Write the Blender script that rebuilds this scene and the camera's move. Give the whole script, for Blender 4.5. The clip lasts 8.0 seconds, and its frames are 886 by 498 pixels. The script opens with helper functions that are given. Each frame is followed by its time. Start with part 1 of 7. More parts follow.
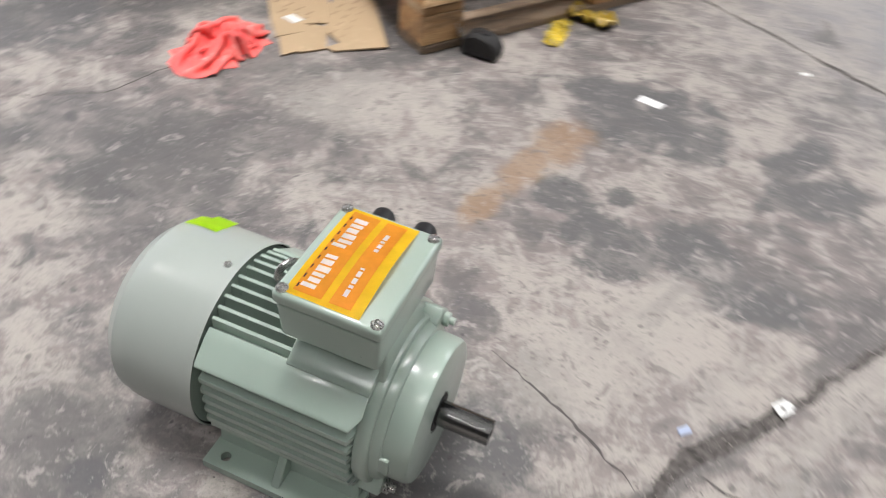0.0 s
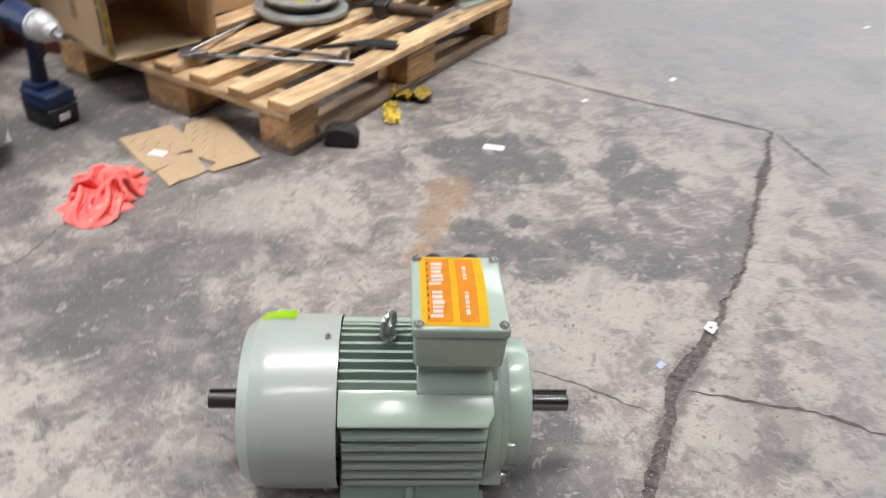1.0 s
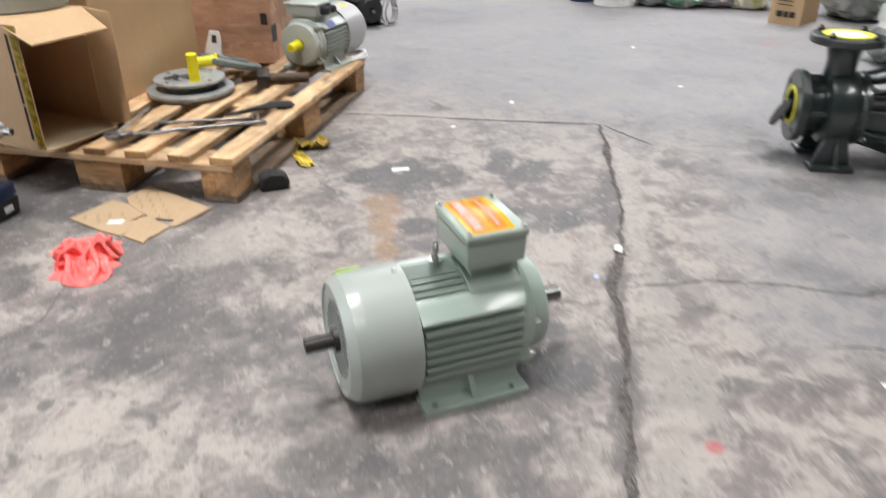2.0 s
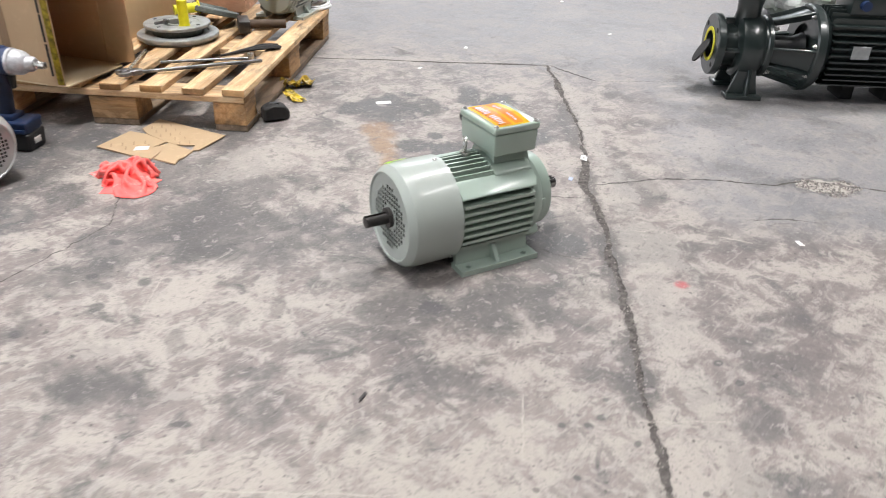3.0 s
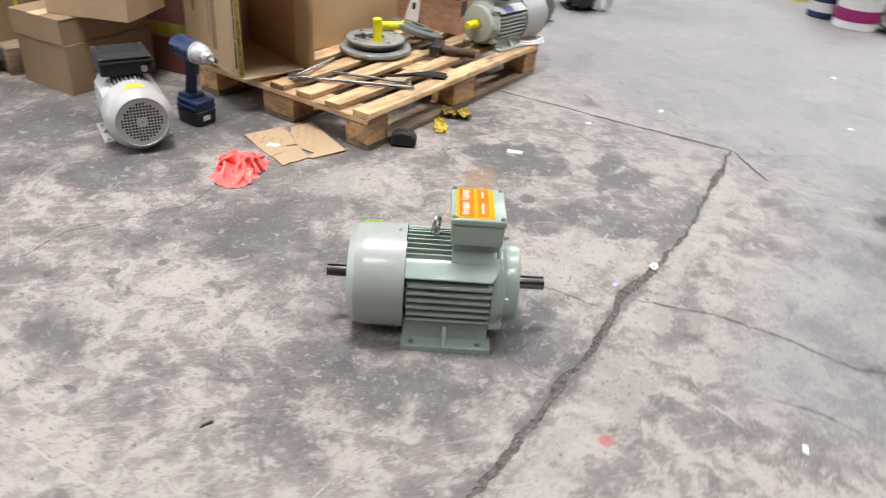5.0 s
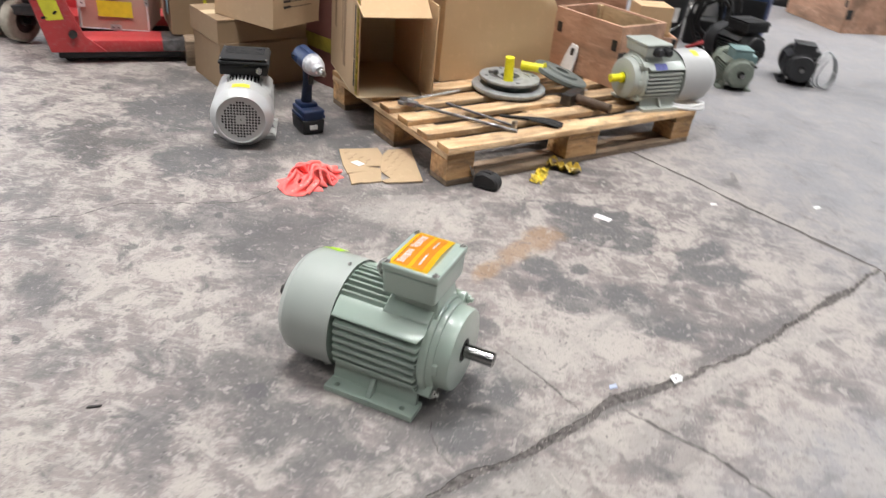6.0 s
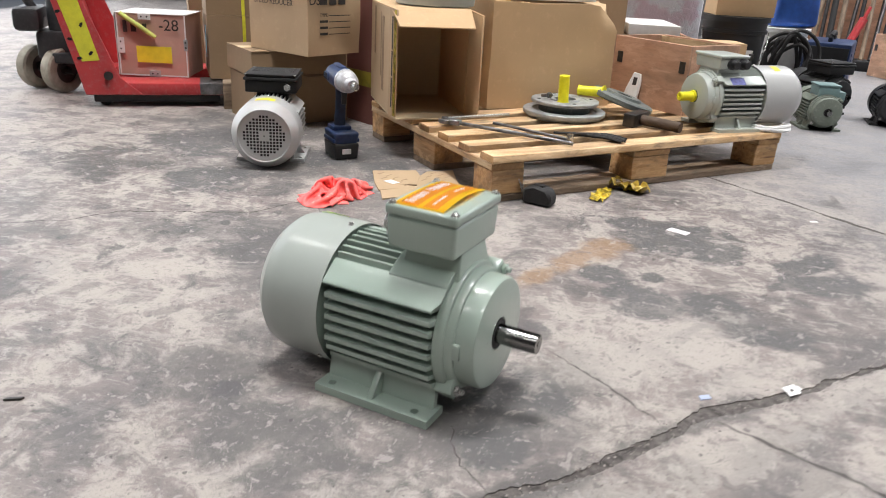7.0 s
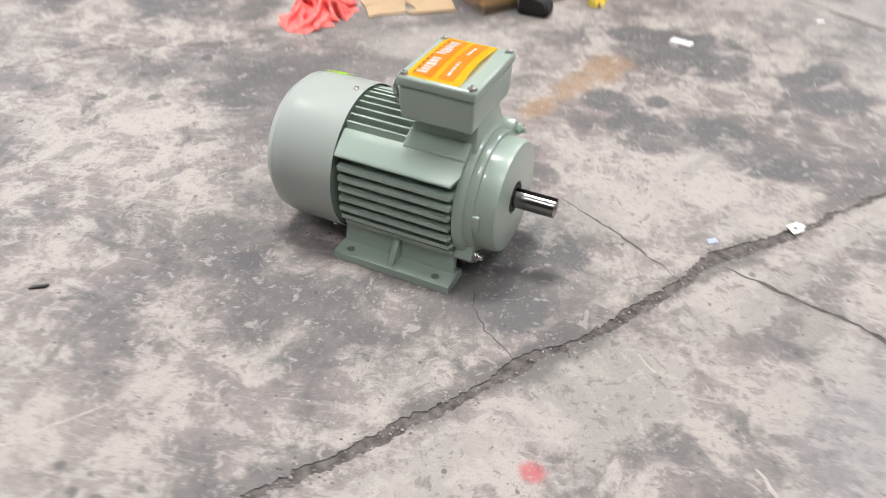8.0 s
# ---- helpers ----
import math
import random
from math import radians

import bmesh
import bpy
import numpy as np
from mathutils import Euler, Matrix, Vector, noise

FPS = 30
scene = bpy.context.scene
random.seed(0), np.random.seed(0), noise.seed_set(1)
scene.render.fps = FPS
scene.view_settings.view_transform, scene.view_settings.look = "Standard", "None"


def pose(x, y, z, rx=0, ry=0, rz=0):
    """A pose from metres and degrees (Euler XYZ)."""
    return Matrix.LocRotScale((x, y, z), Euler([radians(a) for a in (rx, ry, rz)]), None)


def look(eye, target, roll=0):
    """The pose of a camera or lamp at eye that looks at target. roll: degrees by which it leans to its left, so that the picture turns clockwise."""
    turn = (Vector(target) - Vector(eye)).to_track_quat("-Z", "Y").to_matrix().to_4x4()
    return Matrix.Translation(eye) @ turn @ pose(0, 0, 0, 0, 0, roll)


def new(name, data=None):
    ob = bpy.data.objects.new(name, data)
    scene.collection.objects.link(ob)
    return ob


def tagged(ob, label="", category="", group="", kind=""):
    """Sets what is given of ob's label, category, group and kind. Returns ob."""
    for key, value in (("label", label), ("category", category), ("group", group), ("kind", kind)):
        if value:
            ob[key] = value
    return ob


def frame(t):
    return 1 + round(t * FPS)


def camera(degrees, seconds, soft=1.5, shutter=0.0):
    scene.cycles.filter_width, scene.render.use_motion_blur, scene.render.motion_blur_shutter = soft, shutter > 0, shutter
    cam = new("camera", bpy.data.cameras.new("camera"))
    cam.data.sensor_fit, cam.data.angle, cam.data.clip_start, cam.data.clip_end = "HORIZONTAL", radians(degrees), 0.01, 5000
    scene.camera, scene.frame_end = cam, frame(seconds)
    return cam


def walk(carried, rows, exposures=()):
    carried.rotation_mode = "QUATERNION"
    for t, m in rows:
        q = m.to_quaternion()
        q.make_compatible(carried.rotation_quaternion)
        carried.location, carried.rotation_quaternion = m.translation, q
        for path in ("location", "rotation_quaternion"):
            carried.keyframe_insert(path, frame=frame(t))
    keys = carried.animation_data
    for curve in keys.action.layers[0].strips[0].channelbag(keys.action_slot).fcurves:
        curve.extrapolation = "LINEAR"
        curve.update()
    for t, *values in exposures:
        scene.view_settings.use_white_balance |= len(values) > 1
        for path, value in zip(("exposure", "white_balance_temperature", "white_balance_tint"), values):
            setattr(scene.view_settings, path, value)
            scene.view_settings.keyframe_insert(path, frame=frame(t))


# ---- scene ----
cam = camera(61.4, 8.0, 1.0, 0.5)
EXPOSURES = [(0.0, -0.3), (0.5, -0.27), (1.0, -0.22), (1.5, -0.2), (2.2, -0.08), (3.5, 0.0), (4.7, 0.02), (6.0, 0.0), (6.5, 0.05), (7.0, -0.03), (7.5, -0.03), (8.0, 0.06)]
PATH = [
    (0, (0.16, 0.207, 0.787), (0.142, 1.656, -0.592), 6.9),
    (0.2, (0.094, 0.153, 0.811), (0.294, 1.613, -0.541), 6.6),
    (0.5, (-0.034, 0.102, 0.815), (0.328, 1.591, -0.47), 4.6),
    (0.8, (-0.138, 0.088, 0.808), (0.37, 1.607, -0.389), 4.0),
    (1, (-0.203, 0.07, 0.827), (0.429, 1.584, -0.316), 4.1),
    (1.5, (-0.419, 0.001, 0.871), (0.545, 1.47, -0.084), 1.9),
    (1.8, (-0.585, -0.06, 0.842), (0.486, 1.355, -0.081), 0.1),
    (2, (-0.656, -0.119, 0.809), (0.456, 1.256, -0.125), 0.0),
    (2.2, (-0.728, -0.184, 0.796), (0.437, 1.126, -0.166), 1.1),
    (3.3, (-1.154, -0.222, 0.833), (0.125, 0.944, -0.171), 1.8),
    (3.5, (-1.176, -0.223, 0.848), (0.086, 0.953, -0.164), 1.9),
    (4, (-1.079, -0.34, 0.906), (0.001, 0.988, -0.128), 0.9),
    (4.3, (-0.884, -0.45, 0.934), (0.058, 0.983, -0.096), 1.8),
    (4.5, (-0.756, -0.506, 0.979), (0.086, 0.98, -0.062), 2.6),
    (4.7, (-0.618, -0.538, 0.99), (0.118, 1.002, -0.052), 3.4),
    (5.8, (0.082, -0.498, 0.978), (0.097, 1.218, -0.049), 6.1),
    (6, (0.17, -0.459, 0.97), (0.079, 1.273, -0.026), 6.2),
    (6.5, (0.275, -0.326, 0.843), (0.026, 1.451, -0.039), 5.7),
    (7, (0.241, -0.267, 0.6), (-0.065, 1.569, -0.131), 3.2),
    (7.2, (0.23, -0.253, 0.546), (-0.079, 1.595, -0.153), 2.6),
    (7.5, (0.216, -0.248, 0.516), (-0.095, 1.589, -0.213), 1.9),
    (7.6, (0.213, -0.242, 0.521), (-0.094, 1.575, -0.256), 1.9),
    (7.7, (0.207, -0.222, 0.553), (-0.078, 1.548, -0.334), 2.0),
    (7.8, (0.198, -0.226, 0.572), (-0.052, 1.484, -0.434), 2.3),
    (8, (0.17, -0.201, 0.708), (-0.005, 1.347, -0.546), 1.9),
]
walk(cam, [(t, look(eye, target, roll)) for t, eye, target, roll in PATH], EXPOSURES)

# ---- world and light ----
world = bpy.data.worlds.new("sky_outside")
scene.world = world
world.use_nodes = True
_wn = world.node_tree.nodes
_sky = _wn.new("ShaderNodeTexSky")
_sky.sky_type, _sky.sun_disc, _sky.sun_elevation, _sky.sun_rotation = "NISHITA", False, radians(40), radians(250)
world.node_tree.links.new(_sky.outputs[0], _wn["Background"].inputs[0])
_wn["Background"].inputs[1].default_value = 0.12

ROOM_X0, ROOM_X1, ROOM_Y0, ROOM_Y1, ROOM_H = -4.6, 6.4, -4.2, 7.6, 4.2
DOOR_Y0, DOOR_Y1, DOOR_H = 1.2, 7.3, 3.4
WIN_Y0, WIN_Y1, WIN_Z0, WIN_Z1 = 3.2, 7.0, 2.1, 3.5


def area_lamp(name, x, y, z, sx, sy, watts, turn=(0, 0, 0), tint=(1, 1, 1), spread=180):
    lamp = bpy.data.lights.new(name, "AREA")
    lamp.shape, lamp.size, lamp.size_y, lamp.energy, lamp.color = "RECTANGLE", sx, sy, watts, tint
    lamp.spread = radians(spread)
    ob = new(name, lamp)
    ob.matrix_world = pose(x, y, z, *turn)
    return ob


LAMP_PLACES = [(-3.3, 1.3), (-0.5, 1.3), (2.3, 1.3), (-3.3, 4.5), (-0.5, 4.5), (2.3, 4.5), (-1.9, -1.6), (1.4, -1.6), (4.9, 2.6)]
for _x, _y in LAMP_PLACES:
    area_lamp("tube_light_glow", _x, _y, ROOM_H - 0.17, 1.5, 0.3, 48.5, (0, 0, 20), (1.0, 0.98, 0.975), 82)
# daylight that comes in through the open roller door
area_lamp("door_daylight", ROOM_X0 + 0.05, (DOOR_Y0 + DOOR_Y1) / 2, DOOR_H / 2, DOOR_H - 0.1, DOOR_Y1 - DOOR_Y0 - 0.1, 160, (0, -90, 0), (0.96, 0.98, 1.0))

# added roof panel, out of view: its daylight glares on the motor's lid
SKY_X0, SKY_X1, SKY_Y0, SKY_Y1 = 3.6, 5.8, 5.2, 7.56
area_lamp("roof_daylight", (SKY_X0 + SKY_X1) / 2, (SKY_Y0 + SKY_Y1) / 2, ROOM_H + 0.02, SKY_X1 - SKY_X0 - 0.06, SKY_Y1 - SKY_Y0 - 0.06, 170, (0, 0, 0), (0.96, 0.98, 1.0))
# daylight through the high window band in the east wall
area_lamp("window_daylight", ROOM_X1 - 0.03, (WIN_Y0 + WIN_Y1) / 2, (WIN_Z0 + WIN_Z1) / 2, WIN_Z1 - WIN_Z0 - 0.1, WIN_Y1 - WIN_Y0 - 0.1, 80, (0, 90, 0), (0.96, 0.98, 1.0))


# ---- materials ----
class Nodes:
    """A short way to write a node material."""

    def __init__(self, name):
        self.mat = bpy.data.materials.new(name)
        self.mat.use_nodes = True
        self.t = self.mat.node_tree
        self.bsdf = self.t.nodes["Principled BSDF"]
        self.coord = self.t.nodes.new("ShaderNodeTexCoord")

    def link(self, a, b):
        if isinstance(a, (int, float)):
            b.default_value = a
        elif isinstance(a, tuple):
            b.default_value = (*a, 1.0) if len(a) == 3 else a
        else:
            self.t.links.new(a, b)

    def add(self, kind, **values):
        n = self.t.nodes.new(kind)
        for k, v in values.items():
            self.link(v, n.inputs[k.replace("_", " ")])
        return n

    def place(self, scale=(1, 1, 1), turn=0.0, space="Object", move=(0, 0, 0)):
        n = self.t.nodes.new("ShaderNodeMapping")
        self.t.links.new(self.coord.outputs[space], n.inputs["Vector"])
        n.inputs["Scale"].default_value = scale
        n.inputs["Rotation"].default_value = (0, 0, turn)
        n.inputs["Location"].default_value = move
        return n.outputs[0]

    def noise(self, scale, detail=4.0, rough=0.55, vec=None, warp=0.0):
        n = self.add("ShaderNodeTexNoise", Scale=scale, Detail=detail, Roughness=rough, Distortion=warp)
        self.t.links.new(vec or self.coord.outputs["Object"], n.inputs["Vector"])
        return n.outputs["Fac"]

    def ramp(self, fac, *stops):
        n = self.t.nodes.new("ShaderNodeValToRGB")
        el = n.color_ramp.elements
        while len(el) < len(stops):
            el.new(0.5)
        for e, (p, c) in zip(el, stops):
            e.position = p
            e.color = (c, c, c, 1) if isinstance(c, (int, float)) else (*c, 1)
        self.link(fac, n.inputs[0])
        return n.outputs[0]

    def span(self, f, a, b, low=0.0, high=1.0):
        """From low at a to high at b, held beyond."""
        n = self.t.nodes.new("ShaderNodeMapRange")
        n.interpolation_type, n.clamp = "SMOOTHSTEP", False
        for v, s in zip((f, a, b, low, high), ("Value", "From Min", "From Max", "To Min", "To Max")):
            self.link(v, n.inputs[s])
        return n.outputs["Result"]

    def mix(self, fac, a, b, how="MIX"):
        n = self.t.nodes.new("ShaderNodeMix")
        n.data_type, n.blend_type = "RGBA", how
        self.link(fac, n.inputs[0])
        self.link(a, n.inputs[6])
        self.link(b, n.inputs[7])
        return n.outputs[2]

    def math(self, op, a, b=0.0, c=0.0):
        n = self.t.nodes.new("ShaderNodeMath")
        n.operation = op
        for v, s in zip((a, b, c), n.inputs):
            self.link(v, s)
        return n.outputs[0]

    def bump(self, height, strength=0.3, depth=0.002, normal=None):
        n = self.add("ShaderNodeBump", Height=height, Strength=strength, Distance=depth)
        if normal:
            self.t.links.new(normal, n.inputs["Normal"])
        return n.outputs[0]

    def done(self, colour, rough=0.5, metal=0.0, normal=None, coat=0.0):
        self.link(colour, self.bsdf.inputs["Base Color"])
        self.link(rough, self.bsdf.inputs["Roughness"])
        self.link(metal, self.bsdf.inputs["Metallic"])
        if coat:
            self.bsdf.inputs["Coat Weight"].default_value = coat
            self.bsdf.inputs["Coat Roughness"].default_value = 0.13
        if normal:
            self.t.links.new(normal, self.bsdf.inputs["Normal"])
        return self.mat


def painted(name, colour, rough=0.42, grime=0.35, cast=0.15, dust=(0.42, 0.4, 0.37), coat=0.0):
    """Painted metal: cast skin, dust and rubbed grime."""
    n = Nodes(name)
    big = n.ramp(n.noise(9, 5, 0.6), (0.42, 0.0), (0.72, 1.0))
    fine = n.noise(420, 3, 0.6)
    mid = n.noise(70, 4, 0.6)
    dark = tuple(c * 0.62 for c in colour)
    c = n.mix(n.math("MULTIPLY", big, grime * 0.7), colour, dark)
    c = n.mix(n.math("MULTIPLY", n.ramp(mid, (0.5, 0.0), (0.8, 1.0)), grime * 0.5), c, dust)
    r = n.math("ADD", n.math("MULTIPLY", mid, 0.22), rough - 0.1)
    return n.done(c, r, 0.0, n.bump(n.math("ADD", n.math("MULTIPLY", fine, 0.5), mid), cast, 0.0012), coat)


def plain(name, colour, rough=0.5, metal=0.0, vary=0.18, scale=40.0, bump=0.12):
    """A plain stuff with slight unevenness in tone and gloss."""
    n = Nodes(name)
    f = n.noise(scale, 5, 0.6)
    g = n.noise(scale * 9, 3, 0.6)
    c = n.mix(n.ramp(f, (0.35, 0.0), (0.7, 1.0)), colour, tuple(v * (1 - vary) for v in colour))
    return n.done(c, n.math("ADD", n.math("MULTIPLY", g, 0.2), rough - 0.1), metal, n.bump(n.math("ADD", f, g), bump, 0.001))


def wood(name, light, dark, grain=9.0, knots=True):
    """Sawn softwood with grain along the local x axis and a tone of its own for each piece."""
    n = Nodes(name)
    info = n.t.nodes.new("ShaderNodeObjectInfo")
    shift = n.math("MULTIPLY", info.outputs["Random"], 37.0)
    vec = n.t.nodes.new("ShaderNodeVectorMath")
    vec.operation = "ADD"
    n.t.links.new(n.place((1.2, grain, grain)), vec.inputs[0])
    comb = n.add("ShaderNodeCombineXYZ", X=shift, Y=shift, Z=shift)
    n.t.links.new(comb.outputs[0], vec.inputs[1])
    v = vec.outputs[0]
    lines = n.noise(5.0, 6, 0.65, v, 0.6)
    fine = n.noise(26.0, 3, 0.7, v)
    blot = n.noise(1.6, 3, 0.6, v)
    c = n.mix(n.ramp(lines, (0.36, 0.0), (0.66, 1.0)), light, dark)
    c = n.mix(n.math("MULTIPLY", n.ramp(fine, (0.5, 0.0), (0.75, 1.0)), 0.35), c, tuple(x * 0.5 for x in dark))
    if knots:
        vor = n.add("ShaderNodeTexVoronoi", Scale=2.1)
        n.t.links.new(v, vor.inputs["Vector"])
        c = n.mix(n.ramp(vor.outputs["Distance"], (0.04, 0.85), (0.13, 0.0)), c, (0.12, 0.05, 0.02))
    c = n.mix(n.math("MULTIPLY", n.ramp(blot, (0.46, 0.0), (0.66, 1.0)), 0.5), c, (0.12, 0.085, 0.055))
    grime = n.noise(15, 7, 0.68, n.place((0.5, 1.6, 1.6)), 0.5)
    c = n.mix(n.math("MULTIPLY", n.ramp(grime, (0.53, 0.0), (0.67, 1.0)), 0.62 if knots else 0.2), c, (0.085, 0.065, 0.05))
    c = n.mix(n.math("MULTIPLY", n.ramp(grime, (0.38, 1.0), (0.45, 0.0)), 0.45), c, tuple(min(0.85, x * 1.12 + 0.06) for x in light))
    tone = n.math("ADD", n.math("MULTIPLY", info.outputs["Random"], 0.35), 0.8)
    c = n.mix(1.0, c, n.add("ShaderNodeCombineColor", Red=tone, Green=tone, Blue=tone).outputs[0], "MULTIPLY")
    return n.done(c, 0.72, 0.0, n.bump(lines, 0.35, 0.0015))


def cardboard(name, colour=(0.62, 0.42, 0.24), worn=0.4):
    n = Nodes(name)
    big = n.noise(3.2, 5, 0.6)
    scuff = n.noise(28, 5, 0.7)
    wave = n.add("ShaderNodeTexWave", Scale=60.0, Distortion=0.4)
    n.t.links.new(n.place((0, 0, 1)), wave.inputs["Vector"])
    c = n.mix(n.math("MULTIPLY", n.ramp(big, (0.35, 0.0), (0.75, 1.0)), 0.4), colour, tuple(x * 0.66 for x in colour))
    c = n.mix(n.math("MULTIPLY", n.ramp(scuff, (0.55, 0.0), (0.8, 1.0)), worn), c, tuple(min(1, x * 1.3 + 0.03) for x in colour))
    return n.done(c, 0.78, 0.0, n.bump(n.math("ADD", n.math("MULTIPLY", wave.outputs["Fac"], 0.25), big), 0.22, 0.003))


def concrete():
    """Old trowelled floor: warm worn skin with soft mottling, grey film left in patches, single stains with an outline
    of their own, and shade painted under things.
    """
    n = Nodes("worn_concrete")
    pos = n.coord.outputs["Object"]
    region = n.noise(1.1, 4, 0.55, None, 0.4)
    film = n.noise(3.4, 8, 0.62, None, 0.5)
    blot = n.noise(8.5, 9, 0.68, None, 0.7)
    worn = n.noise(13, 10, 0.7, n.place((1, 1, 1), 0.7, "Object", (3.1, 1.7, 0.4)), 0.5)
    flake = n.noise(30, 8, 0.7, None, 0.6)
    grit = n.noise(95, 5, 0.72)
    fine = n.noise(330, 3, 0.7)
    streak = n.noise(9, 7, 0.7, n.place((1.0, 4.5, 1.0), 0.5), 0.5)

    def mask(f, a, b, strength=1.0):
        return n.span(f, a, b, 0.0, strength)

    def blend(*terms):
        out = 0.0
        for f, w in terms:
            out = n.math("MULTIPLY_ADD", f, w, out)
        return out

    # far part of the shop: smoother and greyer skin
    sep = n.t.nodes.new("ShaderNodeSeparateXYZ")
    n.t.links.new(pos, sep.inputs[0])
    along = n.math("ADD", n.math("MULTIPLY", sep.outputs[0], 0.74), n.math("MULTIPLY", sep.outputs[1], 0.3))
    away = n.math("ADD", along, n.math("MULTIPLY", n.math("SUBTRACT", blot, 0.5), 0.5))
    far = n.span(away, 0.9, 1.67)
    # the slab beyond the long joint has a band of the same smooth skin
    uneven = n.math("MULTIPLY", n.math("SUBTRACT", film, 0.5), 0.5)
    across = n.math("ADD", n.math("SUBTRACT", n.math("MULTIPLY", sep.outputs[0], 0.66), n.math("MULTIPLY", sep.outputs[1], 0.75)), uneven)
    along_joint = n.math("ADD", n.math("MULTIPLY", sep.outputs[0], 0.75), n.math("MULTIPLY", sep.outputs[1], 0.66))
    band = n.math("MULTIPLY", n.span(across, -0.06, 0.16), n.span(along_joint, 0.5, 0.72))
    smooth = n.math("MAXIMUM", far, n.math("MULTIPLY", band, 0.85))
    keep = n.math("SUBTRACT", 1.0, n.math("MULTIPLY", smooth, 0.7))
    # soft mottling of the warm skin, then the grey of the smooth one
    base = blend((region, 0.25), (film, 0.35), (worn, 0.4))
    c = n.ramp(base, (0.39, (0.165, 0.142, 0.133)), (0.485, (0.285, 0.246, 0.227)), (0.58, (0.39, 0.342, 0.312)))
    c = n.mix(n.math("MULTIPLY", smooth, 0.85), c, n.ramp(blend((region, 0.5), (film, 0.5)), (0.36, (0.226, 0.23, 0.242)), (0.64, (0.322, 0.323, 0.333))))
    # pale worn blots and drag marks
    c = n.mix(n.math("MULTIPLY", mask(blend((worn, 0.55), (flake, 0.2), (film, 0.25)), 0.482, 0.54, 0.82), keep), c, (0.495, 0.448, 0.397))
    c = n.mix(n.math("MULTIPLY", mask(streak, 0.53, 0.61, 0.6), keep), c, (0.47, 0.425, 0.38))
    # grey film that is left between them, in soft-edged patches
    c = n.mix(n.math("MULTIPLY", mask(blend((film, 0.55), (blot, 0.45)), 0.474, 0.42, 0.62), keep), c, (0.13, 0.122, 0.116))
    c = n.mix(n.math("MULTIPLY", mask(blot, 0.41, 0.35, 0.55), keep), c, (0.12, 0.115, 0.118))

    rag = blend((n.math("SUBTRACT", film, 0.5), 2.4), (n.math("SUBTRACT", blot, 0.5), 3.6), (n.math("SUBTRACT", flake, 0.5), 2.2), (n.math("SUBTRACT", grit, 0.5), 0.9))

    def stains(rows, ragged, soft_edge, amount):
        """One mask for a whole set of stains and painted shade: the nearest outline counts."""
        near = 9.0
        for x, y, rx, ry, turn in rows:
            d = n.t.nodes.new("ShaderNodeVectorMath")
            if rx < 1.5 * ry:
                # nearly round: distance from its middle
                d.operation = "DISTANCE"
                n.t.links.new(pos, d.inputs[0])
                d.inputs[1].default_value = (x, y, 0)
                size = n.math("DIVIDE", d.outputs["Value"], math.sqrt(rx * ry))
            else:
                m = n.t.nodes.new("ShaderNodeMapping")
                d.operation, m.vector_type = "LENGTH", "TEXTURE"
                n.t.links.new(pos, m.inputs["Vector"])
                m.inputs["Location"].default_value = (x, y, 0)
                m.inputs["Rotation"].default_value = (0, 0, radians(turn))
                m.inputs["Scale"].default_value = (rx, ry, 1)
                n.t.links.new(m.outputs[0], d.inputs[0])
                size = d.outputs["Value"]
            near = n.math("MINIMUM", size, near)
        return n.span(n.math("MULTIPLY_ADD", rag, ragged, near), 1.0 - soft_edge, 1.0 + soft_edge * 0.3, amount, 0.0)

    broken = n.span(blend((worn, 0.6), (grit, 0.4)), 0.5, 0.6, 1.0, 0.65)
    # broad grime and painted contact shade, then the sharper marks
    c = n.mix(stains(STAINS_SHADE_WIDE, 0.9, 0.7, 0.74), c, (0.114, 0.109, 0.104))
    c = n.mix(n.math("MULTIPLY", stains(STAINS_FAINT, 0.62, 0.35, 0.5), broken), c, (0.116, 0.112, 0.11))
    c = n.mix(n.math("MULTIPLY", stains(STAINS_SHADE_DARK, 0.5, 0.3, 0.95), broken), c, (0.123, 0.12, 0.118))
    c = n.mix(stains(STAINS_PALE, 0.8, 0.4, 0.6), c, (0.46, 0.42, 0.375))
    c = n.mix(stains(STAINS_JOINT, 0.85, 0.55, 0.8), c, (0.125, 0.115, 0.11))
    c = n.mix(stains(STAINS_SPOT, 0.35, 0.35, 0.72), c, (0.09, 0.088, 0.092))
    c = n.mix(stains(STAINS_CHALK, 0.45, 0.2, 0.95), c, (0.56, 0.52, 0.45))
    c = n.mix(stains(STAINS_RUST, 0.5, 0.6, 0.72), c, (0.36, 0.225, 0.125))
    c = n.mix(stains(STAINS_RED, 0.3, 0.6, 0.8), c, (0.55, 0.1, 0.11))

    # round drips and small pits, each cell with a size of its own
    def drops(scale, size, share, strength, tint):
        nonlocal c
        vor = n.add("ShaderNodeTexVoronoi", Scale=scale)
        warp = n.t.nodes.new("ShaderNodeVectorMath")
        warp.operation = "MULTIPLY_ADD"
        wobble = n.add("ShaderNodeTexNoise", Scale=34.0, Detail=3.0)
        n.t.links.new(pos, wobble.inputs["Vector"])
        n.t.links.new(wobble.outputs["Color"], warp.inputs[0])
        warp.inputs[1].default_value = (0.016, 0.016, 0.0)
        n.t.links.new(pos, warp.inputs[2])
        n.t.links.new(warp.outputs[0], vor.inputs["Vector"])
        pick = n.t.nodes.new("ShaderNodeSeparateColor")
        n.t.links.new(vor.outputs["Color"], pick.inputs[0])
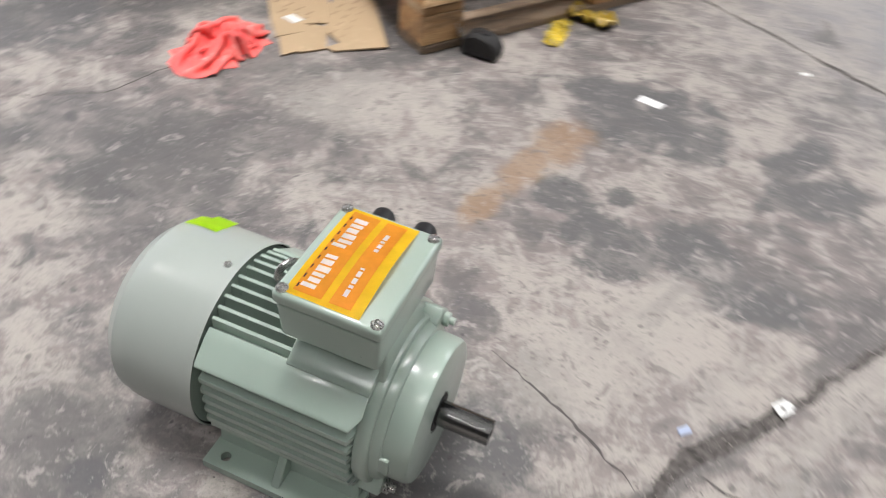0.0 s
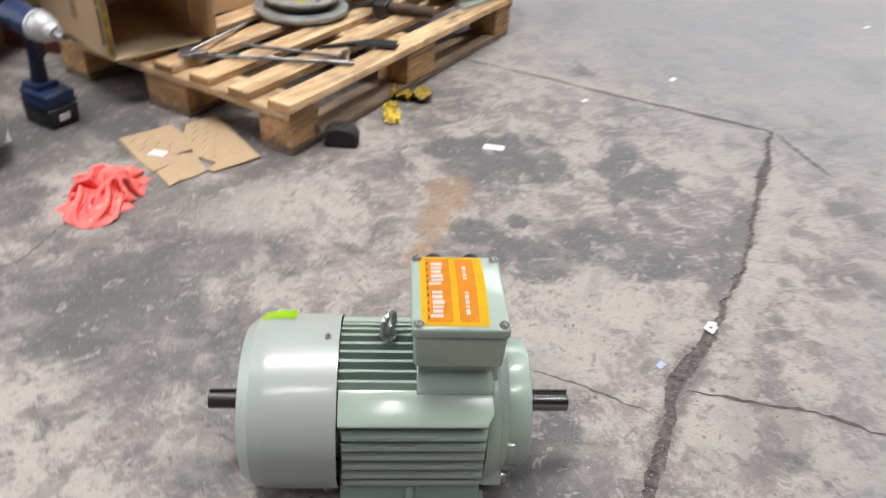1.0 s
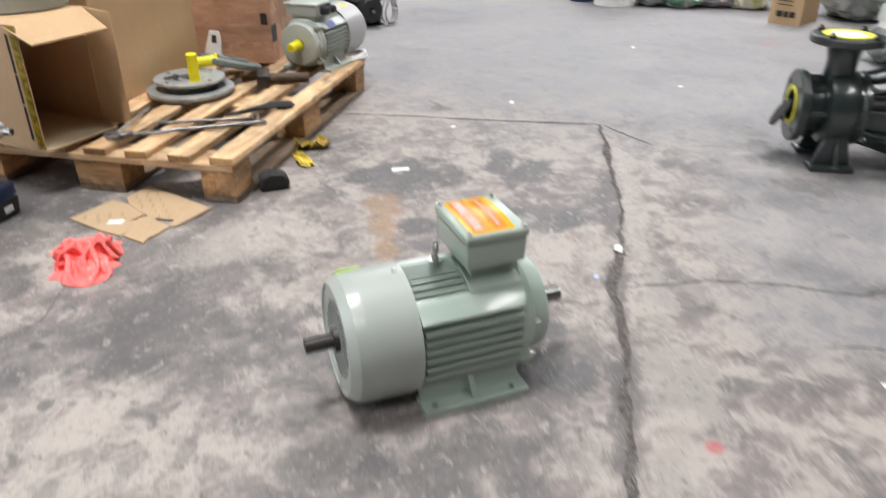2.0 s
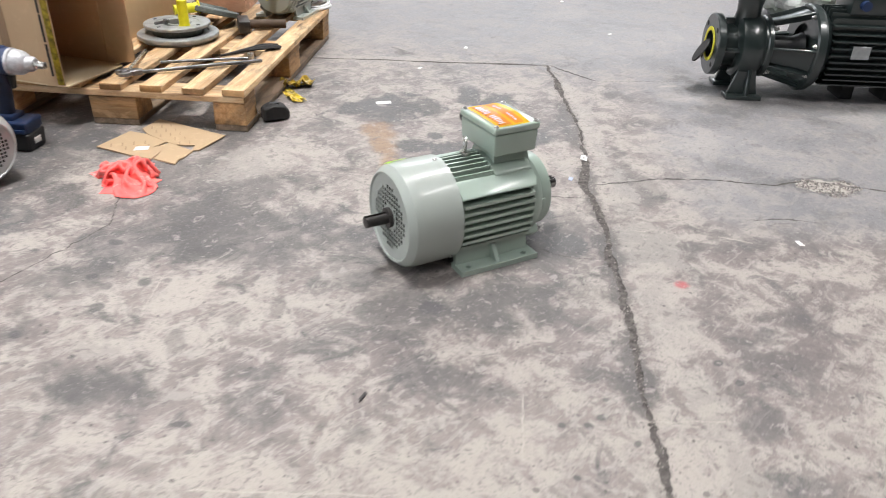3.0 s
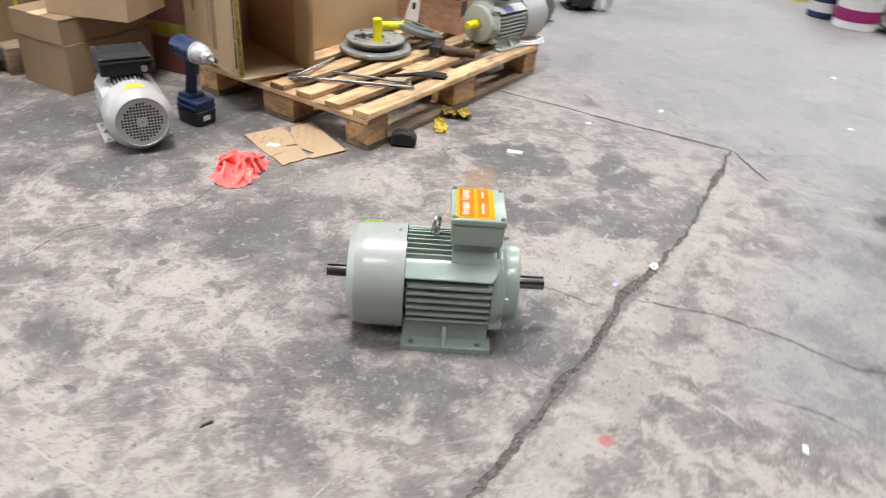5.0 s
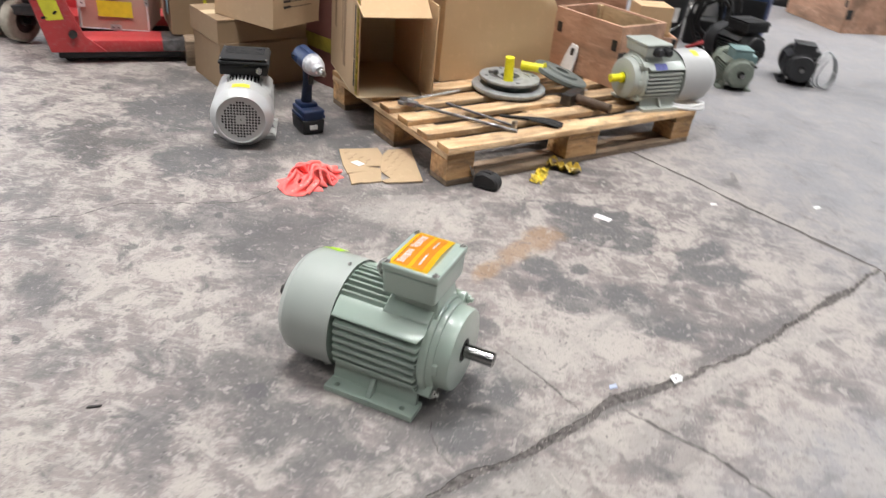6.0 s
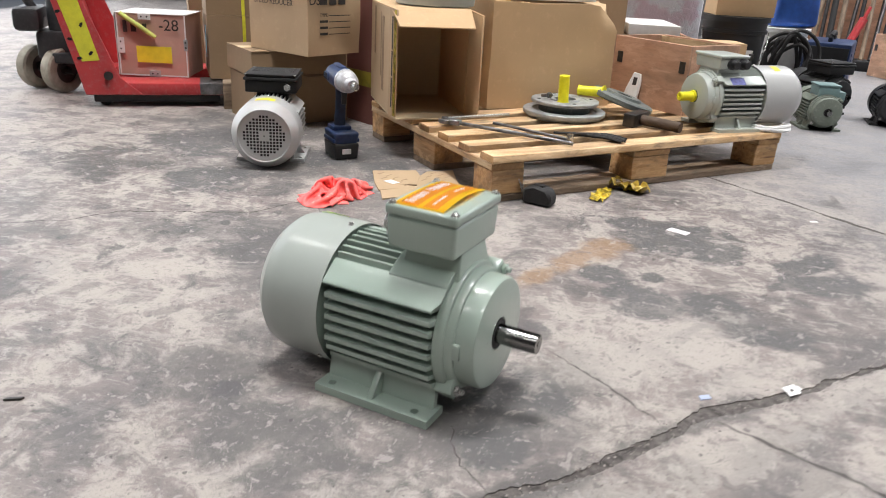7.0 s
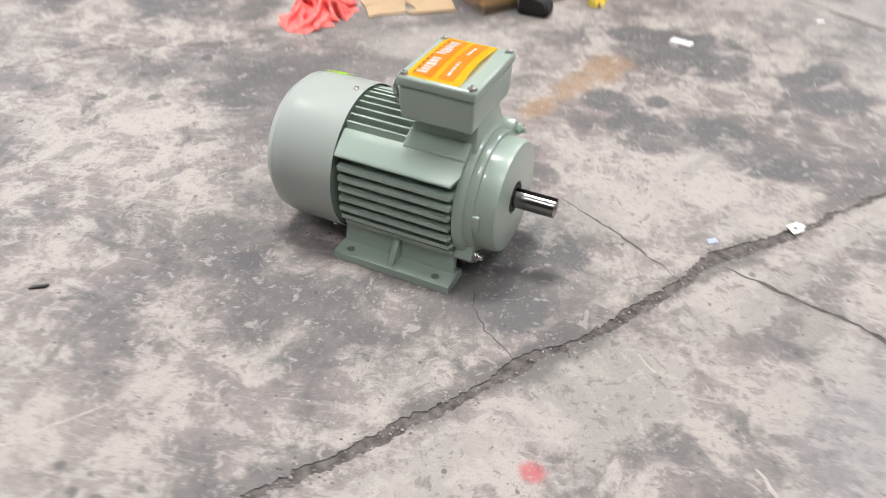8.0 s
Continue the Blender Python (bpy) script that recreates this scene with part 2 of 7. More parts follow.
        reach = n.math("MULTIPLY", n.span(pick.outputs[0], 1.0 - share, 1.0), size)
        inside = n.math("DIVIDE", vor.outputs["Distance"], n.math("ADD", reach, 0.0001))
        c = n.mix(n.math("MULTIPLY", n.span(inside, 1.0, 0.75, 0.0, strength), n.math("ADD", n.math("MULTIPLY", keep, 0.7), 0.3)), c, tint)

    drops(10.0, 0.2, 0.42, 0.55, (0.13, 0.122, 0.124))
    drops(24.0, 0.16, 0.4, 0.6, (0.085, 0.08, 0.08))
    drops(60.0, 0.2, 0.35, 0.7, (0.07, 0.065, 0.064))
    # chips and grain
    c = n.mix(n.math("MULTIPLY", mask(flake, 0.565, 0.62, 0.55), keep), c, (0.15, 0.135, 0.13))
    c = n.mix(n.math("MULTIPLY", mask(flake, 0.43, 0.37, 0.6), keep), c, (0.5, 0.455, 0.41))
    c = n.mix(mask(grit, 0.55, 0.65, 0.5), c, (0.12, 0.112, 0.108))
    c = n.mix(mask(grit, 0.43, 0.35, 0.45), c, (0.48, 0.44, 0.41))
    c = n.mix(mask(fine, 0.5, 0.7, 0.3), c, (0.15, 0.14, 0.134))
    # whole floor colour scaled down, a little towards blue
    c = n.mix(1.0, c, (0.765, 0.765, 0.788), "MULTIPLY")
    h = blend((grit, 0.9), (flake, 1.3), (worn, 1.0))
    r = n.span(base, 0.42, 0.58, 0.5, 0.74)
    return n.done(c, r, 0.0, n.bump(h, 0.5, 0.003))


# joints of the floor slab: one long broken joint and a straight one that meets it
LONG = [(-3.2, -2.5), (-1.2, -0.74), (-0.72, -0.33), (-0.34, 0.0), (-0.2, 0.12), (-0.11, 0.2), (0.04, 0.31), (0.19, 0.44), (0.34, 0.57), (0.47, 0.7), (0.62, 0.81), (0.8, 0.95), (1.03, 1.18), (1.29, 1.44)]
CROSS = [(1.29, 1.44), (1.0, 1.75), (0.7, 2.07), (0.1, 2.69), (-1.6, 4.45), (-3.6, 6.5)]
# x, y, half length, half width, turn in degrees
# broad grime, with contact shade painted under pallet, cartons, motors and pump
STAINS_SHADE_WIDE = [
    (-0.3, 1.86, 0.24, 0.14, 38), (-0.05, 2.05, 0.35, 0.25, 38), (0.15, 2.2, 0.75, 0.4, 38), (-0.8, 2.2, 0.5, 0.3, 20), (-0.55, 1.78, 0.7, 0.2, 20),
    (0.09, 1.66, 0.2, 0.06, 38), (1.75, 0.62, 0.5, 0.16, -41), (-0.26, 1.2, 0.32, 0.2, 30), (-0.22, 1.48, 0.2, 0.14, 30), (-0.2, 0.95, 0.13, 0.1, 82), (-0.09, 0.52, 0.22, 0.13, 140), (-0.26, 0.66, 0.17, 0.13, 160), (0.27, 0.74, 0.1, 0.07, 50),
    (0.1, 0.6, 0.2, 0.13, -17), (-0.64, 1.17, 0.12, 0.09, 110), (-0.76, 0.81, 0.12, 0.06, 132),
]
# dark stains; the first row also paints shade by motors, wrench and pallet
STAINS_SHADE_DARK = [
    (-0.93, 1.93, 0.23, 0.19, 0), (-0.52, 1.87, 0.14, 0.1, 0), (-0.3, 1.83, 0.1, 0.08, 0), (-0.72, 1.55, 0.15, 0.12, 0), (0.215, 0.69, 0.085, 0.075, 0), (0.19, 0.56, 0.06, 0.05, 0), (-0.4, 1.97, 0.1, 0.08, 0),
    (0.5, 1.484, 0.17, 0.105, 6), (0.44, 1.548, 0.115, 0.07, 5), (0.6, 1.417, 0.11, 0.065, 58), (0.811, 1.421, 0.08, 0.045, 55), (0.793, 1.287, 0.115, 0.07, 14),
    (0.762, 1.37, 0.085, 0.05, 48), (0.333, 1.206, 0.064, 0.05, 11), (0.42, 1.085, 0.1, 0.075, 12), (0.536, 1.103, 0.086, 0.06, 44), (0.617, 1.002, 0.087, 0.048, 2),
    (0.44, 1.219, 0.034, 0.025, 57), (0.95, 0.26, 0.12, 0.068, -50),
]
STAINS_FAINT = [
    (0.693, 1.172, 0.058, 0.028, 1), (0.775, 1.724, 0.044, 0.02, 2), (0.982, 1.939, 0.04, 0.024, 46), (0.956, 1.701, 0.05, 0.032, 28), (0.528, 1.866, 0.062, 0.036, 3),
    (0.192, 1.521, 0.035, 0.028, 4), (-0.27, 1.06, 0.2, 0.2, 20), (-0.42, 1.23, 0.24, 0.12, 5), (-0.2, 0.82, 0.16, 0.09, 30), (-0.07, 0.44, 0.07, 0.05, 1),
    (-0.07, 0.52, 0.13, 0.08, 151), (0.25, 0.63, 0.1, 0.08, 0), (-0.36, 0.48, 0.05, 0.045, 19), (-0.07, 0.008, 0.06, 0.04, 169), (-0.16, -0.09, 0.06, 0.035, 152),
    (0.43, 0.57, 0.055, 0.038, 4), (0.58, 0.6, 0.12, 0.06, 40), (0.15, 0.094, 0.035, 0.01, 140), (-0.76, 0.81, 0.085, 0.038, 132), (-0.995, 0.728, 0.044, 0.03, 107),
    (-1.04, 0.74, 0.043, 0.03, 98), (-0.88, 0.606, 0.045, 0.03, 116), (-0.82, 1.06, 0.042, 0.028, 107), (-0.56, 0.66, 0.032, 0.02, 133), (-0.42, 0.8, 0.034, 0.018, 53),
    (-0.5, 0.82, 0.022, 0.018, 86), (-0.61, 0.84, 0.05, 0.02, 61), (-0.53, 0.43, 0.033, 0.03, 46), (-0.72, 0.436, 0.024, 0.018, 127), (1.5, 0.6, 0.3, 0.12, -46),
]
# round oil drips
STAINS_SPOT = [
    (-0.211, 0.595, 0.029, 0.022, 30), (-0.293, 0.229, 0.01, 0.008, 178), (-0.264, 0.198, 0.011, 0.009, 162), (-0.232, 0.194, 0.012, 0.008, 159),
    (-0.242, 0.124, 0.012, 0.008, 5), (-0.365, 0.15, 0.009, 0.006, 142), (-0.193, 0.214, 0.007, 0.005, 148), (0.032, 0.127, 0.012, 0.008, 168),
    (0.009, 0.076, 0.012, 0.008, 176), (-0.661, 1.037, 0.02, 0.014, 89), (-0.802, 1.05, 0.017, 0.011, 102), (-0.622, 1.147, 0.017, 0.012, 117),
    (-0.523, 1.245, 0.022, 0.013, 122), (-0.557, 1.054, 0.022, 0.015, 69), (-0.71, 0.642, 0.018, 0.007, 132),
]
STAINS_JOINT = []
for _p, _q in zip(LONG[2::2], LONG[4::2]):
    # dirt trodden in along the joint
    STAINS_JOINT.append(((_p[0] + _q[0]) / 2 - 0.006, (_p[1] + _q[1]) / 2 + 0.006, math.dist(_p, _q) * 0.62, 0.029, math.degrees(math.atan2(_q[1] - _p[1], _q[0] - _p[0]))))
STAINS_PALE = [
    (0.4, 0.88, 0.2, 0.09, 40), (0.3, 0.42, 0.2, 0.07, 40), (0.85, 0.97, 0.3, 0.045, 41), (-0.603, 0.783, 0.026, 0.015, 129), (-0.48, 0.642, 0.018, 0.011, 134),
    (-0.674, 0.698, 0.034, 0.012, 135), (-0.72, 0.92, 0.068, 0.042, 126), (-0.95, 0.877, 0.048, 0.028, 122), (-0.05, 1.42, 0.16, 0.08, 20), (0.88, 1.9, 0.3, 0.05, -46),
    (0.5, 0.62, 0.16, 0.05, 42), (0.68, 0.8, 0.12, 0.03, 42), (0.12, 0.28, 0.2, 0.05, 40), (-0.15, 0.03, 0.2, 0.04, 42), (1.12, 1.22, 0.12, 0.03, 45),
    (0.55, 0.84, 0.1, 0.03, 45), (1.41, 0.99, 0.04, 0.013, -30),
]
STAINS_CHALK = [
    (0.95, 0.26, 0.085, 0.046, -50),
]
STAINS_RUST = [
    (0.34, 1.36, 0.095, 0.055, 70), (0.275, 1.27, 0.1, 0.04, 62), (0.2, 1.15, 0.07, 0.03, 66),
]
STAINS_RED = [
    (0.221, 0.299, 0.018, 0.016, 20), (2.88, 1.73, 0.1, 0.012, -27),
]

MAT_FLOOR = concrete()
MAT_DIRT = plain("crack_dirt", (0.115, 0.105, 0.1), 0.95, 0, 0.5, 90, 0.6)
MAT_JOINT = plain("joint_filling", (0.15, 0.135, 0.126), 0.95, 0, 0.78, 70, 0.9)
MAT_GREEN = painted("grey_green_paint", (0.335, 0.415, 0.358), 0.32, 0.2, 0.05, (0.45, 0.44, 0.42), 0.6)
# motor green, greyed: the fan cover's grey reflections are in this colour
MAT_SHEENGREEN = painted("grey_green_sheen_paint", (0.355, 0.39, 0.36), 0.34, 0.14, 0.02, (0.46, 0.45, 0.43), 0.4)
MAT_GREY = painted("silver_grey_paint", (0.46, 0.465, 0.46), 0.34, 0.2, 0.05, (0.42, 0.4, 0.37), 0.3)
MAT_M2 = painted("light_grey_green_paint", (0.46, 0.5, 0.46), 0.36, 0.3, 0.1, (0.5, 0.48, 0.45), 0.3)
MAT_TEAL = painted("old_teal_paint", (0.17, 0.27, 0.27), 0.55, 0.8, 0.3, (0.2, 0.2, 0.17))
MAT_OLIVE = painted("dusty_green_paint", (0.17, 0.2, 0.165), 0.6, 0.9, 0.3)
MAT_BLACKPAINT = painted("black_machine_paint", (0.025, 0.026, 0.028), 0.45, 0.6, 0.2, (0.1, 0.1, 0.1))
MAT_PUMP = painted("dark_green_gloss_paint", (0.021, 0.03, 0.029), 0.32, 0.15, 0.08, (0.06, 0.065, 0.06), 0.6)
MAT_STEEL = plain("bright_steel", (0.55, 0.54, 0.52), 0.28, 1.0, 0.25, 60, 0.1)
MAT_SHAFT = plain("machined_steel", (0.25, 0.25, 0.245), 0.24, 1.0, 0.3, 2.5, 0.0)
MAT_DARKSTEEL = plain("dark_oily_steel", (0.075, 0.07, 0.068), 0.4, 0.7, 0.4, 45, 0.25)
MAT_GREYSTEEL = plain("zinc_grey_steel", (0.43, 0.45, 0.45), 0.42, 0.35, 0.35, 30, 0.2)
MAT_TOOL = plain("used_tool_steel", (0.3, 0.3, 0.31), 0.34, 0.8, 0.6, 35, 0.2)
MAT_BLACK = plain("black_plastic", (0.018, 0.018, 0.02), 0.42, 0, 0.3, 60, 0.15)
MAT_BLACKMATT = plain("black_rubber", (0.022, 0.021, 0.021), 0.75, 0, 0.3, 80, 0.3)
# near-black for shade inside gaps and holes, and for small dark parts
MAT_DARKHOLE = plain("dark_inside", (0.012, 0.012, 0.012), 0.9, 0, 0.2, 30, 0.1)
MAT_BLUE = plain("dark_blue_plastic", (0.013, 0.034, 0.105), 0.45, 0, 0.3, 50, 0.15)
MAT_BLUELIGHT = plain("bright_blue_plastic", (0.03, 0.12, 0.5), 0.45, 0, 0.3, 30, 0.1)
MAT_YELLOW = plain("yellow_plastic", (0.9, 0.82, 0.02), 0.4, 0, 0.15, 50, 0.08)
MAT_WORNYELLOW = plain("worn_yellow_tape", (0.6, 0.45, 0.04), 0.5, 0, 0.8, 60, 0.1)
MAT_OLDYELLOW = plain("old_yellow_band", (0.3, 0.235, 0.025), 0.6, 0, 0.5, 25, 0.1)
MAT_YELLOWLABEL = plain("yellow_label", (0.85, 0.72, 0.04), 0.5, 0, 0.15, 30, 0.05)
MAT_LIME = plain("lime_sticker", (0.55, 0.85, 0.03), 0.45, 0, 0.15, 40, 0.05)
MAT_ORANGE = plain("orange_label_paper", (0.97, 0.42, 0.05), 0.2, 0, 0.12, 60, 0.03)
MAT_AMBER = plain("amber_label_paper", (1.0, 0.66, 0.04), 0.2, 0, 0.1, 60, 0.03)
MAT_WHITE = plain("white_paper", (0.78, 0.78, 0.77), 0.6, 0, 0.12, 40, 0.1)
MAT_WHITEPRINT = plain("white_print", (0.9, 0.84, 0.8), 0.4, 0, 0.08, 60, 0.02)
MAT_PRINT = plain("dark_print", (0.045, 0.035, 0.03), 0.8, 0, 0.4, 120, 0.05)
MAT_RED = painted("red_jack_paint", (0.52, 0.05, 0.055), 0.42, 0.75, 0.12, (0.42, 0.24, 0.23))
MAT_BLACKLID = plain("black_moulded_plastic", (0.012, 0.012, 0.013), 0.62, 0, 0.3, 30, 0.25)
MAT_CARD = cardboard("brown_cardboard", (0.62, 0.425, 0.24))
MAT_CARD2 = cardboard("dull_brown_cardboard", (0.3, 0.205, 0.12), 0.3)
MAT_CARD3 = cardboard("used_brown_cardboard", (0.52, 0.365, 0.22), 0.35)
MAT_CARDIN = cardboard("inner_cardboard", (0.6, 0.475, 0.3), 0.2)
MAT_PALLET = wood("pallet_pine", (0.74, 0.53, 0.315), (0.53, 0.315, 0.145))
MAT_BLOCK = wood("pallet_block_pine", (0.62, 0.39, 0.19), (0.42, 0.22, 0.085), 14.0)
MAT_ENDGRAIN = wood("pine_end_grain", (0.5, 0.29, 0.12), (0.34, 0.18, 0.07), 3.0, False)
MAT_DARKWOOD = wood("weathered_board", (0.3, 0.22, 0.15), (0.17, 0.12, 0.08))
MAT_PLY = wood("reddish_plywood", (0.64, 0.39, 0.265), (0.52, 0.29, 0.185), 4.0, False)
MAT_DARKPLY = wood("old_reddish_plywood", (0.4, 0.2, 0.12), (0.29, 0.14, 0.08), 4.0, False)
MAT_PLYIN = wood("pale_plywood", (0.66, 0.5, 0.3), (0.52, 0.37, 0.2), 4.0, False)
MAT_HANDLE = wood("dark_hammer_wood", (0.1, 0.055, 0.03), (0.05, 0.027, 0.016), 8.0, False)
MAT_SCUFF = cardboard("scuffed_print", (0.3, 0.2, 0.12), 0.9)
MAT_REDCARD = cardboard("red_brown_cardboard", (0.17, 0.062, 0.05), 0.3)
MAT_PALECARD = cardboard("faded_cardboard", (0.46, 0.335, 0.205), 0.5)
MAT_PINKCARD = cardboard("pinkish_cardboard", (0.55, 0.33, 0.27), 0.4)
MAT_PALEBLUE = plain("pale_blue_sticker", (0.35, 0.6, 0.75), 0.5)
MAT_VIOLET = plain("blue_violet_plate", (0.2, 0.22, 0.6), 0.35, 0, 0.5, 60)
MAT_FLANGE = painted("dull_grey_green_primer", (0.13, 0.15, 0.14), 0.5, 0.7, 0.2)
MAT_TUB = plain("grey_green_plastic", (0.42, 0.45, 0.42), 0.5, 0, 0.2, 12, 0.1)
MAT_WRAP = plain("crumpled_wrapper", (0.85, 0.62, 0.06), 0.3, 0, 0.85, 45, 0.3)
MAT_WRAPOLD = plain("crumpled_brown_wrapper", (0.6, 0.42, 0.07), 0.3, 0, 0.9, 60, 0.3)
MAT_SCRATCH = plain("scratched_skin", (0.43, 0.39, 0.355), 0.8, 0, 0.2, 200, 0.3)
MAT_WALL = plain("grey_plaster", (0.2, 0.2, 0.2), 0.85, 0, 0.25, 2.0, 0.3)
MAT_CEIL = plain("ceiling_sheet", (0.14, 0.14, 0.14), 0.7, 0, 0.2, 1.5, 0.1)


# ---- shape tools ----
def merged(*parts):
    out = bmesh.new()
    for b in parts:
        me = bpy.data.meshes.new("tmp")
        b.to_mesh(me)
        b.free()
        out.from_mesh(me)
        bpy.data.meshes.remove(me)
    return out


def moved(bm, m):
    bmesh.ops.transform(bm, matrix=m, verts=bm.verts)
    return bm


def box(x0, x1, y0, y1, z0, z1, bev=0.0, seg=2):
    bm = bmesh.new()
    bmesh.ops.create_cube(bm, size=1)
    for v in bm.verts:
        v.co = ((x0 + x1) / 2 + v.co.x * (x1 - x0), (y0 + y1) / 2 + v.co.y * (y1 - y0), (z0 + z1) / 2 + v.co.z * (z1 - z0))
    if bev:
        bmesh.ops.bevel(bm, geom=bm.edges[:], offset=bev, segments=seg, affect="EDGES", profile=0.5)
    return bm


def taper(x0, x1, y0, y1, z0, z1, ix, iy, bev=0.0):
    """A box whose bottom is drawn in by ix and iy on each side."""
    bm = box(x0, x1, y0, y1, z0, z1)
    for v in bm.verts:
        if v.co.z < (z0 + z1) / 2:
            v.co.x += ix if v.co.x < (x0 + x1) / 2 else -ix
            v.co.y += iy if v.co.y < (y0 + y1) / 2 else -iy
    if bev:
        bmesh.ops.bevel(bm, geom=bm.edges[:], offset=bev, segments=3, affect="EDGES", profile=0.5)
    return bm


def lathe(profile, seg=32, axis="Z"):
    """Turns (radius, height) pairs round an axis; closes where the radius is 0."""
    bm = bmesh.new()
    rings = []
    for r, h in profile:
        if r < 1e-6:
            rings.append([bm.verts.new((0, 0, h))])
        else:
            rings.append([bm.verts.new((r * math.cos(2 * math.pi * i / seg), r * math.sin(2 * math.pi * i / seg), h)) for i in range(seg)])
    for a, b in zip(rings, rings[1:]):
        for i in range(seg):
            j = (i + 1) % seg
            if len(a) == 1 and len(b) == 1:
                continue
            if len(a) == 1:
                bm.faces.new((a[0], b[j], b[i]))
            elif len(b) == 1:
                bm.faces.new((a[i], a[j], b[0]))
            else:
                bm.faces.new((a[i], a[j], b[j], b[i]))
    bmesh.ops.recalc_face_normals(bm, faces=bm.faces)
    if axis == "X":
        moved(bm, Matrix.Rotation(radians(90), 4, "Y"))
    if axis == "Y":
        moved(bm, Matrix.Rotation(radians(-90), 4, "X"))
    return bm


def prism(poly, h0, h1, bev=0.0):
    """A flat outline raised from h0 to h1 along z."""
    bm = bmesh.new()
    lo = [bm.verts.new((x, y, h0)) for x, y in poly]
    hi = [bm.verts.new((x, y, h1)) for x, y in poly]
    bm.faces.new(lo[::-1])
    bm.faces.new(hi)
    for i in range(len(poly)):
        j = (i + 1) % len(poly)
        bm.faces.new((lo[i], lo[j], hi[j], hi[i]))
    bmesh.ops.recalc_face_normals(bm, faces=bm.faces)
    if bev:
        bmesh.ops.bevel(bm, geom=bm.edges[:], offset=bev, segments=1, affect="EDGES", profile=0.5)
    return bm


def along_x(bm):
    """Stands a prism so that its outline lies in the y, z plane and its height runs along x."""
    return moved(bm, Matrix(((0, 0, 1, 0), (1, 0, 0, 0), (0, 1, 0, 0), (0, 0, 0, 1))))


def tube(points, r, seg=8, closed=False):
    bm = bmesh.new()
    pts = [Vector(p) for p in points]
    rings = []
    n = len(pts)
    up = Vector((0.13, 0.21, 0.97)).normalized()
    for i, p in enumerate(pts):
        a = pts[(i - 1) % n] if closed or i else p
        b = pts[(i + 1) % n] if closed or i < n - 1 else p
        d = (b - a).normalized()
        s = d.cross(up)
        s = s.normalized() if s.length > 1e-4 else Vector((1, 0, 0))
        u = s.cross(d)
        rad = r[i] if isinstance(r, (list, tuple)) else r
        rings.append([bm.verts.new(p + rad * (math.cos(2 * math.pi * k / seg) * s + math.sin(2 * math.pi * k / seg) * u)) for k in range(seg)])
    for i in range(n if closed else n - 1):
        a, b = rings[i], rings[(i + 1) % n]
        for k in range(seg):
            bm.faces.new((a[k], a[(k + 1) % seg], b[(k + 1) % seg], b[k]))
    if not closed:
        bm.faces.new(rings[0][::-1])
        bm.faces.new(rings[-1])
    bmesh.ops.recalc_face_normals(bm, faces=bm.faces)
    return bm


def smooth_line(points, steps=6):
    """Catmull-Rom points through the given ones."""
    p = [Vector(q) for q in points]
    p = [2 * p[0] - p[1], *p, 2 * p[-1] - p[-2]]
    out = []
    for i in range(1, len(p) - 2):
        for k in range(steps):
            t = k / steps
            out.append(0.5 * (2 * p[i] + (p[i + 1] - p[i - 1]) * t + (2 * p[i - 1] - 5 * p[i] + 4 * p[i + 1] - p[i + 2]) * t * t + (3 * p[i] - p[i - 1] - 3 * p[i + 1] + p[i + 2]) * t ** 3))
    out.append(p[-2])
    return out


def holed_tile(x0, x1, y0, y1, z0, z1, cx, cy, r, seg=20):
    """A plate with a round hole right through it."""
    bm = bmesh.new()
    rim, edge = [], []
    for i in range(seg):
        a = 2 * math.pi * (i + 0.5) / seg
        c, s = math.cos(a), math.sin(a)
        k = min(((x1 - cx) / c if c > 0 else (x0 - cx) / c), ((y1 - cy) / s if s > 0 else (y0 - cy) / s))
        rim.append((cx + r * c, cy + r * s))
        edge.append([cx + k * c, cy + k * s])
    for corner in ((x0, y0), (x0, y1), (x1, y0), (x1, y1)):
        near = min(edge, key=lambda e: (e[0] - corner[0]) ** 2 + (e[1] - corner[1]) ** 2)
        near[0], near[1] = corner
    v = [[[bm.verts.new((x, y, z)) for x, y in ring] for ring in (rim, edge)] for z in (z0, z1)]
    for i in range(seg):
        j = (i + 1) % seg
        bm.faces.new((v[1][0][i], v[1][1][i], v[1][1][j], v[1][0][j]))
        bm.faces.new((v[0][0][j], v[0][1][j], v[0][1][i], v[0][0][i]))
        bm.faces.new((v[0][0][i], v[1][0][i], v[1][0][j], v[0][0][j]))
        bm.faces.new((v[0][1][j], v[1][1][j], v[1][1][i], v[0][1][i]))
    bmesh.ops.recalc_face_normals(bm, faces=bm.faces)
    return bm


def mesh_of(name, bm, mat, sharp=35):
    me = bpy.data.meshes.new(name)
    bm.to_mesh(me)
    bm.free()
    me.polygons.foreach_set("use_smooth", [True] * len(me.polygons))
    me.set_sharp_from_angle(angle=radians(sharp))
    me.materials.append(mat)
    return me


def part(name, bm, material, parent, label="", sharp=35):
    ob = new(name, mesh_of(name, bm, material, sharp))
    ob.parent = parent
    if label:
        tagged(ob, label)
    return ob


def thing(name, m, label, category, group="", kind=""):
    ob = new(name)
    ob.empty_display_size = 0.05
    ob.matrix_world = m
    return tagged(ob, label, category, group, kind)


def solid(name, bm, material, m, label, category, group="", kind="", sharp=35):
    ob = new(name, mesh_of(name, bm, material, sharp))
    ob.matrix_world = m
    return tagged(ob, label, category, group, kind)


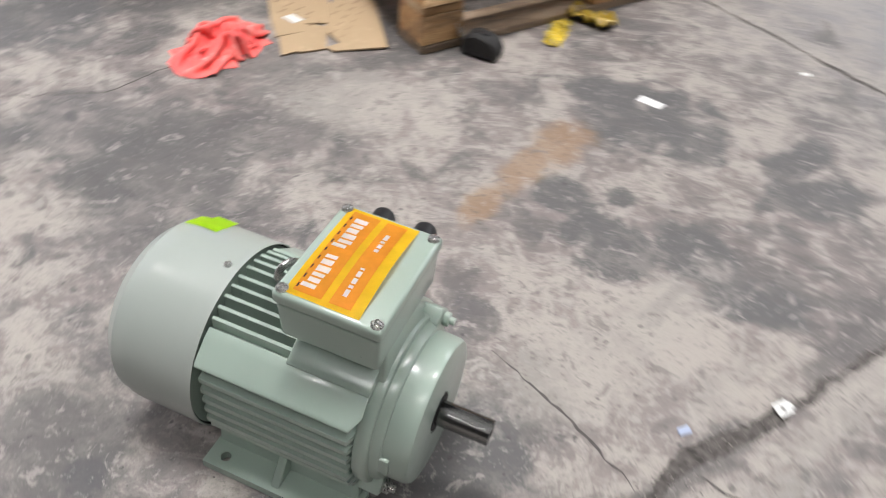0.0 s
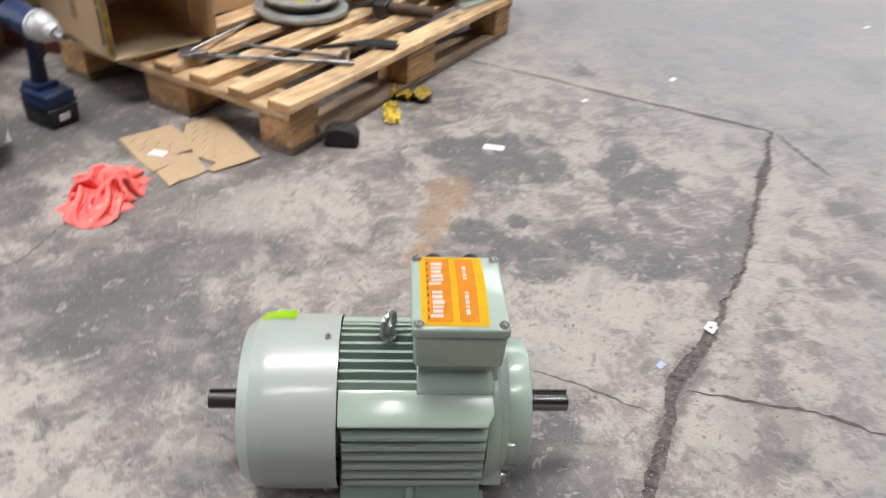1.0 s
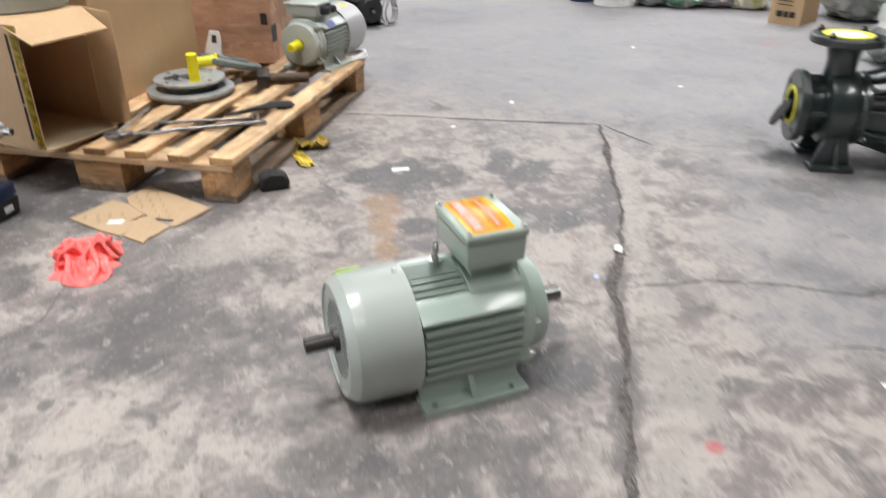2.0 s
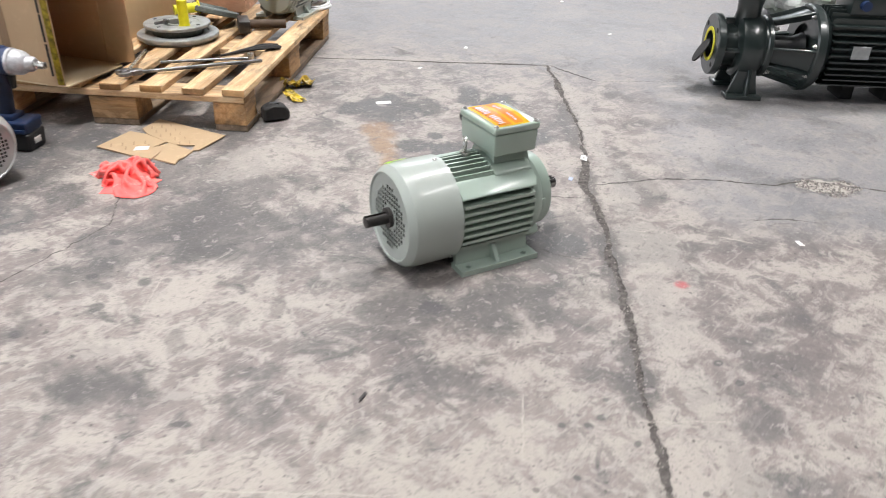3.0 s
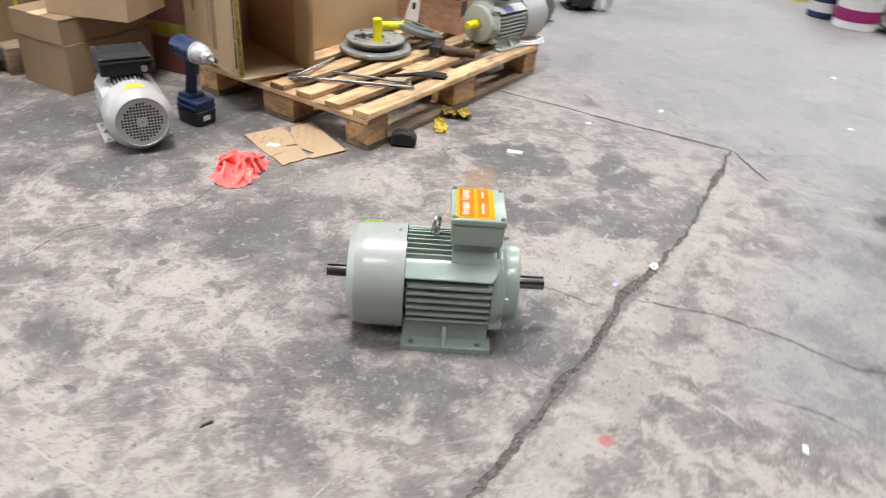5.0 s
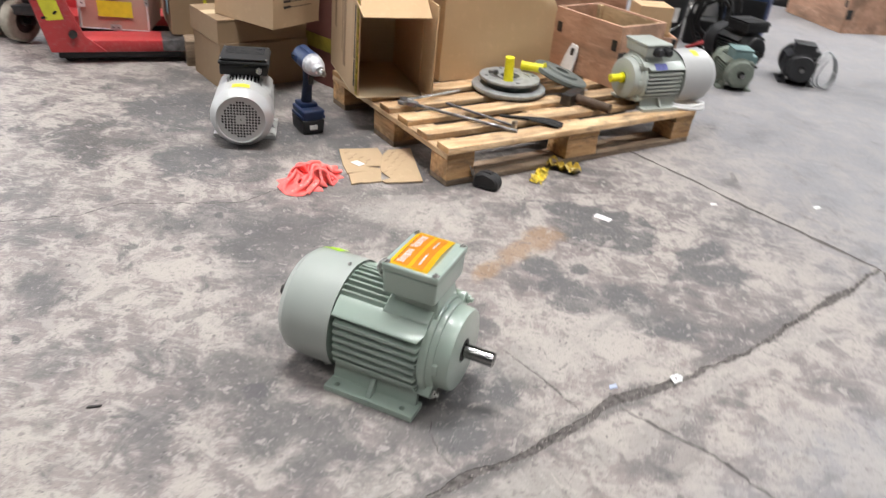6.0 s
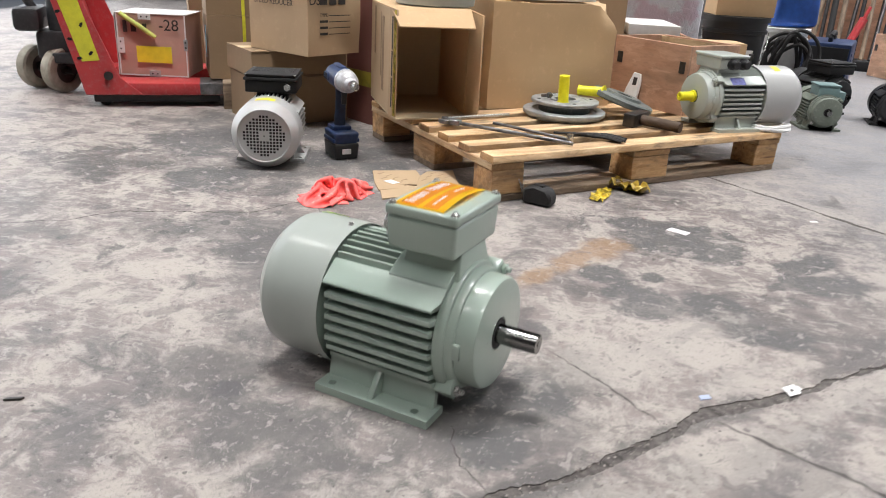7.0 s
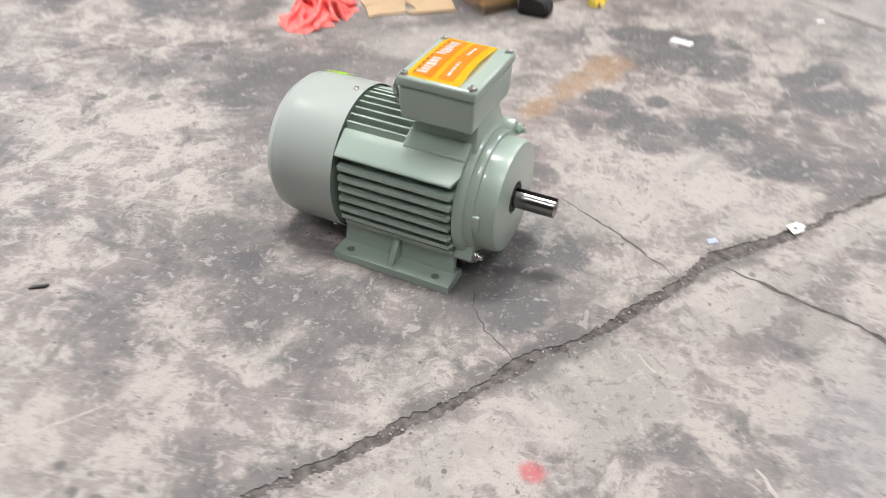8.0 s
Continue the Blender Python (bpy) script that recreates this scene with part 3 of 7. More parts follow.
# ---- structure ----
def jagged(points, step, amp, seed, width=0.0):
    """A ragged line along a run of points, pushed sideways by width and by chance."""
    rnd = random.Random(seed)
    out = []
    for a, b in zip(points, points[1:]):
        a, b = Vector(a), Vector(b)
        d = b - a
        side = Vector((-d.y, d.x)).normalized()
        count = max(1, int(d.length / (step if a.x > -1.0 else 0.03)))
        for i in range(count):
            p = a + d * (i / count)
            w = 0.12 + 1.9 * abs(noise.noise(Vector((p.x * 4, p.y * 4, seed * 0.1)))) + 1.0 * max(0, noise.noise(Vector((p.x * 19, p.y * 19, seed * 0.3))))
            if width > 0:
                # a chipped pit on one edge of the joint
                w += 1.3 * math.exp(-((p - Vector((0.2, 0.455))).length / 0.045) ** 2) + 1.2 * math.exp(-((p - Vector((0.49, 0.71))).length / 0.05) ** 2)
            wander = 0.0045 * noise.noise(Vector((p.x * 26, p.y * 26, 7.0))) + 0.002 * noise.noise(Vector((p.x * 90, p.y * 90, 3.0)))
            chip = amp * (noise.noise(Vector((p.x * 130, p.y * 130, seed))) + 0.5 * noise.noise(Vector((p.x * 300, p.y * 300, seed))) + rnd.uniform(-0.3, 0.3))
            out.append(p + side * (width * w + wander + chip))
    out.append(Vector(points[-1]))
    return out


floor = thing("floor", pose(0, 0, 0), "worn grey concrete workshop floor, stained and cracked", "floor", kind="structure")


def slab(name, outline):
    bm = bmesh.new()
    top = [bm.verts.new((p[0], p[1], 0)) for p in outline]
    low = [bm.verts.new((p[0], p[1], -0.03)) for p in outline]
    bm.faces.new(top)
    for i in range(len(top)):
        j = (i + 1) % len(top)
        bm.faces.new((top[i], low[i], low[j], top[j]))
    bmesh.ops.recalc_face_normals(bm, faces=bm.faces)
    bmesh.ops.triangulate(bm, faces=[f for f in bm.faces if len(f.verts) > 4])
    if sum(f.normal.z * f.calc_area() for f in bm.faces) < 0:
        bmesh.ops.reverse_faces(bm, faces=bm.faces)
    me = bpy.data.meshes.new(name)
    bm.to_mesh(me)
    bm.free()
    me.materials.append(MAT_FLOOR)
    ob = new(name, me)
    ob.parent = floor
    return ob


_left = jagged(LONG, 0.004, 0.0042, 3, 0.0105) + jagged(CROSS, 0.012, 0.001, 5, 0.0085)[1:]
_right = jagged(LONG, 0.004, 0.0042, 8, -0.0105) + jagged(CROSS, 0.012, 0.001, 9, -0.0085)[1:]
slab("slab", [*_left, (-4.6, 7.5), (-4.6, -3.7)])
slab("slab", [*_right, (-4.59, 7.51), (-4.59, 7.6), (6.4, 7.6), (6.4, -4.2), (-4.6, -4.2), (-4.6, -3.71)])
part("joint_bed", box(-4.6, 6.4, -4.2, 7.6, -0.06, -0.002), MAT_JOINT, floor, "dark dirt packed in the slab joints")


def crack(points, width, seed):
    """A hairline filled with dirt, thinning to its ends."""
    rnd = random.Random(seed)
    line = jagged(points, 0.012, 0.004, seed)
    bm = bmesh.new()
    a, b = [], []
    for i, p in enumerate(line):
        q = line[min(i + 1, len(line) - 1)] - line[max(i - 1, 0)]
        side = Vector((-q.y, q.x)).normalized()
        w = 0.85 * width * rnd.uniform(0.25, 1.0) * min(1, 0.25 + i / 8, 0.25 + (len(line) - 1 - i) / 8)
        a.append(bm.verts.new((*(p + side * w / 2), 0.0006)))
        b.append(bm.verts.new((*(p - side * w / 2), 0.0006)))
    for i in range(len(line) - 1):
        bm.faces.new((b[i], b[i + 1], a[i + 1], a[i]))
    part("hairline_crack", bm, MAT_DIRT, floor)


crack([(0.49, 0.7), (0.656, 0.6), (0.756, 0.5), (0.85, 0.365), (0.94, 0.32), (1.05, 0.12), (1.2, -0.2)], 0.012, 21)
crack([(0.234, 0.85), (0.34, 0.752), (0.42, 0.66)], 0.006, 22)
crack([(0.121, 0.59), (0.15, 0.51), (0.2, 0.455)], 0.006, 23)
crack([(-1.5, 0.8), (-0.95, 1.1), (-0.86, 1.147), (-0.79, 1.236), (-0.665, 1.276), (-0.5, 1.33), (-0.41, 1.46), (-0.36, 1.5)], 0.0048, 24)
crack([(1.29, 1.43), (1.28, 1.34), (1.27, 1.29), (1.26, 1.2)], 0.022, 25)
crack([(1.26, 1.2), (1.5, 0.98), (1.75, 0.9)], 0.003, 26)
crack([(0.6, 0.33), (0.64, 0.3), (0.68, 0.26), (0.72, 0.2)], 0.012, 28)
crack([(-0.37, 1.5), (-0.36, 1.42), (-0.33, 1.36)], 0.004, 29)


def wall(name, x0, x1, y0, y1, z0=0.0, z1=ROOM_H):
    solid(name, box(x0, x1, y0, y1, z0, z1), MAT_WALL, pose(0, 0, 0), "plain grey plastered workshop wall", "wall", kind="structure")


wall("wall_north", ROOM_X0 - 0.2, ROOM_X1 + 0.2, ROOM_Y1, ROOM_Y1 + 0.2)
wall("wall_south", ROOM_X0 - 0.2, ROOM_X1 + 0.2, ROOM_Y0 - 0.2, ROOM_Y0)
wall("wall_east", ROOM_X1, ROOM_X1 + 0.2, ROOM_Y0, WIN_Y0)
wall("wall_east_far", ROOM_X1, ROOM_X1 + 0.2, WIN_Y1, ROOM_Y1)
wall("wall_east_sill", ROOM_X1, ROOM_X1 + 0.2, WIN_Y0, WIN_Y1, 0.0, WIN_Z0)
wall("wall_east_lintel", ROOM_X1, ROOM_X1 + 0.2, WIN_Y0, WIN_Y1, WIN_Z1, ROOM_H)
wall("wall_west", ROOM_X0 - 0.2, ROOM_X0, ROOM_Y0, DOOR_Y0)
wall("wall_west_far", ROOM_X0 - 0.2, ROOM_X0, DOOR_Y1, ROOM_Y1)
wall("wall_west_lintel", ROOM_X0 - 0.2, ROOM_X0, DOOR_Y0, DOOR_Y1, DOOR_H, ROOM_H)
# ceiling stands out of view; its opening takes the added roof panel
_cx0, _cx1, _cy0, _cy1 = ROOM_X0 - 0.2, ROOM_X1 + 0.2, ROOM_Y0 - 0.2, ROOM_Y1 + 0.2
_roof = [(_cx0, _cx1, _cy0, SKY_Y0), (_cx0, SKY_X0, SKY_Y0, SKY_Y1), (SKY_X1, _cx1, SKY_Y0, SKY_Y1), (_cx0, _cx1, SKY_Y1, _cy1)]
solid("ceiling", merged(*[box(*r, ROOM_H, ROOM_H + 0.15) for r in _roof]), MAT_CEIL, pose(0, 0, 0), "plain pale sheet-metal workshop ceiling, unseen, with an added roof light", "ceiling", kind="structure")
solid("ground", box(-60, ROOM_X0, -40, 40, -0.3, -0.02), MAT_WALL, pose(0, 0, 0), "plain concrete yard outside the open door", "ground", kind="structure")
for _x, _y in LAMP_PLACES:
    _f = thing("ceiling_light", pose(_x, _y, ROOM_H, 0, 0, 20), "white batten ceiling light hung under the ceiling", "ceiling light", "ceiling lights")
    part("housing", box(-0.8, 0.8, -0.18, 0.18, -0.12, 0, 0.01), MAT_WHITE, _f)


# ---- electric motors ----
def shaft_bar(r, x0, x1, key=True, seg=28):
    """A round bar with a keyway along its top and bevelled end."""
    poly = []
    for i in range(seg):
        a = math.pi / 2 + 2 * math.pi * (i + 0.5) / seg
        poly.append((r * math.cos(a), r * math.sin(a)))
    if key:
        w, d = r * 0.3, r * 0.62
        poly = [p for p in poly if not (p[1] > 0 and abs(p[0]) < w + 1e-4)]
        poly += [(w, math.sqrt(r * r - w * w)), (w, d), (-w, d), (-w, math.sqrt(r * r - w * w))]
        poly = poly[:-4] + poly[-4:]
    bm = along_x(prism(poly, x0, x1))
    return merged(bm, lathe([(r * 0.22, x1 - 0.004), (r * 0.25, x1 + 0.0006), (0, x1 + 0.0006)], 12, "X")) if x1 > x0 else bm


def hex_bolt(r, h):
    return merged(prism([(r * math.cos(math.pi / 3 * i), r * math.sin(math.pi / 3 * i)) for i in range(6)], 0, h, r * 0.12), lathe([(r * 0.5, h), (r * 0.5, h + r * 0.7), (0, h + r * 0.75)], 12))


def grille(x, r_out, r_in, pitch, hole, square_centre=False):
    """Thin sheet in the y, z plane with a field of punched square holes."""
    bm = bmesh.new()
    n = int(r_out / pitch) + 3
    for i in range(-n, n + 1):
        for j in range(-n, n + 1):
            y, z = i * pitch, j * pitch
            d = math.hypot(y, z)
            if d > r_out + 2.4 * pitch:
                continue
            centre = max(abs(y), abs(z)) < r_in if square_centre else d < r_in
            h = pitch / 2
            ring = [(y - h, z - h), (y + h, z - h), (y + h, z + h), (y - h, z + h)]
            v = [bm.verts.new((x, *p)) for p in ring]
            if d < r_out and not centre:
                g = hole / 2
                w = [bm.verts.new((x, *p)) for p in ((y - g, z - g), (y + g, z - g), (y + g, z + g), (y - g, z + g))]
                for k in range(4):
                    bm.faces.new((v[k], v[(k + 1) % 4], w[(k + 1) % 4], w[k]))
            else:
                bm.faces.new(v)
    bmesh.ops.remove_doubles(bm, verts=bm.verts, dist=1e-6)
    for v in bm.verts:
        d = math.hypot(v.co.y, v.co.z)
        if d > 0.0765:
            v.co.y, v.co.z = v.co.y * 0.0765 / d, v.co.z * 0.0765 / d
    bmesh.ops.dissolve_degenerate(bm, edges=bm.edges[:], dist=1e-5)
    bmesh.ops.solidify(bm, geom=bm.faces[:], thickness=0.0009)
    return bm


def motor(m, label, group, paint, hood_paint=None, size=1.0, rear_shaft=False, cap=False, box_kind="lid", box_mat=None, sticker=None, stubby=0.0, longer=0.0, pitch=0.0088, face=0.083, name="electric_motor"):
    """A foot-mounted motor. Local x is the shaft, z up, the base on z = 0; drawn for a shaft height of 113 mm."""
    hood_paint, box_mat = hood_paint or paint, box_mat or paint
    root = thing(name, m @ Matrix.Scale(size, 4), label, "electric motor", group)
    H = 0.113
    up = Matrix.Translation((0, 0, H))
    # ribbed stator frame
    pieces = [lathe([(0.0, -0.1), (0.072, -0.1), (0.072, 0.09), (0.0, 0.09)], 40, "X")]
    levels = [-0.062 + 0.0165 * k for k in range(7)]
    for side in (-1, 1):
        for z in levels:
            tip = min(0.099, math.sqrt(0.105 ** 2 - z * z))
            b = bmesh.new()
            v = [b.verts.new(c) for c in (
                (-0.089, side * 0.045, z - 0.0046), (-0.0795, side * tip, z - 0.0034), (-0.0795, side * tip, z + 0.0034), (-0.089, side * 0.045, z + 0.0046),
                (0.103, side * 0.045, z - 0.0046), (0.089, side * tip, z - 0.0032), (0.089, side * tip, z + 0.0032), (0.103, side * 0.045, z + 0.0046))]
            for f in ((0, 1, 2, 3), (7, 6, 5, 4), (0, 4, 5, 1), (1, 5, 6, 2), (2, 6, 7, 3), (3, 7, 4, 0)):
                b.faces.new([v[i] for i in f])
            bmesh.ops.recalc_face_normals(b, faces=b.faces)
            pieces.append(b)
        # broad sloping shoulder from the top ribs down to the first side rib
        sho = along_x(prism([(side * 0.045, 0.05), (side * 0.092, 0.0515), (side * 0.0962, 0.053), (side * 0.0968, 0.0555), (side * 0.094, 0.0585), (side * 0.084, 0.0665), (side * 0.0735, 0.075), (side * 0.0665, 0.0798), (side * 0.063, 0.081), (side * 0.0585, 0.076)], -0.085, 0.0965))
        for v in sho.verts:
            if abs(v.co.y) > 0.09:
                v.co.x = 0.0895 if v.co.x > 0 else -0.0845
        bmesh.ops.bevel(sho, geom=[e for e in sho.edges if abs(e.verts[0].co.x - e.verts[1].co.x) < 0.02 or min(abs(v.co.y) for v in e.verts) > 0.094], offset=0.0014, segments=2, affect="EDGES", profile=0.5)
        pieces.append(sho)
        for y in (0.0075, 0.0205, 0.033, 0.045, 0.056):
            top = math.sqrt(0.1045 ** 2 - y * y)
            pieces.append(along_x(prism([(side * (y - 0.0028), 0.05), (side * (y + 0.0028), 0.05), (side * (y + 0.002), top), (side * (y - 0.002), top)], -0.085, 0.012)))
        for y in (0.01, 0.025, 0.04, 0.055):
            top = math.sqrt(0.1045 ** 2 - y * y)
            pieces.append(along_x(prism([(side * (y - 0.0028), -0.05), (side * (y + 0.0028), -0.05), (side * (y + 0.0018), -top * 0.93), (side * (y - 0.0018), -top * 0.93)], -0.098, 0.082)))
    # smooth crown under the terminal box
    crown = [(0.1055 * math.sin(radians(a)), 0.1055 * math.cos(radians(a))) for a in range(-40, 41, 4)]
    pieces.append(along_x(prism([(-0.066, 0.06), *crown, (0.066, 0.06)], 0.006, 0.0965, 0.001)))
    part("stator_frame", moved(merged(*pieces), up), paint, root)
    # sheet-metal fan cover with punched grille
    start = -0.1645 - longer - (face - 0.083) * 1.1
    hood = lathe([(0.1082, -0.086), (0.1095, -0.086), (0.1095, start + 0.008), (0.109, start), (0.107, start - 0.006), (face + 0.0145, start * 0.52 - 0.0966 - 0.48 * longer), (face + 0.0045, -0.1995 - longer), (face + 0.0025, -0.2015 - longer), (face, -0.2015 - longer), (face - 0.0015, -0.1985 - longer), (0.0735, -0.1985 - longer), (0.0735, -0.196 - longer), (face, -0.196 - longer), (face + 0.01, -0.186 - longer), (0.1045, start + 0.004), (0.1082, start + 0.01), (0.1082, -0.086)], 56, "X")
    cover = part("fan_cover", moved(hood, up), hood_paint, root, sharp=22)
    part("grille", moved(grille(-0.1972 - longer, 0.0655, 0.024 if rear_shaft else 0.0115, pitch, pitch * (0.8 if rear_shaft else 0.7), not rear_shaft), up), hood_paint, cover)
    if not rear_shaft:
        part("rivet", moved(lathe([(0, -0.1972 - longer), (0.003, -0.1972 - longer), (0.002, -0.199 - longer), (0, -0.1992 - longer)], 10, "X"), up), MAT_DARKSTEEL, cover)
    # ring added in the frame's paint to close the gap at the cover
    part("seal_ring", moved(lathe([(0.05, -0.0995), (0.1062, -0.0995), (0.1062, -0.0915), (0.05, -0.0915)], 48, "X"), up), paint, root)
    # added black liner: the rim gap's shade, put into colour
    part("lining", moved(lathe([(0.1079, -0.0875), (0.1079, start + 0.012), (0.07, start + 0.012), (0.07, start + 0.014), (0.1068, start + 0.014), (0.1068, -0.0875), (0.1079, -0.0875)], 48, "X"), up), MAT_DARKHOLE, cover, "black liner that paints the shade inside the cover")
    # fan block in near-black, so shade behind the grille sits in its colour
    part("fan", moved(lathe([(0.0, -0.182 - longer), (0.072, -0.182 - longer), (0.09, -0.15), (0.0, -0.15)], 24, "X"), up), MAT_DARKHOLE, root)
    for a in (92, 222, 318):
        s = lathe([(0.0045, 0), (0.0045, 0.002), (0.003, 0.0036), (0, 0.004)], 12)
        s = moved(s, Matrix.Translation((-0.1, 0, H)) @ Matrix.Rotation(radians(a - 90), 4, "X") @ Matrix.Translation((0, 0, 0.1092)))
        part("screw", s, MAT_STEEL, cover)
    # front end shield
    sh = lathe([(0.0, 0.092), (0.0945, 0.092), (0.096, 0.096), (0.096, 0.104), (0.094, 0.107), (0.0895, 0.108), (0.0885, 0.114), (0.086, 0.118), (0.0825, 0.119), (0.0815, 0.142), (0.079, 0.1465), (0.075, 0.148), (0.024, 0.148), (0.0225, 0.1445), (0.0, 0.1445)], 56, "X")
    lugs = []
    for a in (135, 225, 315):
        lug = taper(0.092, 0.118, -0.012, 0.012, 0.076, 0.106, 0, -0.008, 0.003)
        lugs.append(moved(lug, Matrix.Rotation(radians(a), 4, "X")))
    for a in (90, 270):
        lugs.append(moved(box(0.114, 0.128, -0.012, 0.012, 0.074, 0.086, 0.002), Matrix.Rotation(radians(a), 4, "X")))
    shield = part("end_shield", moved(sh, up), paint, root, sharp=40)
    for lug in lugs:
        part("lug", moved(lug, up), paint, shield)
    for a in (135, 225, 315):
        b = moved(hex_bolt(0.0085, 0.007), up @ Matrix.Rotation(radians(a), 4, "X") @ Matrix.Translation((0.118, 0, 0.0955)) @ Matrix.Rotation(radians(90), 4, "Y"))
        part("bolt", b, MAT_STEEL if a == 135 else paint, shield)
    part("shaft_seal", moved(lathe([(0.014, 0.1445), (0.0222, 0.1445), (0.0215, 0.1485), (0.014, 0.1475)], 32, "X"), up), MAT_BLACKMATT, root)
    end = 0.207 - stubby
    if cap:
        part("shaft_cap", moved(lathe([(0.021, 0.149), (0.021, 0.156), (0.0165, 0.158), (0.0165, 0.207), (0.014, 0.21), (0.005, 0.21), (0.0045, 0.205), (0, 0.205)], 28, "X"), up), MAT_YELLOW, root, "yellow plastic shaft cap")
    else:
        part("shaft", moved(shaft_bar(0.0142, 0.14, end), up), MAT_SHAFT, root)
    if rear_shaft:
        part("shaft", moved(merged(moved(shaft_bar(0.0125, 0.15, 0.252), Matrix.Rotation(math.pi, 4, "Z")), lathe([(0.0, -0.19), (0.021, -0.19), (0.021, -0.206), (0.0, -0.206)], 28, "X")), up), MAT_DARKSTEEL, root)
    # feet
    for side in (-1, 1):
        y0, y1 = sorted((side * 0.112, side * 0.064))
        yc = side * 0.097
        plate = [holed_tile(-0.087, 0.0, y0, y1, 0.0, 0.012, -0.066, yc, 0.006), holed_tile(0.0, 0.099, y0, y1, 0.0, 0.012, 0.072, yc, 0.006)]
        rib = along_x(prism([(side * 0.107, 0.011), (side * 0.066, 0.011), (side * 0.066, 0.052), (side * 0.076, 0.052)], -0.002, 0.008, 0.0012))
        web = along_x(prism([(side * 0.08, 0.01), (side * 0.068, 0.01), (side * 0.066, 0.062), (side * 0.072, 0.062)], -0.085, 0.092, 0.001))
        part("foot", merged(*plate, rib, web), paint, root)
    # terminal box
    if box_kind == "lid":
        ped = taper(0.018, 0.1, -0.037, 0.037, 0.186, 0.236, -0.005, -0.014, 0.003)
        body = taper(-0.001, 0.105, -0.067, 0.067, 0.2315, 0.2785, 0.0022, 0.0022, 0.005)
        tb = part("terminal_box", merged(ped, body), box_mat, root)
        lid = part("lid", box(-0.0028, 0.1068, -0.069, 0.069, 0.2785, 0.2935, 0.0045, 3), box_mat, tb)
        for sx, sy in ((0.005, -0.061), (0.099, -0.061), (0.005, 0.061), (0.099, 0.061)):
            s = merged(lathe([(0.0062, 0), (0.0062, 0.0012), (0, 0.0012)], 16), lathe([(0.0042, 0.001), (0.0042, 0.003), (0.003, 0.004), (0.0024, 0.0028), (0, 0.0028)], 14))
            part("lid_screw", moved(s, Matrix.Translation((sx, sy, 0.2934))), MAT_STEEL, tb)
        for gx in (0.028, 0.076):
            g = merged(lathe([(0.015, 0), (0.015, 0.008), (0.0125, 0.01), (0.0125, 0.034), (0.01, 0.038), (0, 0.038)], 20, "Y"))
            part("cable_gland", moved(g, Matrix.Translation((gx, 0.066, 0.262))), MAT_BLACK, tb, "black plastic cable gland")
    elif box_kind == "flat":
        tb = part("terminal_box", merged(taper(0.005, 0.1, -0.05, 0.05, 0.19, 0.222, -0.004, -0.008, 0.004), taper(-0.006, 0.112, -0.07, 0.07, 0.216, 0.255, 0.003, 0.003, 0.005)), box_mat, root)
        part("lid", box(-0.01, 0.116, -0.074, 0.074, 0.255, 0.266, 0.004, 3), box_mat, tb)
        for gx in (0.018, 0.062):
            g = lathe([(0.019, 0), (0.019, 0.012), (0.0155, 0.014), (0.0155, 0.03), (0.012, 0.034), (0, 0.034)], 20, "Y")
            part("cable_gland", moved(g, Matrix.Translation((gx, 0.068, 0.236))), MAT_BLACK, tb, "black plastic cable gland")
    elif box_kind == "capacitor":
        ped = taper(-0.01, 0.09, -0.05, 0.05, 0.19, 0.224, -0.004, -0.006, 0.004)
        tb = part("terminal_box", merged(ped, box(-0.04, 0.125, -0.085, 0.085, 0.222, 0.262, 0.006)), box_mat, root, "black plastic capacitor box")
        lid = part("box_lid", merged(box(-0.044, 0.129, -0.089, 0.089, 0.262, 0.272, 0.003), taper(-0.041, 0.126, -0.086, 0.086, 0.271, 0.283, 0.006, 0.006, 0.003)), box_mat, root)
        for k in range(8):
            part("rib", box(0.028 + 0.0115 * k, 0.034 + 0.0115 * k, -0.07, 0.07, 0.2825, 0.2845, 0.0006, 1), box_mat, lid)
        for sx, sy in ((-0.036, -0.08), (0.12, -0.08), (-0.036, 0.08), (0.12, 0.08)):
            part("lid_screw", moved(lathe([(0.0045, 0), (0.0045, 0.0025), (0.0022, 0.0035), (0.0018, 0.002), (0, 0.002)], 14), Matrix.Translation((sx, sy, 0.2805))), MAT_STEEL, lid, "bright lid screw")
        part("gland_nut", moved(merged(hex_bolt(0.012, 0.012)), Matrix.Translation((-0.04, -0.055, 0.243)) @ Matrix.Rotation(radians(-90), 4, "Y")), MAT_STEEL, tb, "bright metal cable gland")
    elif box_kind == "old":
        tb = part("terminal_box", merged(box(-0.03, 0.1, -0.06, 0.06, 0.19, 0.25, 0.008), box(-0.02, 0.09, 0.05, 0.1, 0.17, 0.225, 0.006)), box_mat, root)
        part("lid", box(-0.034, 0.104, -0.064, 0.064, 0.25, 0.262, 0.004), box_mat, tb)
    if sticker:
        st = lathe([(0.1098, 0.0), (0.1098, sticker[3])], 90)
        bmesh.ops.delete(st, geom=[v for v in st.verts if not (abs(math.atan2(v.co.y, v.co.x) - sticker[0]) < sticker[1])], context="VERTS")
        bmesh.ops.solidify(st, geom=st.faces[:], thickness=-0.0006)
        part("sticker", moved(st, up @ Matrix.Translation((sticker[2], 0, 0)) @ Matrix.Rotation(radians(90), 4, "Y") @ Matrix.Rotation(math.pi, 4, "Z")), MAT_YELLOWLABEL, cover, "yellow paper sticker")
    return root


MAIN = pose(0.0305, 0.709, 0, 0, 0, -17.5)
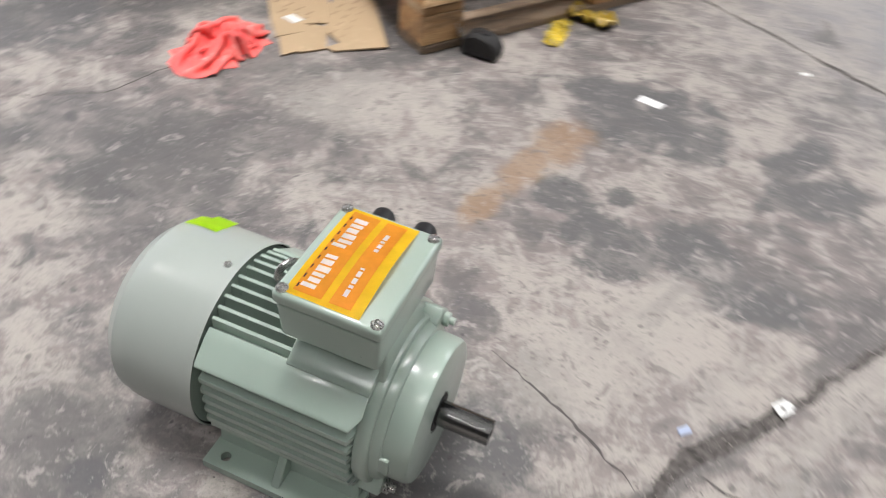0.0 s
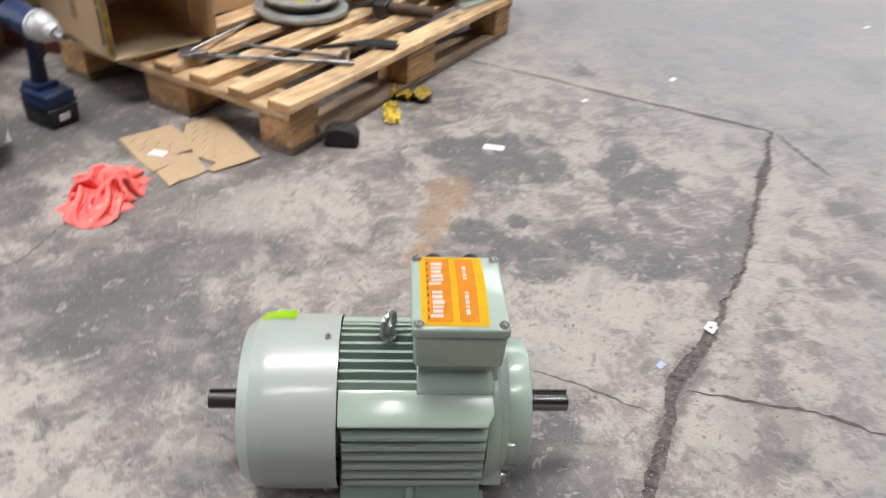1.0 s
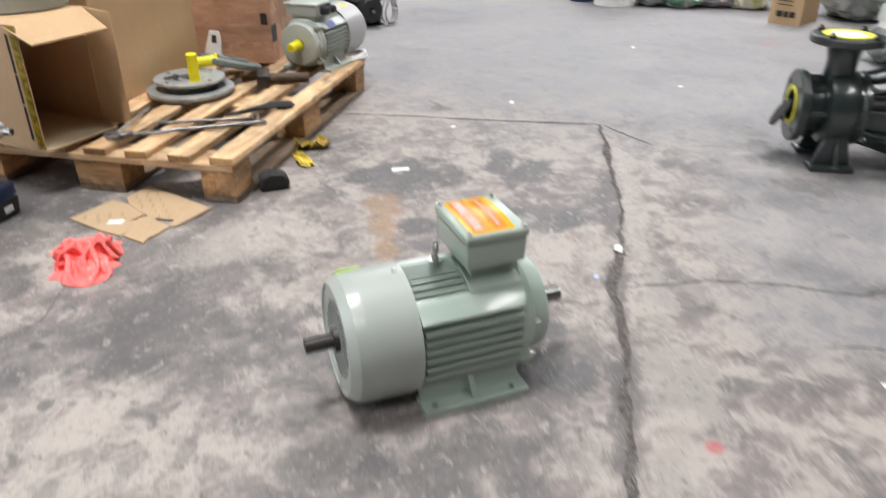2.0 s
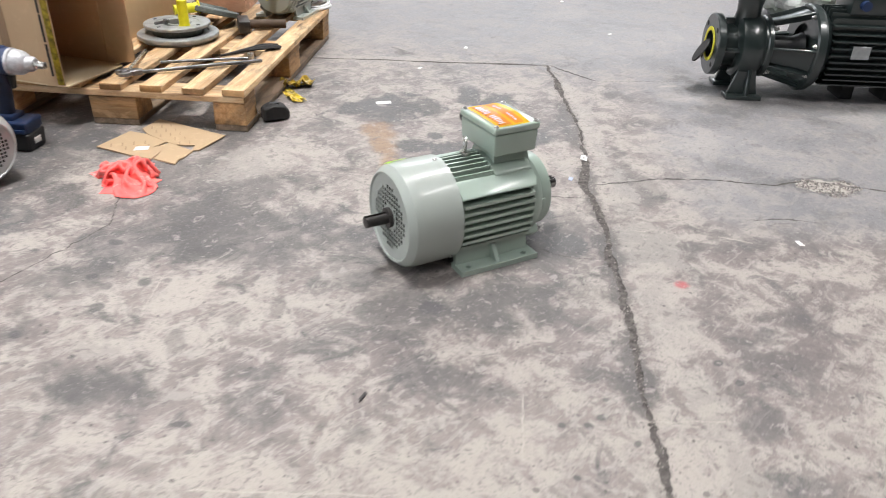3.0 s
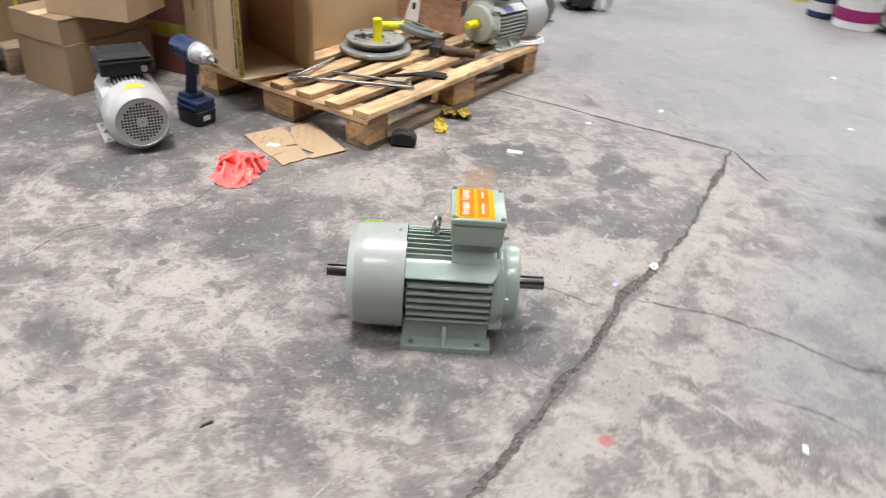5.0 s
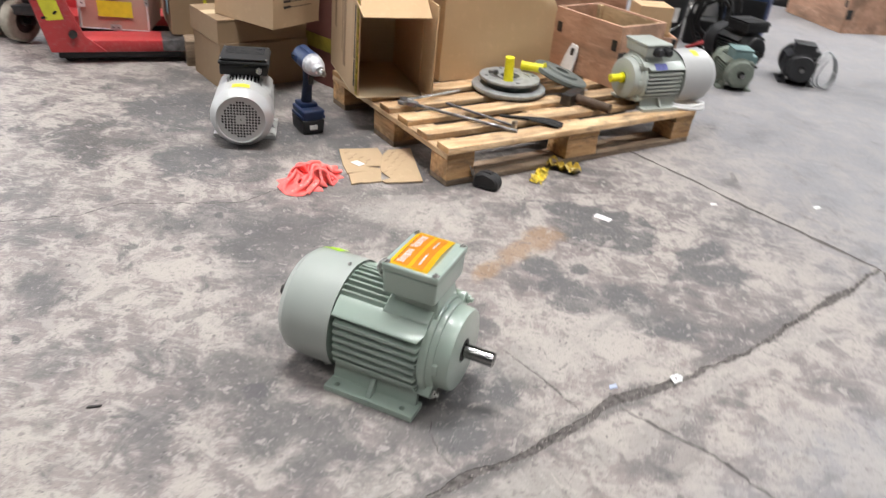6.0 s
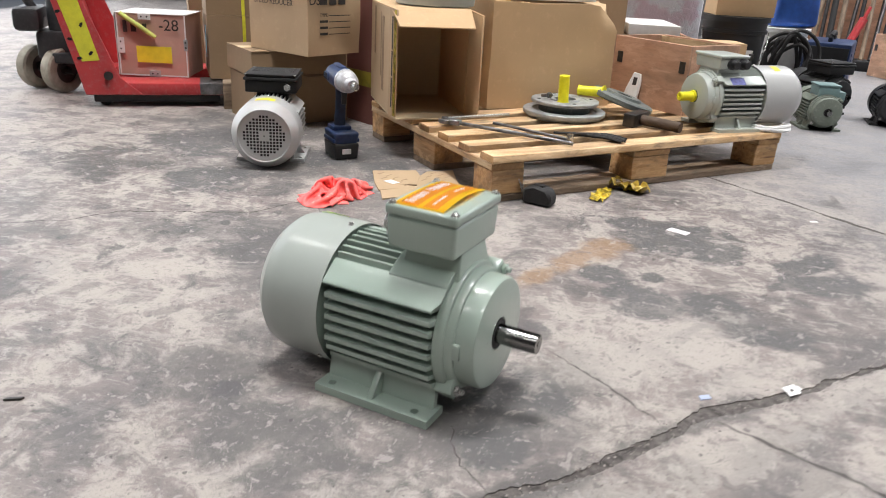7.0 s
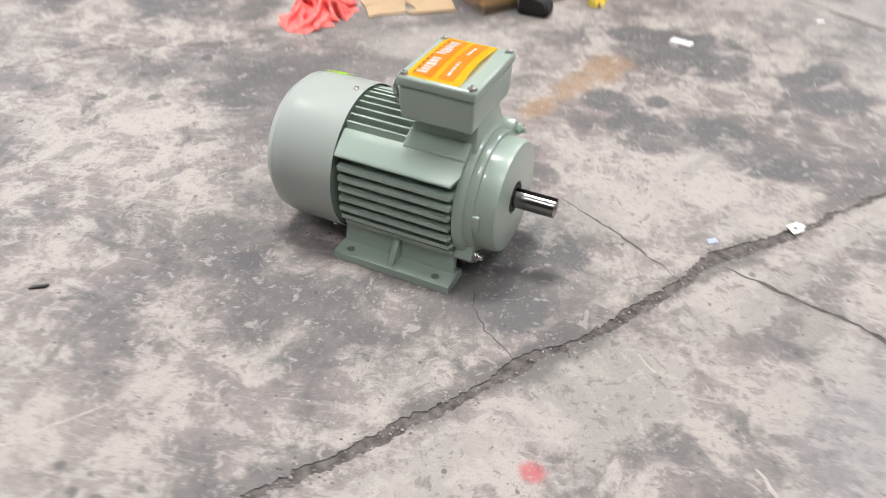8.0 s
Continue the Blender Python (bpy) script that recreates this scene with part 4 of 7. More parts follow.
main_motor = motor(MAIN, "grey-green ribbed electric motor with an orange label, on the bare floor", "", MAT_GREEN, hood_paint=MAT_SHEENGREEN, rear_shaft=True, face=0.0915, pitch=0.0106)
# eye bolt, rating label and the loose sticker of the main motor
_ring = [(0.0, 0.0128 * math.cos(2 * math.pi * i / 24), 0.0128 * math.sin(2 * math.pi * i / 24)) for i in range(24)]
part("eye_bolt", moved(merged(tube(_ring, 0.0042, 10, True), lathe([(0, -0.03), (0.007, -0.03), (0.007, -0.02), (0.011, -0.019), (0.011, -0.015), (0, -0.015)], 20)), Matrix.Translation((-0.028, 0, 0.2425)) @ Matrix.Rotation(radians(-30), 4, "Z")), MAT_STEEL, main_motor, "bright steel lifting eye")


def sheet(x0, x1, y0, y1, z, curl, thick=0.0005, n=10):
    """A sticker that lifts a little along one long edge."""
    bm = bmesh.new()
    g = [[bm.verts.new((x0 + (x1 - x0) * i / n, y0 + (y1 - y0) * j / n, z + curl * max(0, math.sin(math.pi * j / n)) * (0.25 + 0.75 * i / n))) for j in range(n + 1)] for i in range(n + 1)]
    for i in range(n):
        for j in range(n):
            bm.faces.new((g[i][j], g[i + 1][j], g[i + 1][j + 1], g[i][j + 1]))
    bmesh.ops.solidify(bm, geom=bm.faces[:], thickness=-thick)
    return bm


LX0, LX1, LY0, LY1, LZ = 0.008, 0.083, -0.064, 0.064, 0.2942
label = part("rating_label", sheet(LX0, LX1, LY0, LY1, LZ, 0.007), MAT_AMBER, main_motor, "amber and orange paper label with white lettering")


def on_label(x0, x1, y0, y1, mat, name="printed_bar", lift=0.0003):
    def zz(x, y):
        return LZ + 0.007 * max(0, math.sin(math.pi * (y - LY0) / (LY1 - LY0))) * (0.25 + 0.75 * (x - LX0) / (LX1 - LX0)) + 0.0005 + lift
    bm = bmesh.new()
    n = 8
    a = [bm.verts.new((x0, y0 + (y1 - y0) * k / n, zz(x0, y0 + (y1 - y0) * k / n))) for k in range(n + 1)]
    b = [bm.verts.new((x1, y0 + (y1 - y0) * k / n, zz(x1, y0 + (y1 - y0) * k / n))) for k in range(n + 1)]
    for k in range(n):
        bm.faces.new((a[k], b[k], b[k + 1], a[k + 1]))
    bmesh.ops.solidify(bm, geom=bm.faces[:], thickness=-0.0002)
    part(name, bm, mat, label)


on_label(LX0 + 0.0065, LX0 + 0.035, LY0 + 0.005, LY1 - 0.005, MAT_ORANGE, "printed_field")
on_label(LX0 + 0.0425, LX1 - 0.011, LY0 + 0.005, LY1 - 0.005, MAT_ORANGE, "printed_field")
_r = random.Random(4)
for a0, a1 in ((-0.052, -0.008), (0.004, 0.05)):
    y = a0
    while y < a1:
        w = _r.uniform(0.004, 0.0075)
        tall = 0.003 if y > a0 else 0.006
        on_label(LX0 + 0.016 - tall, LX0 + 0.026 + _r.uniform(-0.002, 0.001), y, min(y + w, a1), MAT_WHITEPRINT, lift=0.0007)
        y += w + 0.0022
for x0 in (LX0 + 0.05,):
    for a0, a1 in ((-0.048, -0.012), (0.012, 0.042)):
        y = a0
        while y < a1:
            w = _r.uniform(0.003, 0.009)
            on_label(x0, x0 + 0.0045, y, min(y + w, a1), MAT_WHITEPRINT, lift=0.0007)
            y += w + 0.002
for k in range(9):
    on_label(LX0 + 0.0075, LX0 + 0.009, -0.055 + 0.0125 * k, -0.05 + 0.0125 * k, MAT_PRINT, lift=0.0007)
# lime sticker that stands off the rim of the fan cover
_s = bmesh.new()
_prof = [(-0.184, 0.1075), (-0.178, 0.1092), (-0.17, 0.1102), (-0.161, 0.1103), (-0.152, 0.1103), (-0.143, 0.1103)]
_g = [[_s.verts.new((x, (r + 0.003 * max(0, j - 4) / 3) * math.sin(radians(19 + 3.2 * j)), 0.113 + (r + 0.003 * max(0, j - 4) / 3) * math.cos(radians(19 + 3.2 * j)))) for j in range(8)] for x, r in _prof]
for i in range(5):
    for j in range(7):
        if not (i < 2 and j > 4):
            _s.faces.new((_g[i][j], _g[i + 1][j], _g[i + 1][j + 1], _g[i][j + 1]))
bmesh.ops.solidify(_s, geom=_s.faces[:], thickness=-0.0006)
part("sticker", _s, MAT_LIME, main_motor, "lime-green sticker with a loose edge")

# the other motors
PALLET_TOP = 0.125
m2 = motor(pose(0.718, 2.305, PALLET_TOP, 0, 0, 210), "light grey motor with a yellow shaft cap on the pallet", "motors in the shop", MAT_M2, hood_paint=MAT_GREY, size=0.88, cap=True, box_kind="flat", sticker=(-0.3, 0.2, -0.18, 0.028), longer=0.068)
part("name_plate", moved(box(-0.03, 0.03, -0.015, 0.015, 0, 0.0012, 0.0004, 1), pose(0.035, 0.0855, 0.1785, -43, 0, 0)), MAT_VIOLET, m2, "blue and white printed name plate")
part("lifting_stud", moved(lathe([(0, 0), (0.006, 0), (0.006, 0.03), (0.009, 0.031), (0.009, 0.05), (0, 0.052)], 14), pose(-0.075, 0, 0.213)), MAT_DARKSTEEL, m2)
motor(pose(-0.656, 1.855, 0, 0, 0, 104), "silver-grey motor with a black capacitor box, on the floor", "motors in the shop", MAT_GREY, size=0.885, box_kind="capacitor", box_mat=MAT_BLACKLID, sticker=(0.0, 0.31, -0.166, 0.033), pitch=0.0104)
motor(pose(1.25, 3.14, 0, 0, 0, -85), "old dusty teal-green motor standing on the floor", "motors in the shop", MAT_OLIVE, size=0.72, box_kind="old", box_mat=MAT_TEAL, stubby=0.03)
motor(pose(1.62, 3.37, 0, 0, 0, -100), "black dirty motor with a loose white cable, on the floor", "motors in the shop", MAT_BLACKPAINT, size=0.75, box_kind="old", stubby=0.035)
motor(pose(1.36, 3.56, 0, 0, 0, -60), "dark dirty motor standing behind the teal one", "motors in the shop", MAT_BLACKPAINT, size=0.85, box_kind="capacitor", box_mat=MAT_BLACKLID)

# ---- pallet ----
PALLET = pose(0.048, 1.6, 0, 0, 0, 38.7)
PL, PW = 1.1, 0.8
pallet = thing("pallet", PALLET, "pale pine block pallet with stained knotty boards", "pallet")


def board(x0, x1, y0, y1, z0, z1, seed, mat=MAT_PALLET, name="board", parent=None):
    """A sawn board with slightly uneven edges; its grain runs along its longer side."""
    rnd = random.Random(seed)
    lx, ly, lz = x1 - x0, y1 - y0, z1 - z0
    turn = ly > lx
    a, b = (ly, lx) if turn else (lx, ly)
    bm = box(-a / 2, a / 2, -b / 2, b / 2, -lz / 2, lz / 2, 0.0022, 1)
    for v in bm.verts:
        v.co += Vector((rnd.uniform(-0.001, 0.001), rnd.uniform(-0.0012, 0.0012), rnd.uniform(-0.0005, 0.0005)))
    ob = part(name, bm, mat, parent or pallet)
    if mat is MAT_PALLET and name == "board":
        ob.data.materials.append(MAT_ENDGRAIN)
        for f in ob.data.polygons:
            f.material_index = int(abs(f.normal.x) > 0.8)
    ob.matrix_basis = pose((x0 + x1) / 2, (y0 + y1) / 2, (z0 + z1) / 2, 0, 0, 90 if turn else rnd.uniform(-0.3, 0.3))
    return ob


# local x along the long side, local y away from it
for k, (y0, y1) in enumerate(((0.0, 0.068), (0.12, 0.188), (0.243, 0.31), (0.364, 0.43), (0.487, 0.555), (0.61, 0.678), (0.732, 0.8))):
    board(0, PL, y0, y1, 0.106, 0.125, 31 + k)
for k, x in enumerate((0.0, PL / 2 - 0.07, PL - 0.1)):
    board(x, x + (0.14 if k == 1 else 0.1), 0.002, PW - 0.002, 0.087, 0.106, 51 + k)
for k, x in enumerate((0.003, PL / 2 - 0.07, PL - 0.103)):
    for j, y in enumerate((0.004, 0.33, 0.7)):
        board(x, x + (0.14 if k == 1 else 0.1), y, y + (0.14 if j == 1 else 0.096), 0.019, 0.0868, 61 + 3 * k + j, MAT_BLOCK, "block")
for k, y in enumerate((0.004, 0.33, 0.7)):
    board(0.004, PL - 0.004, y, y + (0.14 if k == 1 else 0.096), 0.0005, 0.019, 81 + k, MAT_DARKWOOD)


# ---- cartons ----
def carton(name, w, d, h, m, label, group="cartons", mat=None, tape=None, seed=1):
    """A closed corrugated box, corner of the front at the origin, front along x, depth along y."""
    mat = mat or MAT_CARD
    root = thing(name, m, label, "cardboard box", group)
    rnd = random.Random(seed)
    bm = box(0, w, 0, d, 0, h - 0.004)
    bmesh.ops.subdivide_edges(bm, edges=bm.edges[:], cuts=11, use_grid_fill=True)
    for v in bm.verts:
        q = v.co * 7 + Vector((seed, seed * 2, 0))
        v.co += 0.0045 * Vector((noise.noise(q), noise.noise(q + Vector((9, 0, 0))), noise.noise(q + Vector((0, 9, 0))) if v.co.z > 0.01 else 0))
    part("body", bm, mat, root, sharp=50)
    for y0, y1 in ((0.001, d / 2 - 0.0012), (d / 2 + 0.0012, d - 0.001)):
        part("flap", box(0.001, w - 0.001, y0, y1, h - 0.004, h + 0.001, 0.001, 1), mat, root)
    if tape:
        part("tape", box(-0.002, w + 0.002, d / 2 - 0.028, d / 2 + 0.028, h + 0.001, h + 0.002), tape, root)
    return root


def bars(parent, face, items, mat=MAT_PRINT, lift=0.0055):
    """Flat printed bars (u0, u1, z0, z1) on the front ('y', depth) or on a side ('x', width) of a carton."""
    for u0, u1, z0, z1 in items:
        if face[0] == "y":
            part("printed_bar", box(u0, u1, face[1] - lift, face[1] - lift + 0.001, z0, z1), mat, parent)
        else:
            part("printed_bar", box(face[1] + lift - 0.001, face[1] + lift, u0, u1, z0, z1), mat, parent)


def lettering(text, size, m, mat, parent, name="lettering"):
    cu = bpy.data.curves.new(name, "FONT")
    cu.body, cu.size, cu.extrude, cu.align_x, cu.align_y = text, size, 0.0004, "CENTER", "CENTER"
    tmp = new("lettering_curve", cu)
    me = bpy.data.meshes.new_from_object(tmp)
    bpy.data.objects.remove(tmp)
    me.materials.clear()
    me.materials.append(mat)
    ob = new(name, me)
    ob.parent = parent
    ob.matrix_basis = m
    return ob


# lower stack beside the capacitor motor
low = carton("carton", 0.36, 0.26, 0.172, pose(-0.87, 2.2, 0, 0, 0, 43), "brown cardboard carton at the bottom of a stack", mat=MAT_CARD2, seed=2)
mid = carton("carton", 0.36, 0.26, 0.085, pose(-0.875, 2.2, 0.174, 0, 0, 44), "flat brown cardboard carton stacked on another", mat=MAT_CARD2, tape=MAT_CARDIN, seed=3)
top = carton("carton", 0.24, 0.3, 0.24, pose(-0.655, 2.16, 0.262, 0, 0, 62), "brown printed carton on top of a stack", mat=MAT_CARD3, seed=4)
side_text = Matrix(((0, 0, -1, -0.0062), (-1, 0, 0, 0.165), (0, 1, 0, 0.165), (0, 0, 0, 1)))
lettering("SPEED REDUCER", 0.027, side_text, MAT_PRINT, top)
bars(top, ("y", 0.0), [(0.05 + 0.042 * k, 0.082 + 0.042 * k, 0.165, 0.2) for k in range(3)] + [(0.05, 0.085, 0.128 - 0.02 * k, 0.136 - 0.02 * k) for k in range(1, 4)] + [(0.09, 0.19, 0.129 - 0.02 * k, 0.1315 - 0.02 * k) for k in range(4)])
lettering("TYPE:", 0.0155, pose(0.0675, -0.0062, 0.132, 90, 0, 0), MAT_PRINT, top)
lettering("DS", 0.042, pose(0.026, -0.0062, 0.178, 90, 0, 0), MAT_PRINT, top, "handwriting")
lettering("CE", 0.028, pose(0.11, -0.0062, 0.07, 90, 0, 0), MAT_PRINT, low)

# tall red-brown carton on the floor between the stack and the pallet
red = carton("tall_carton", 0.19, 0.11, 0.45, pose(-0.622, 2.487, 0, 0, 0, -37.5), "tall dark red-brown carton with a worn yellow band, on the floor", mat=MAT_REDCARD, seed=9)
part("yellow_band", box(-0.0055, 0.1955, -0.0062, -0.0048, 0.138, 0.192), MAT_OLDYELLOW, red, "worn dull yellow band")

# open carton lying on its side on the pallet
A = thing("open_carton", pose(-0.335, 2.0, PALLET_TOP, 0, 0, 25), "open brown cardboard box on its side, flaps spread, on the pallet", "cardboard box", "cartons")
AW, AD, AH, TH = 0.25, 0.34, 0.325, 0.005
part("panel", box(0, AW, 0, AD, 0, TH, 0.001, 1), MAT_CARDIN, A)
part("panel", box(0, AW, 0, AD, AH - TH, AH, 0.001, 1), MAT_CARD, A)
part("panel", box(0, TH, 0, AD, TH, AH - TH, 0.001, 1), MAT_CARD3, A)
part("panel", box(AW - TH, AW, 0, AD, TH, AH - TH, 0.001, 1), MAT_CARD, A)
part("panel", box(TH, AW - TH, AD - TH, AD, TH, AH - TH, 0.001, 1), MAT_CARDIN, A)


def flap(w, length, m, mat=MAT_CARD, cut=0.01):
    bm = prism([(0, 0), (w, 0), (w - cut, -length), (cut, -length)], -TH / 2, TH / 2, 0.001)
    ob = part("flap", bm, mat, A)
    ob.matrix_basis = m
    return ob


flap(AW, 0.11, pose(0, 0, AH, 26, 0, 0))
flap(AW, 0.06, pose(0, 0, 0.004, 3, 0, 0), MAT_CARDIN)
flap(AH, 0.09, pose(AW, 0, 0, 0, 0, 0) @ pose(0, 0, 0, 0, -90, 0) @ pose(0, 0, 0, 10, 0, 0))
edge_flap = flap(AH, 0.052, pose(0, 0, 0, 0, -90, 0) @ pose(0, 0, 0, 14, 0, 0), MAT_CARD3, 0.004)
part("tape_strip", sheet(0.006, AH - 0.006, -0.051, -0.032, 0.0027, 0.0006), MAT_WORNYELLOW, edge_flap, "worn yellow tape")
for _u0, _u1 in ((0.03, 0.12), (0.126, 0.2), (0.204, 0.3)):
    part("printed_bar", box(_u0, _u1, -0.0265, -0.0195, 0.0026, 0.0034), MAT_PRINT, edge_flap)
# long scuffed print marks down the closed side
for _u, _w, _z0, _z1 in ((0.1, 0.03, 0.06, 0.29), (0.145, 0.008, 0.1, 0.3), (0.25, 0.02, 0.16, 0.31)):
    part("printed_bar", box(-0.0012, 0.0, _u, _u + _w, _z0, _z1), MAT_SCUFF, A)

big = carton("large_carton", 0.485, 0.27, 0.35, pose(-0.055, 2.245, PALLET_TOP, 0, 0, 33), "large plain brown carton with a crumpled corner, on the pallet", seed=7)
for _ob in big.children:
    for v in _ob.data.vertices:
        near = max(0.0, 1 - (Vector((v.co.x, v.co.y, v.co.z)) - Vector((0.485, 0.0, 0.35))).length / 0.085)
        v.co += Vector((-0.035, 0.028, -0.028)) * near + 0.008 * near * Vector((math.sin(v.co.z * 90), math.sin(v.co.x * 80), 0))
part("label", box(-0.0068, -0.0058, 0.05, 0.13, 0.13, 0.2), MAT_PALEBLUE, big, "pale blue paper label")

# ---- plywood crate on the pallet ----
def open_crate(name, w, d, h, m, label, t=0.012):
    root = thing(name, m, label, "wooden crate", "plywood crates")
    part("panel", box(0, w, 0, t, 0, h, 0.001, 1), MAT_PLY, root)
    part("panel", box(0, w, d - t, d, 0, h, 0.001, 1), MAT_PLY, root)
    part("panel", box(0, t, t, d - t, 0, h, 0.001, 1), MAT_PLY, root)
    part("panel", box(w - t, w, t, d - t, 0, h, 0.001, 1), MAT_PLY, root)
    part("base", box(t, w - t, t, d - t, 0, t), MAT_PLYIN, root)
    part("lining", box(t + 0.021, w - t - 0.021, d - t - 0.003, d - t - 0.0003, t + 0.002, h - 0.006), MAT_PLYIN, root)
    part("lining", box(w - t - 0.003, w - t - 0.0003, t + 0.021, d - t - 0.021, t + 0.002, h - 0.006), MAT_PLYIN, root)
    for x in (t, w - t - 0.02):
        for y in (t, d - t - 0.02):
            part("corner_batten", box(x, x + 0.02, y, y + 0.02, t, h - 0.004), MAT_PLYIN, root)
    part("corner_hinge", box(w - 0.002, w + 0.0012, 0.004, 0.05, h * 0.32, h * 0.32 + 0.062, 0.0005, 1), MAT_DARKSTEEL, root)
    for x, y in ((0.02, -0.002), (w - 0.036, -0.002)):
        part("hinge_plate", box(x, x + 0.025, y - 0.001, y + 0.001, h * 0.6, h * 0.6 + 0.04, 0.0005, 1), MAT_DARKSTEEL, root)
    return root


open_crate("plywood_crate", 0.35, 0.26, 0.235, pose(0.36, 2.68, PALLET_TOP, 0, 0, -47), "open reddish plywood crate on the pallet")

# ---- tools and parts on the pallet ----
fl = thing("flange_disc", pose(0.203, 2.235, PALLET_TOP), "stacked grey steel coupling discs with a yellow plug", "flange")
part("disc", lathe([(0.04, 0.0), (0.122, 0.0), (0.124, 0.003), (0.124, 0.009), (0.134, 0.0105), (0.136, 0.013), (0.136, 0.0215), (0.134, 0.024), (0.104, 0.025), (0.102, 0.021), (0.09, 0.02), (0.04, 0.02), (0.04, 0.0)], 56), MAT_GREYSTEEL, fl)
part("hub", lathe([(0.04, 0.02), (0.083, 0.02), (0.085, 0.024), (0.084, 0.045), (0.04, 0.045), (0.04, 0.02)], 48), MAT_FLANGE, fl, "dull dark hub between the discs")
top_disc = part("disc", lathe([(0.036, 0.045), (0.106, 0.045), (0.11, 0.047), (0.111, 0.0545), (0.109, 0.057), (0.074, 0.0575), (0.072, 0.0545), (0.05, 0.0545), (0.048, 0.0585), (0.036, 0.0585), (0.036, 0.045)], 56), MAT_GREYSTEEL, fl)
# thin black discs laid on top paint the shade of bolt holes
for a in (20, 115, 200, 290):
    part("bolt_hole", moved(lathe([(0.0065, 0.0), (0.0065, 0.0006), (0.0, 0.0006)], 14), pose(0.09 * math.cos(radians(a)), 0.09 * math.sin(radians(a)), 0.0573)), MAT_DARKHOLE, top_disc)
part("plug", moved(lathe([(0.0, 0.0), (0.019, 0.0), (0.017, 0.008), (0.0165, 0.085), (0.0, 0.087)], 24), pose(-0.005, -0.06, 0.0565, 3, -2, 0)), MAT_YELLOW, fl, "yellow plastic plug")
part("loose_bolt", moved(merged(hex_bolt(0.011, 0.009), moved(lathe([(0, 0), (0.0055, 0), (0.0055, 0.034), (0, 0.035)], 12), pose(0, 0, -0.034))), pose(-0.055, -0.018, 0.068, 78, 0, 40)), MAT_TOOL, fl, "loose steel bolt")

# leaning coupling flange with its yellow plug
lf = thing("coupling_flange", pose(0.392, 2.34, PALLET_TOP + 0.053, -4, 17, -6) @ Matrix.Scale(0.92, 4), "dull grey-green coupling flange leaning on the stacked discs", "flange")
part("disc", lathe([(0.03, -0.012), (0.11, -0.012), (0.116, -0.008), (0.116, 0.006), (0.11, 0.011), (0.07, 0.012), (0.066, 0.02), (0.03, 0.02), (0.03, -0.012)], 44), MAT_FLANGE, lf)
part("plug", moved(lathe([(0.0, 0.0), (0.026, 0.0), (0.024, 0.005), (0.0185, 0.008), (0.0175, 0.09), (0.02, 0.096), (0.0, 0.097)], 24), pose(-0.07, -0.056, 0.005, 0, -108, -14)), MAT_YELLOW, lf, "yellow plastic plug")


def rod(name, a, b, r, mat, label, category, extra=None, group=""):
    a, b = Vector(a), Vector(b)
    d = b - a
    m = Matrix.Translation(a) @ d.to_track_quat("X", "Z").to_matrix().to_4x4()
    root = thing(name, m, label, category, group)
    part("bar", tube([(0, 0, 0), (d.length * 0.5, 0, 0.0006), (d.length, 0, 0)], r, 12), mat, root)
    if extra:
        extra(root, d.length)
    return root


def wrench_head(root, length):
    jaw = prism([(-0.045, 0.012), (-0.03, 0.024), (-0.008, 0.026), (0.012, 0.014), (0.03, 0.01), (0.03, -0.01), (0.01, -0.013), (-0.006, -0.012), (-0.016, -0.002), (-0.026, -0.001), (-0.03, 0.008)], -0.007, 0.009, 0.002)
    part("jaw", jaw, MAT_TOOL, root)
    part("jaw", prism([(-0.04, -0.012), (-0.028, -0.024), (-0.01, -0.026), (0.0, -0.014), (-0.012, -0.01), (-0.026, -0.014)], -0.005, 0.007, 0.0015), MAT_TOOL, root)


def tee_head(root, length):
    part("socket", moved(lathe([(0, -0.014), (0.009, -0.014), (0.01, -0.01), (0.01, 0.016), (0, 0.016)], 16), pose(length, 0, 0)), MAT_STEEL, root)


Z = PALLET_TOP
rod("adjustable_wrench", (-0.12, 1.93, Z + 0.012), (0.245, 1.8, Z + 0.009), 0.0055, MAT_TOOL, "long grey steel wrench lying on the pallet", "wrench", wrench_head)
rod("steel_bar", (0.0, 1.985, Z + 0.009), (0.235, 1.845, Z + 0.009), 0.0045, MAT_TOOL, "thin bright steel bar lying on the pallet", "steel bar", tee_head)
rod("steel_bar", (-0.13, 1.925, Z + 0.024), (0.03, 2.14, Z + 0.008), 0.0048, MAT_STEEL, "bright steel handle bar lying across the wrench", "steel bar")
ham = rod("hammer", (0.566, 2.115, Z + 0.018), (0.43, 2.19, Z + 0.022), 0.0165, MAT_HANDLE, "heavy hammer with a dark wooden handle on the pallet", "hammer")
part("head", moved(box(-0.02, 0.02, -0.055, 0.055, -0.021, 0.021, 0.004), pose(0.15, 0, 0.0)), MAT_DARKSTEEL, ham, "black steel hammer head")
brush = thing("wire_brush", pose(0.185, 1.945, Z, 0, 0, -8), "black long-handled wire brush lying on the pallet", "brush")
part("shaft", tube(smooth_line([(0.0, -0.004, 0.005), (0.05, 0.0, 0.007), (0.1, 0.004, 0.009), (0.125, 0.004, 0.01)], 4), [0.0035 + 0.0055 * min(1.0, i / 12) for i in range(13)], 10), MAT_BLACKMATT, brush)
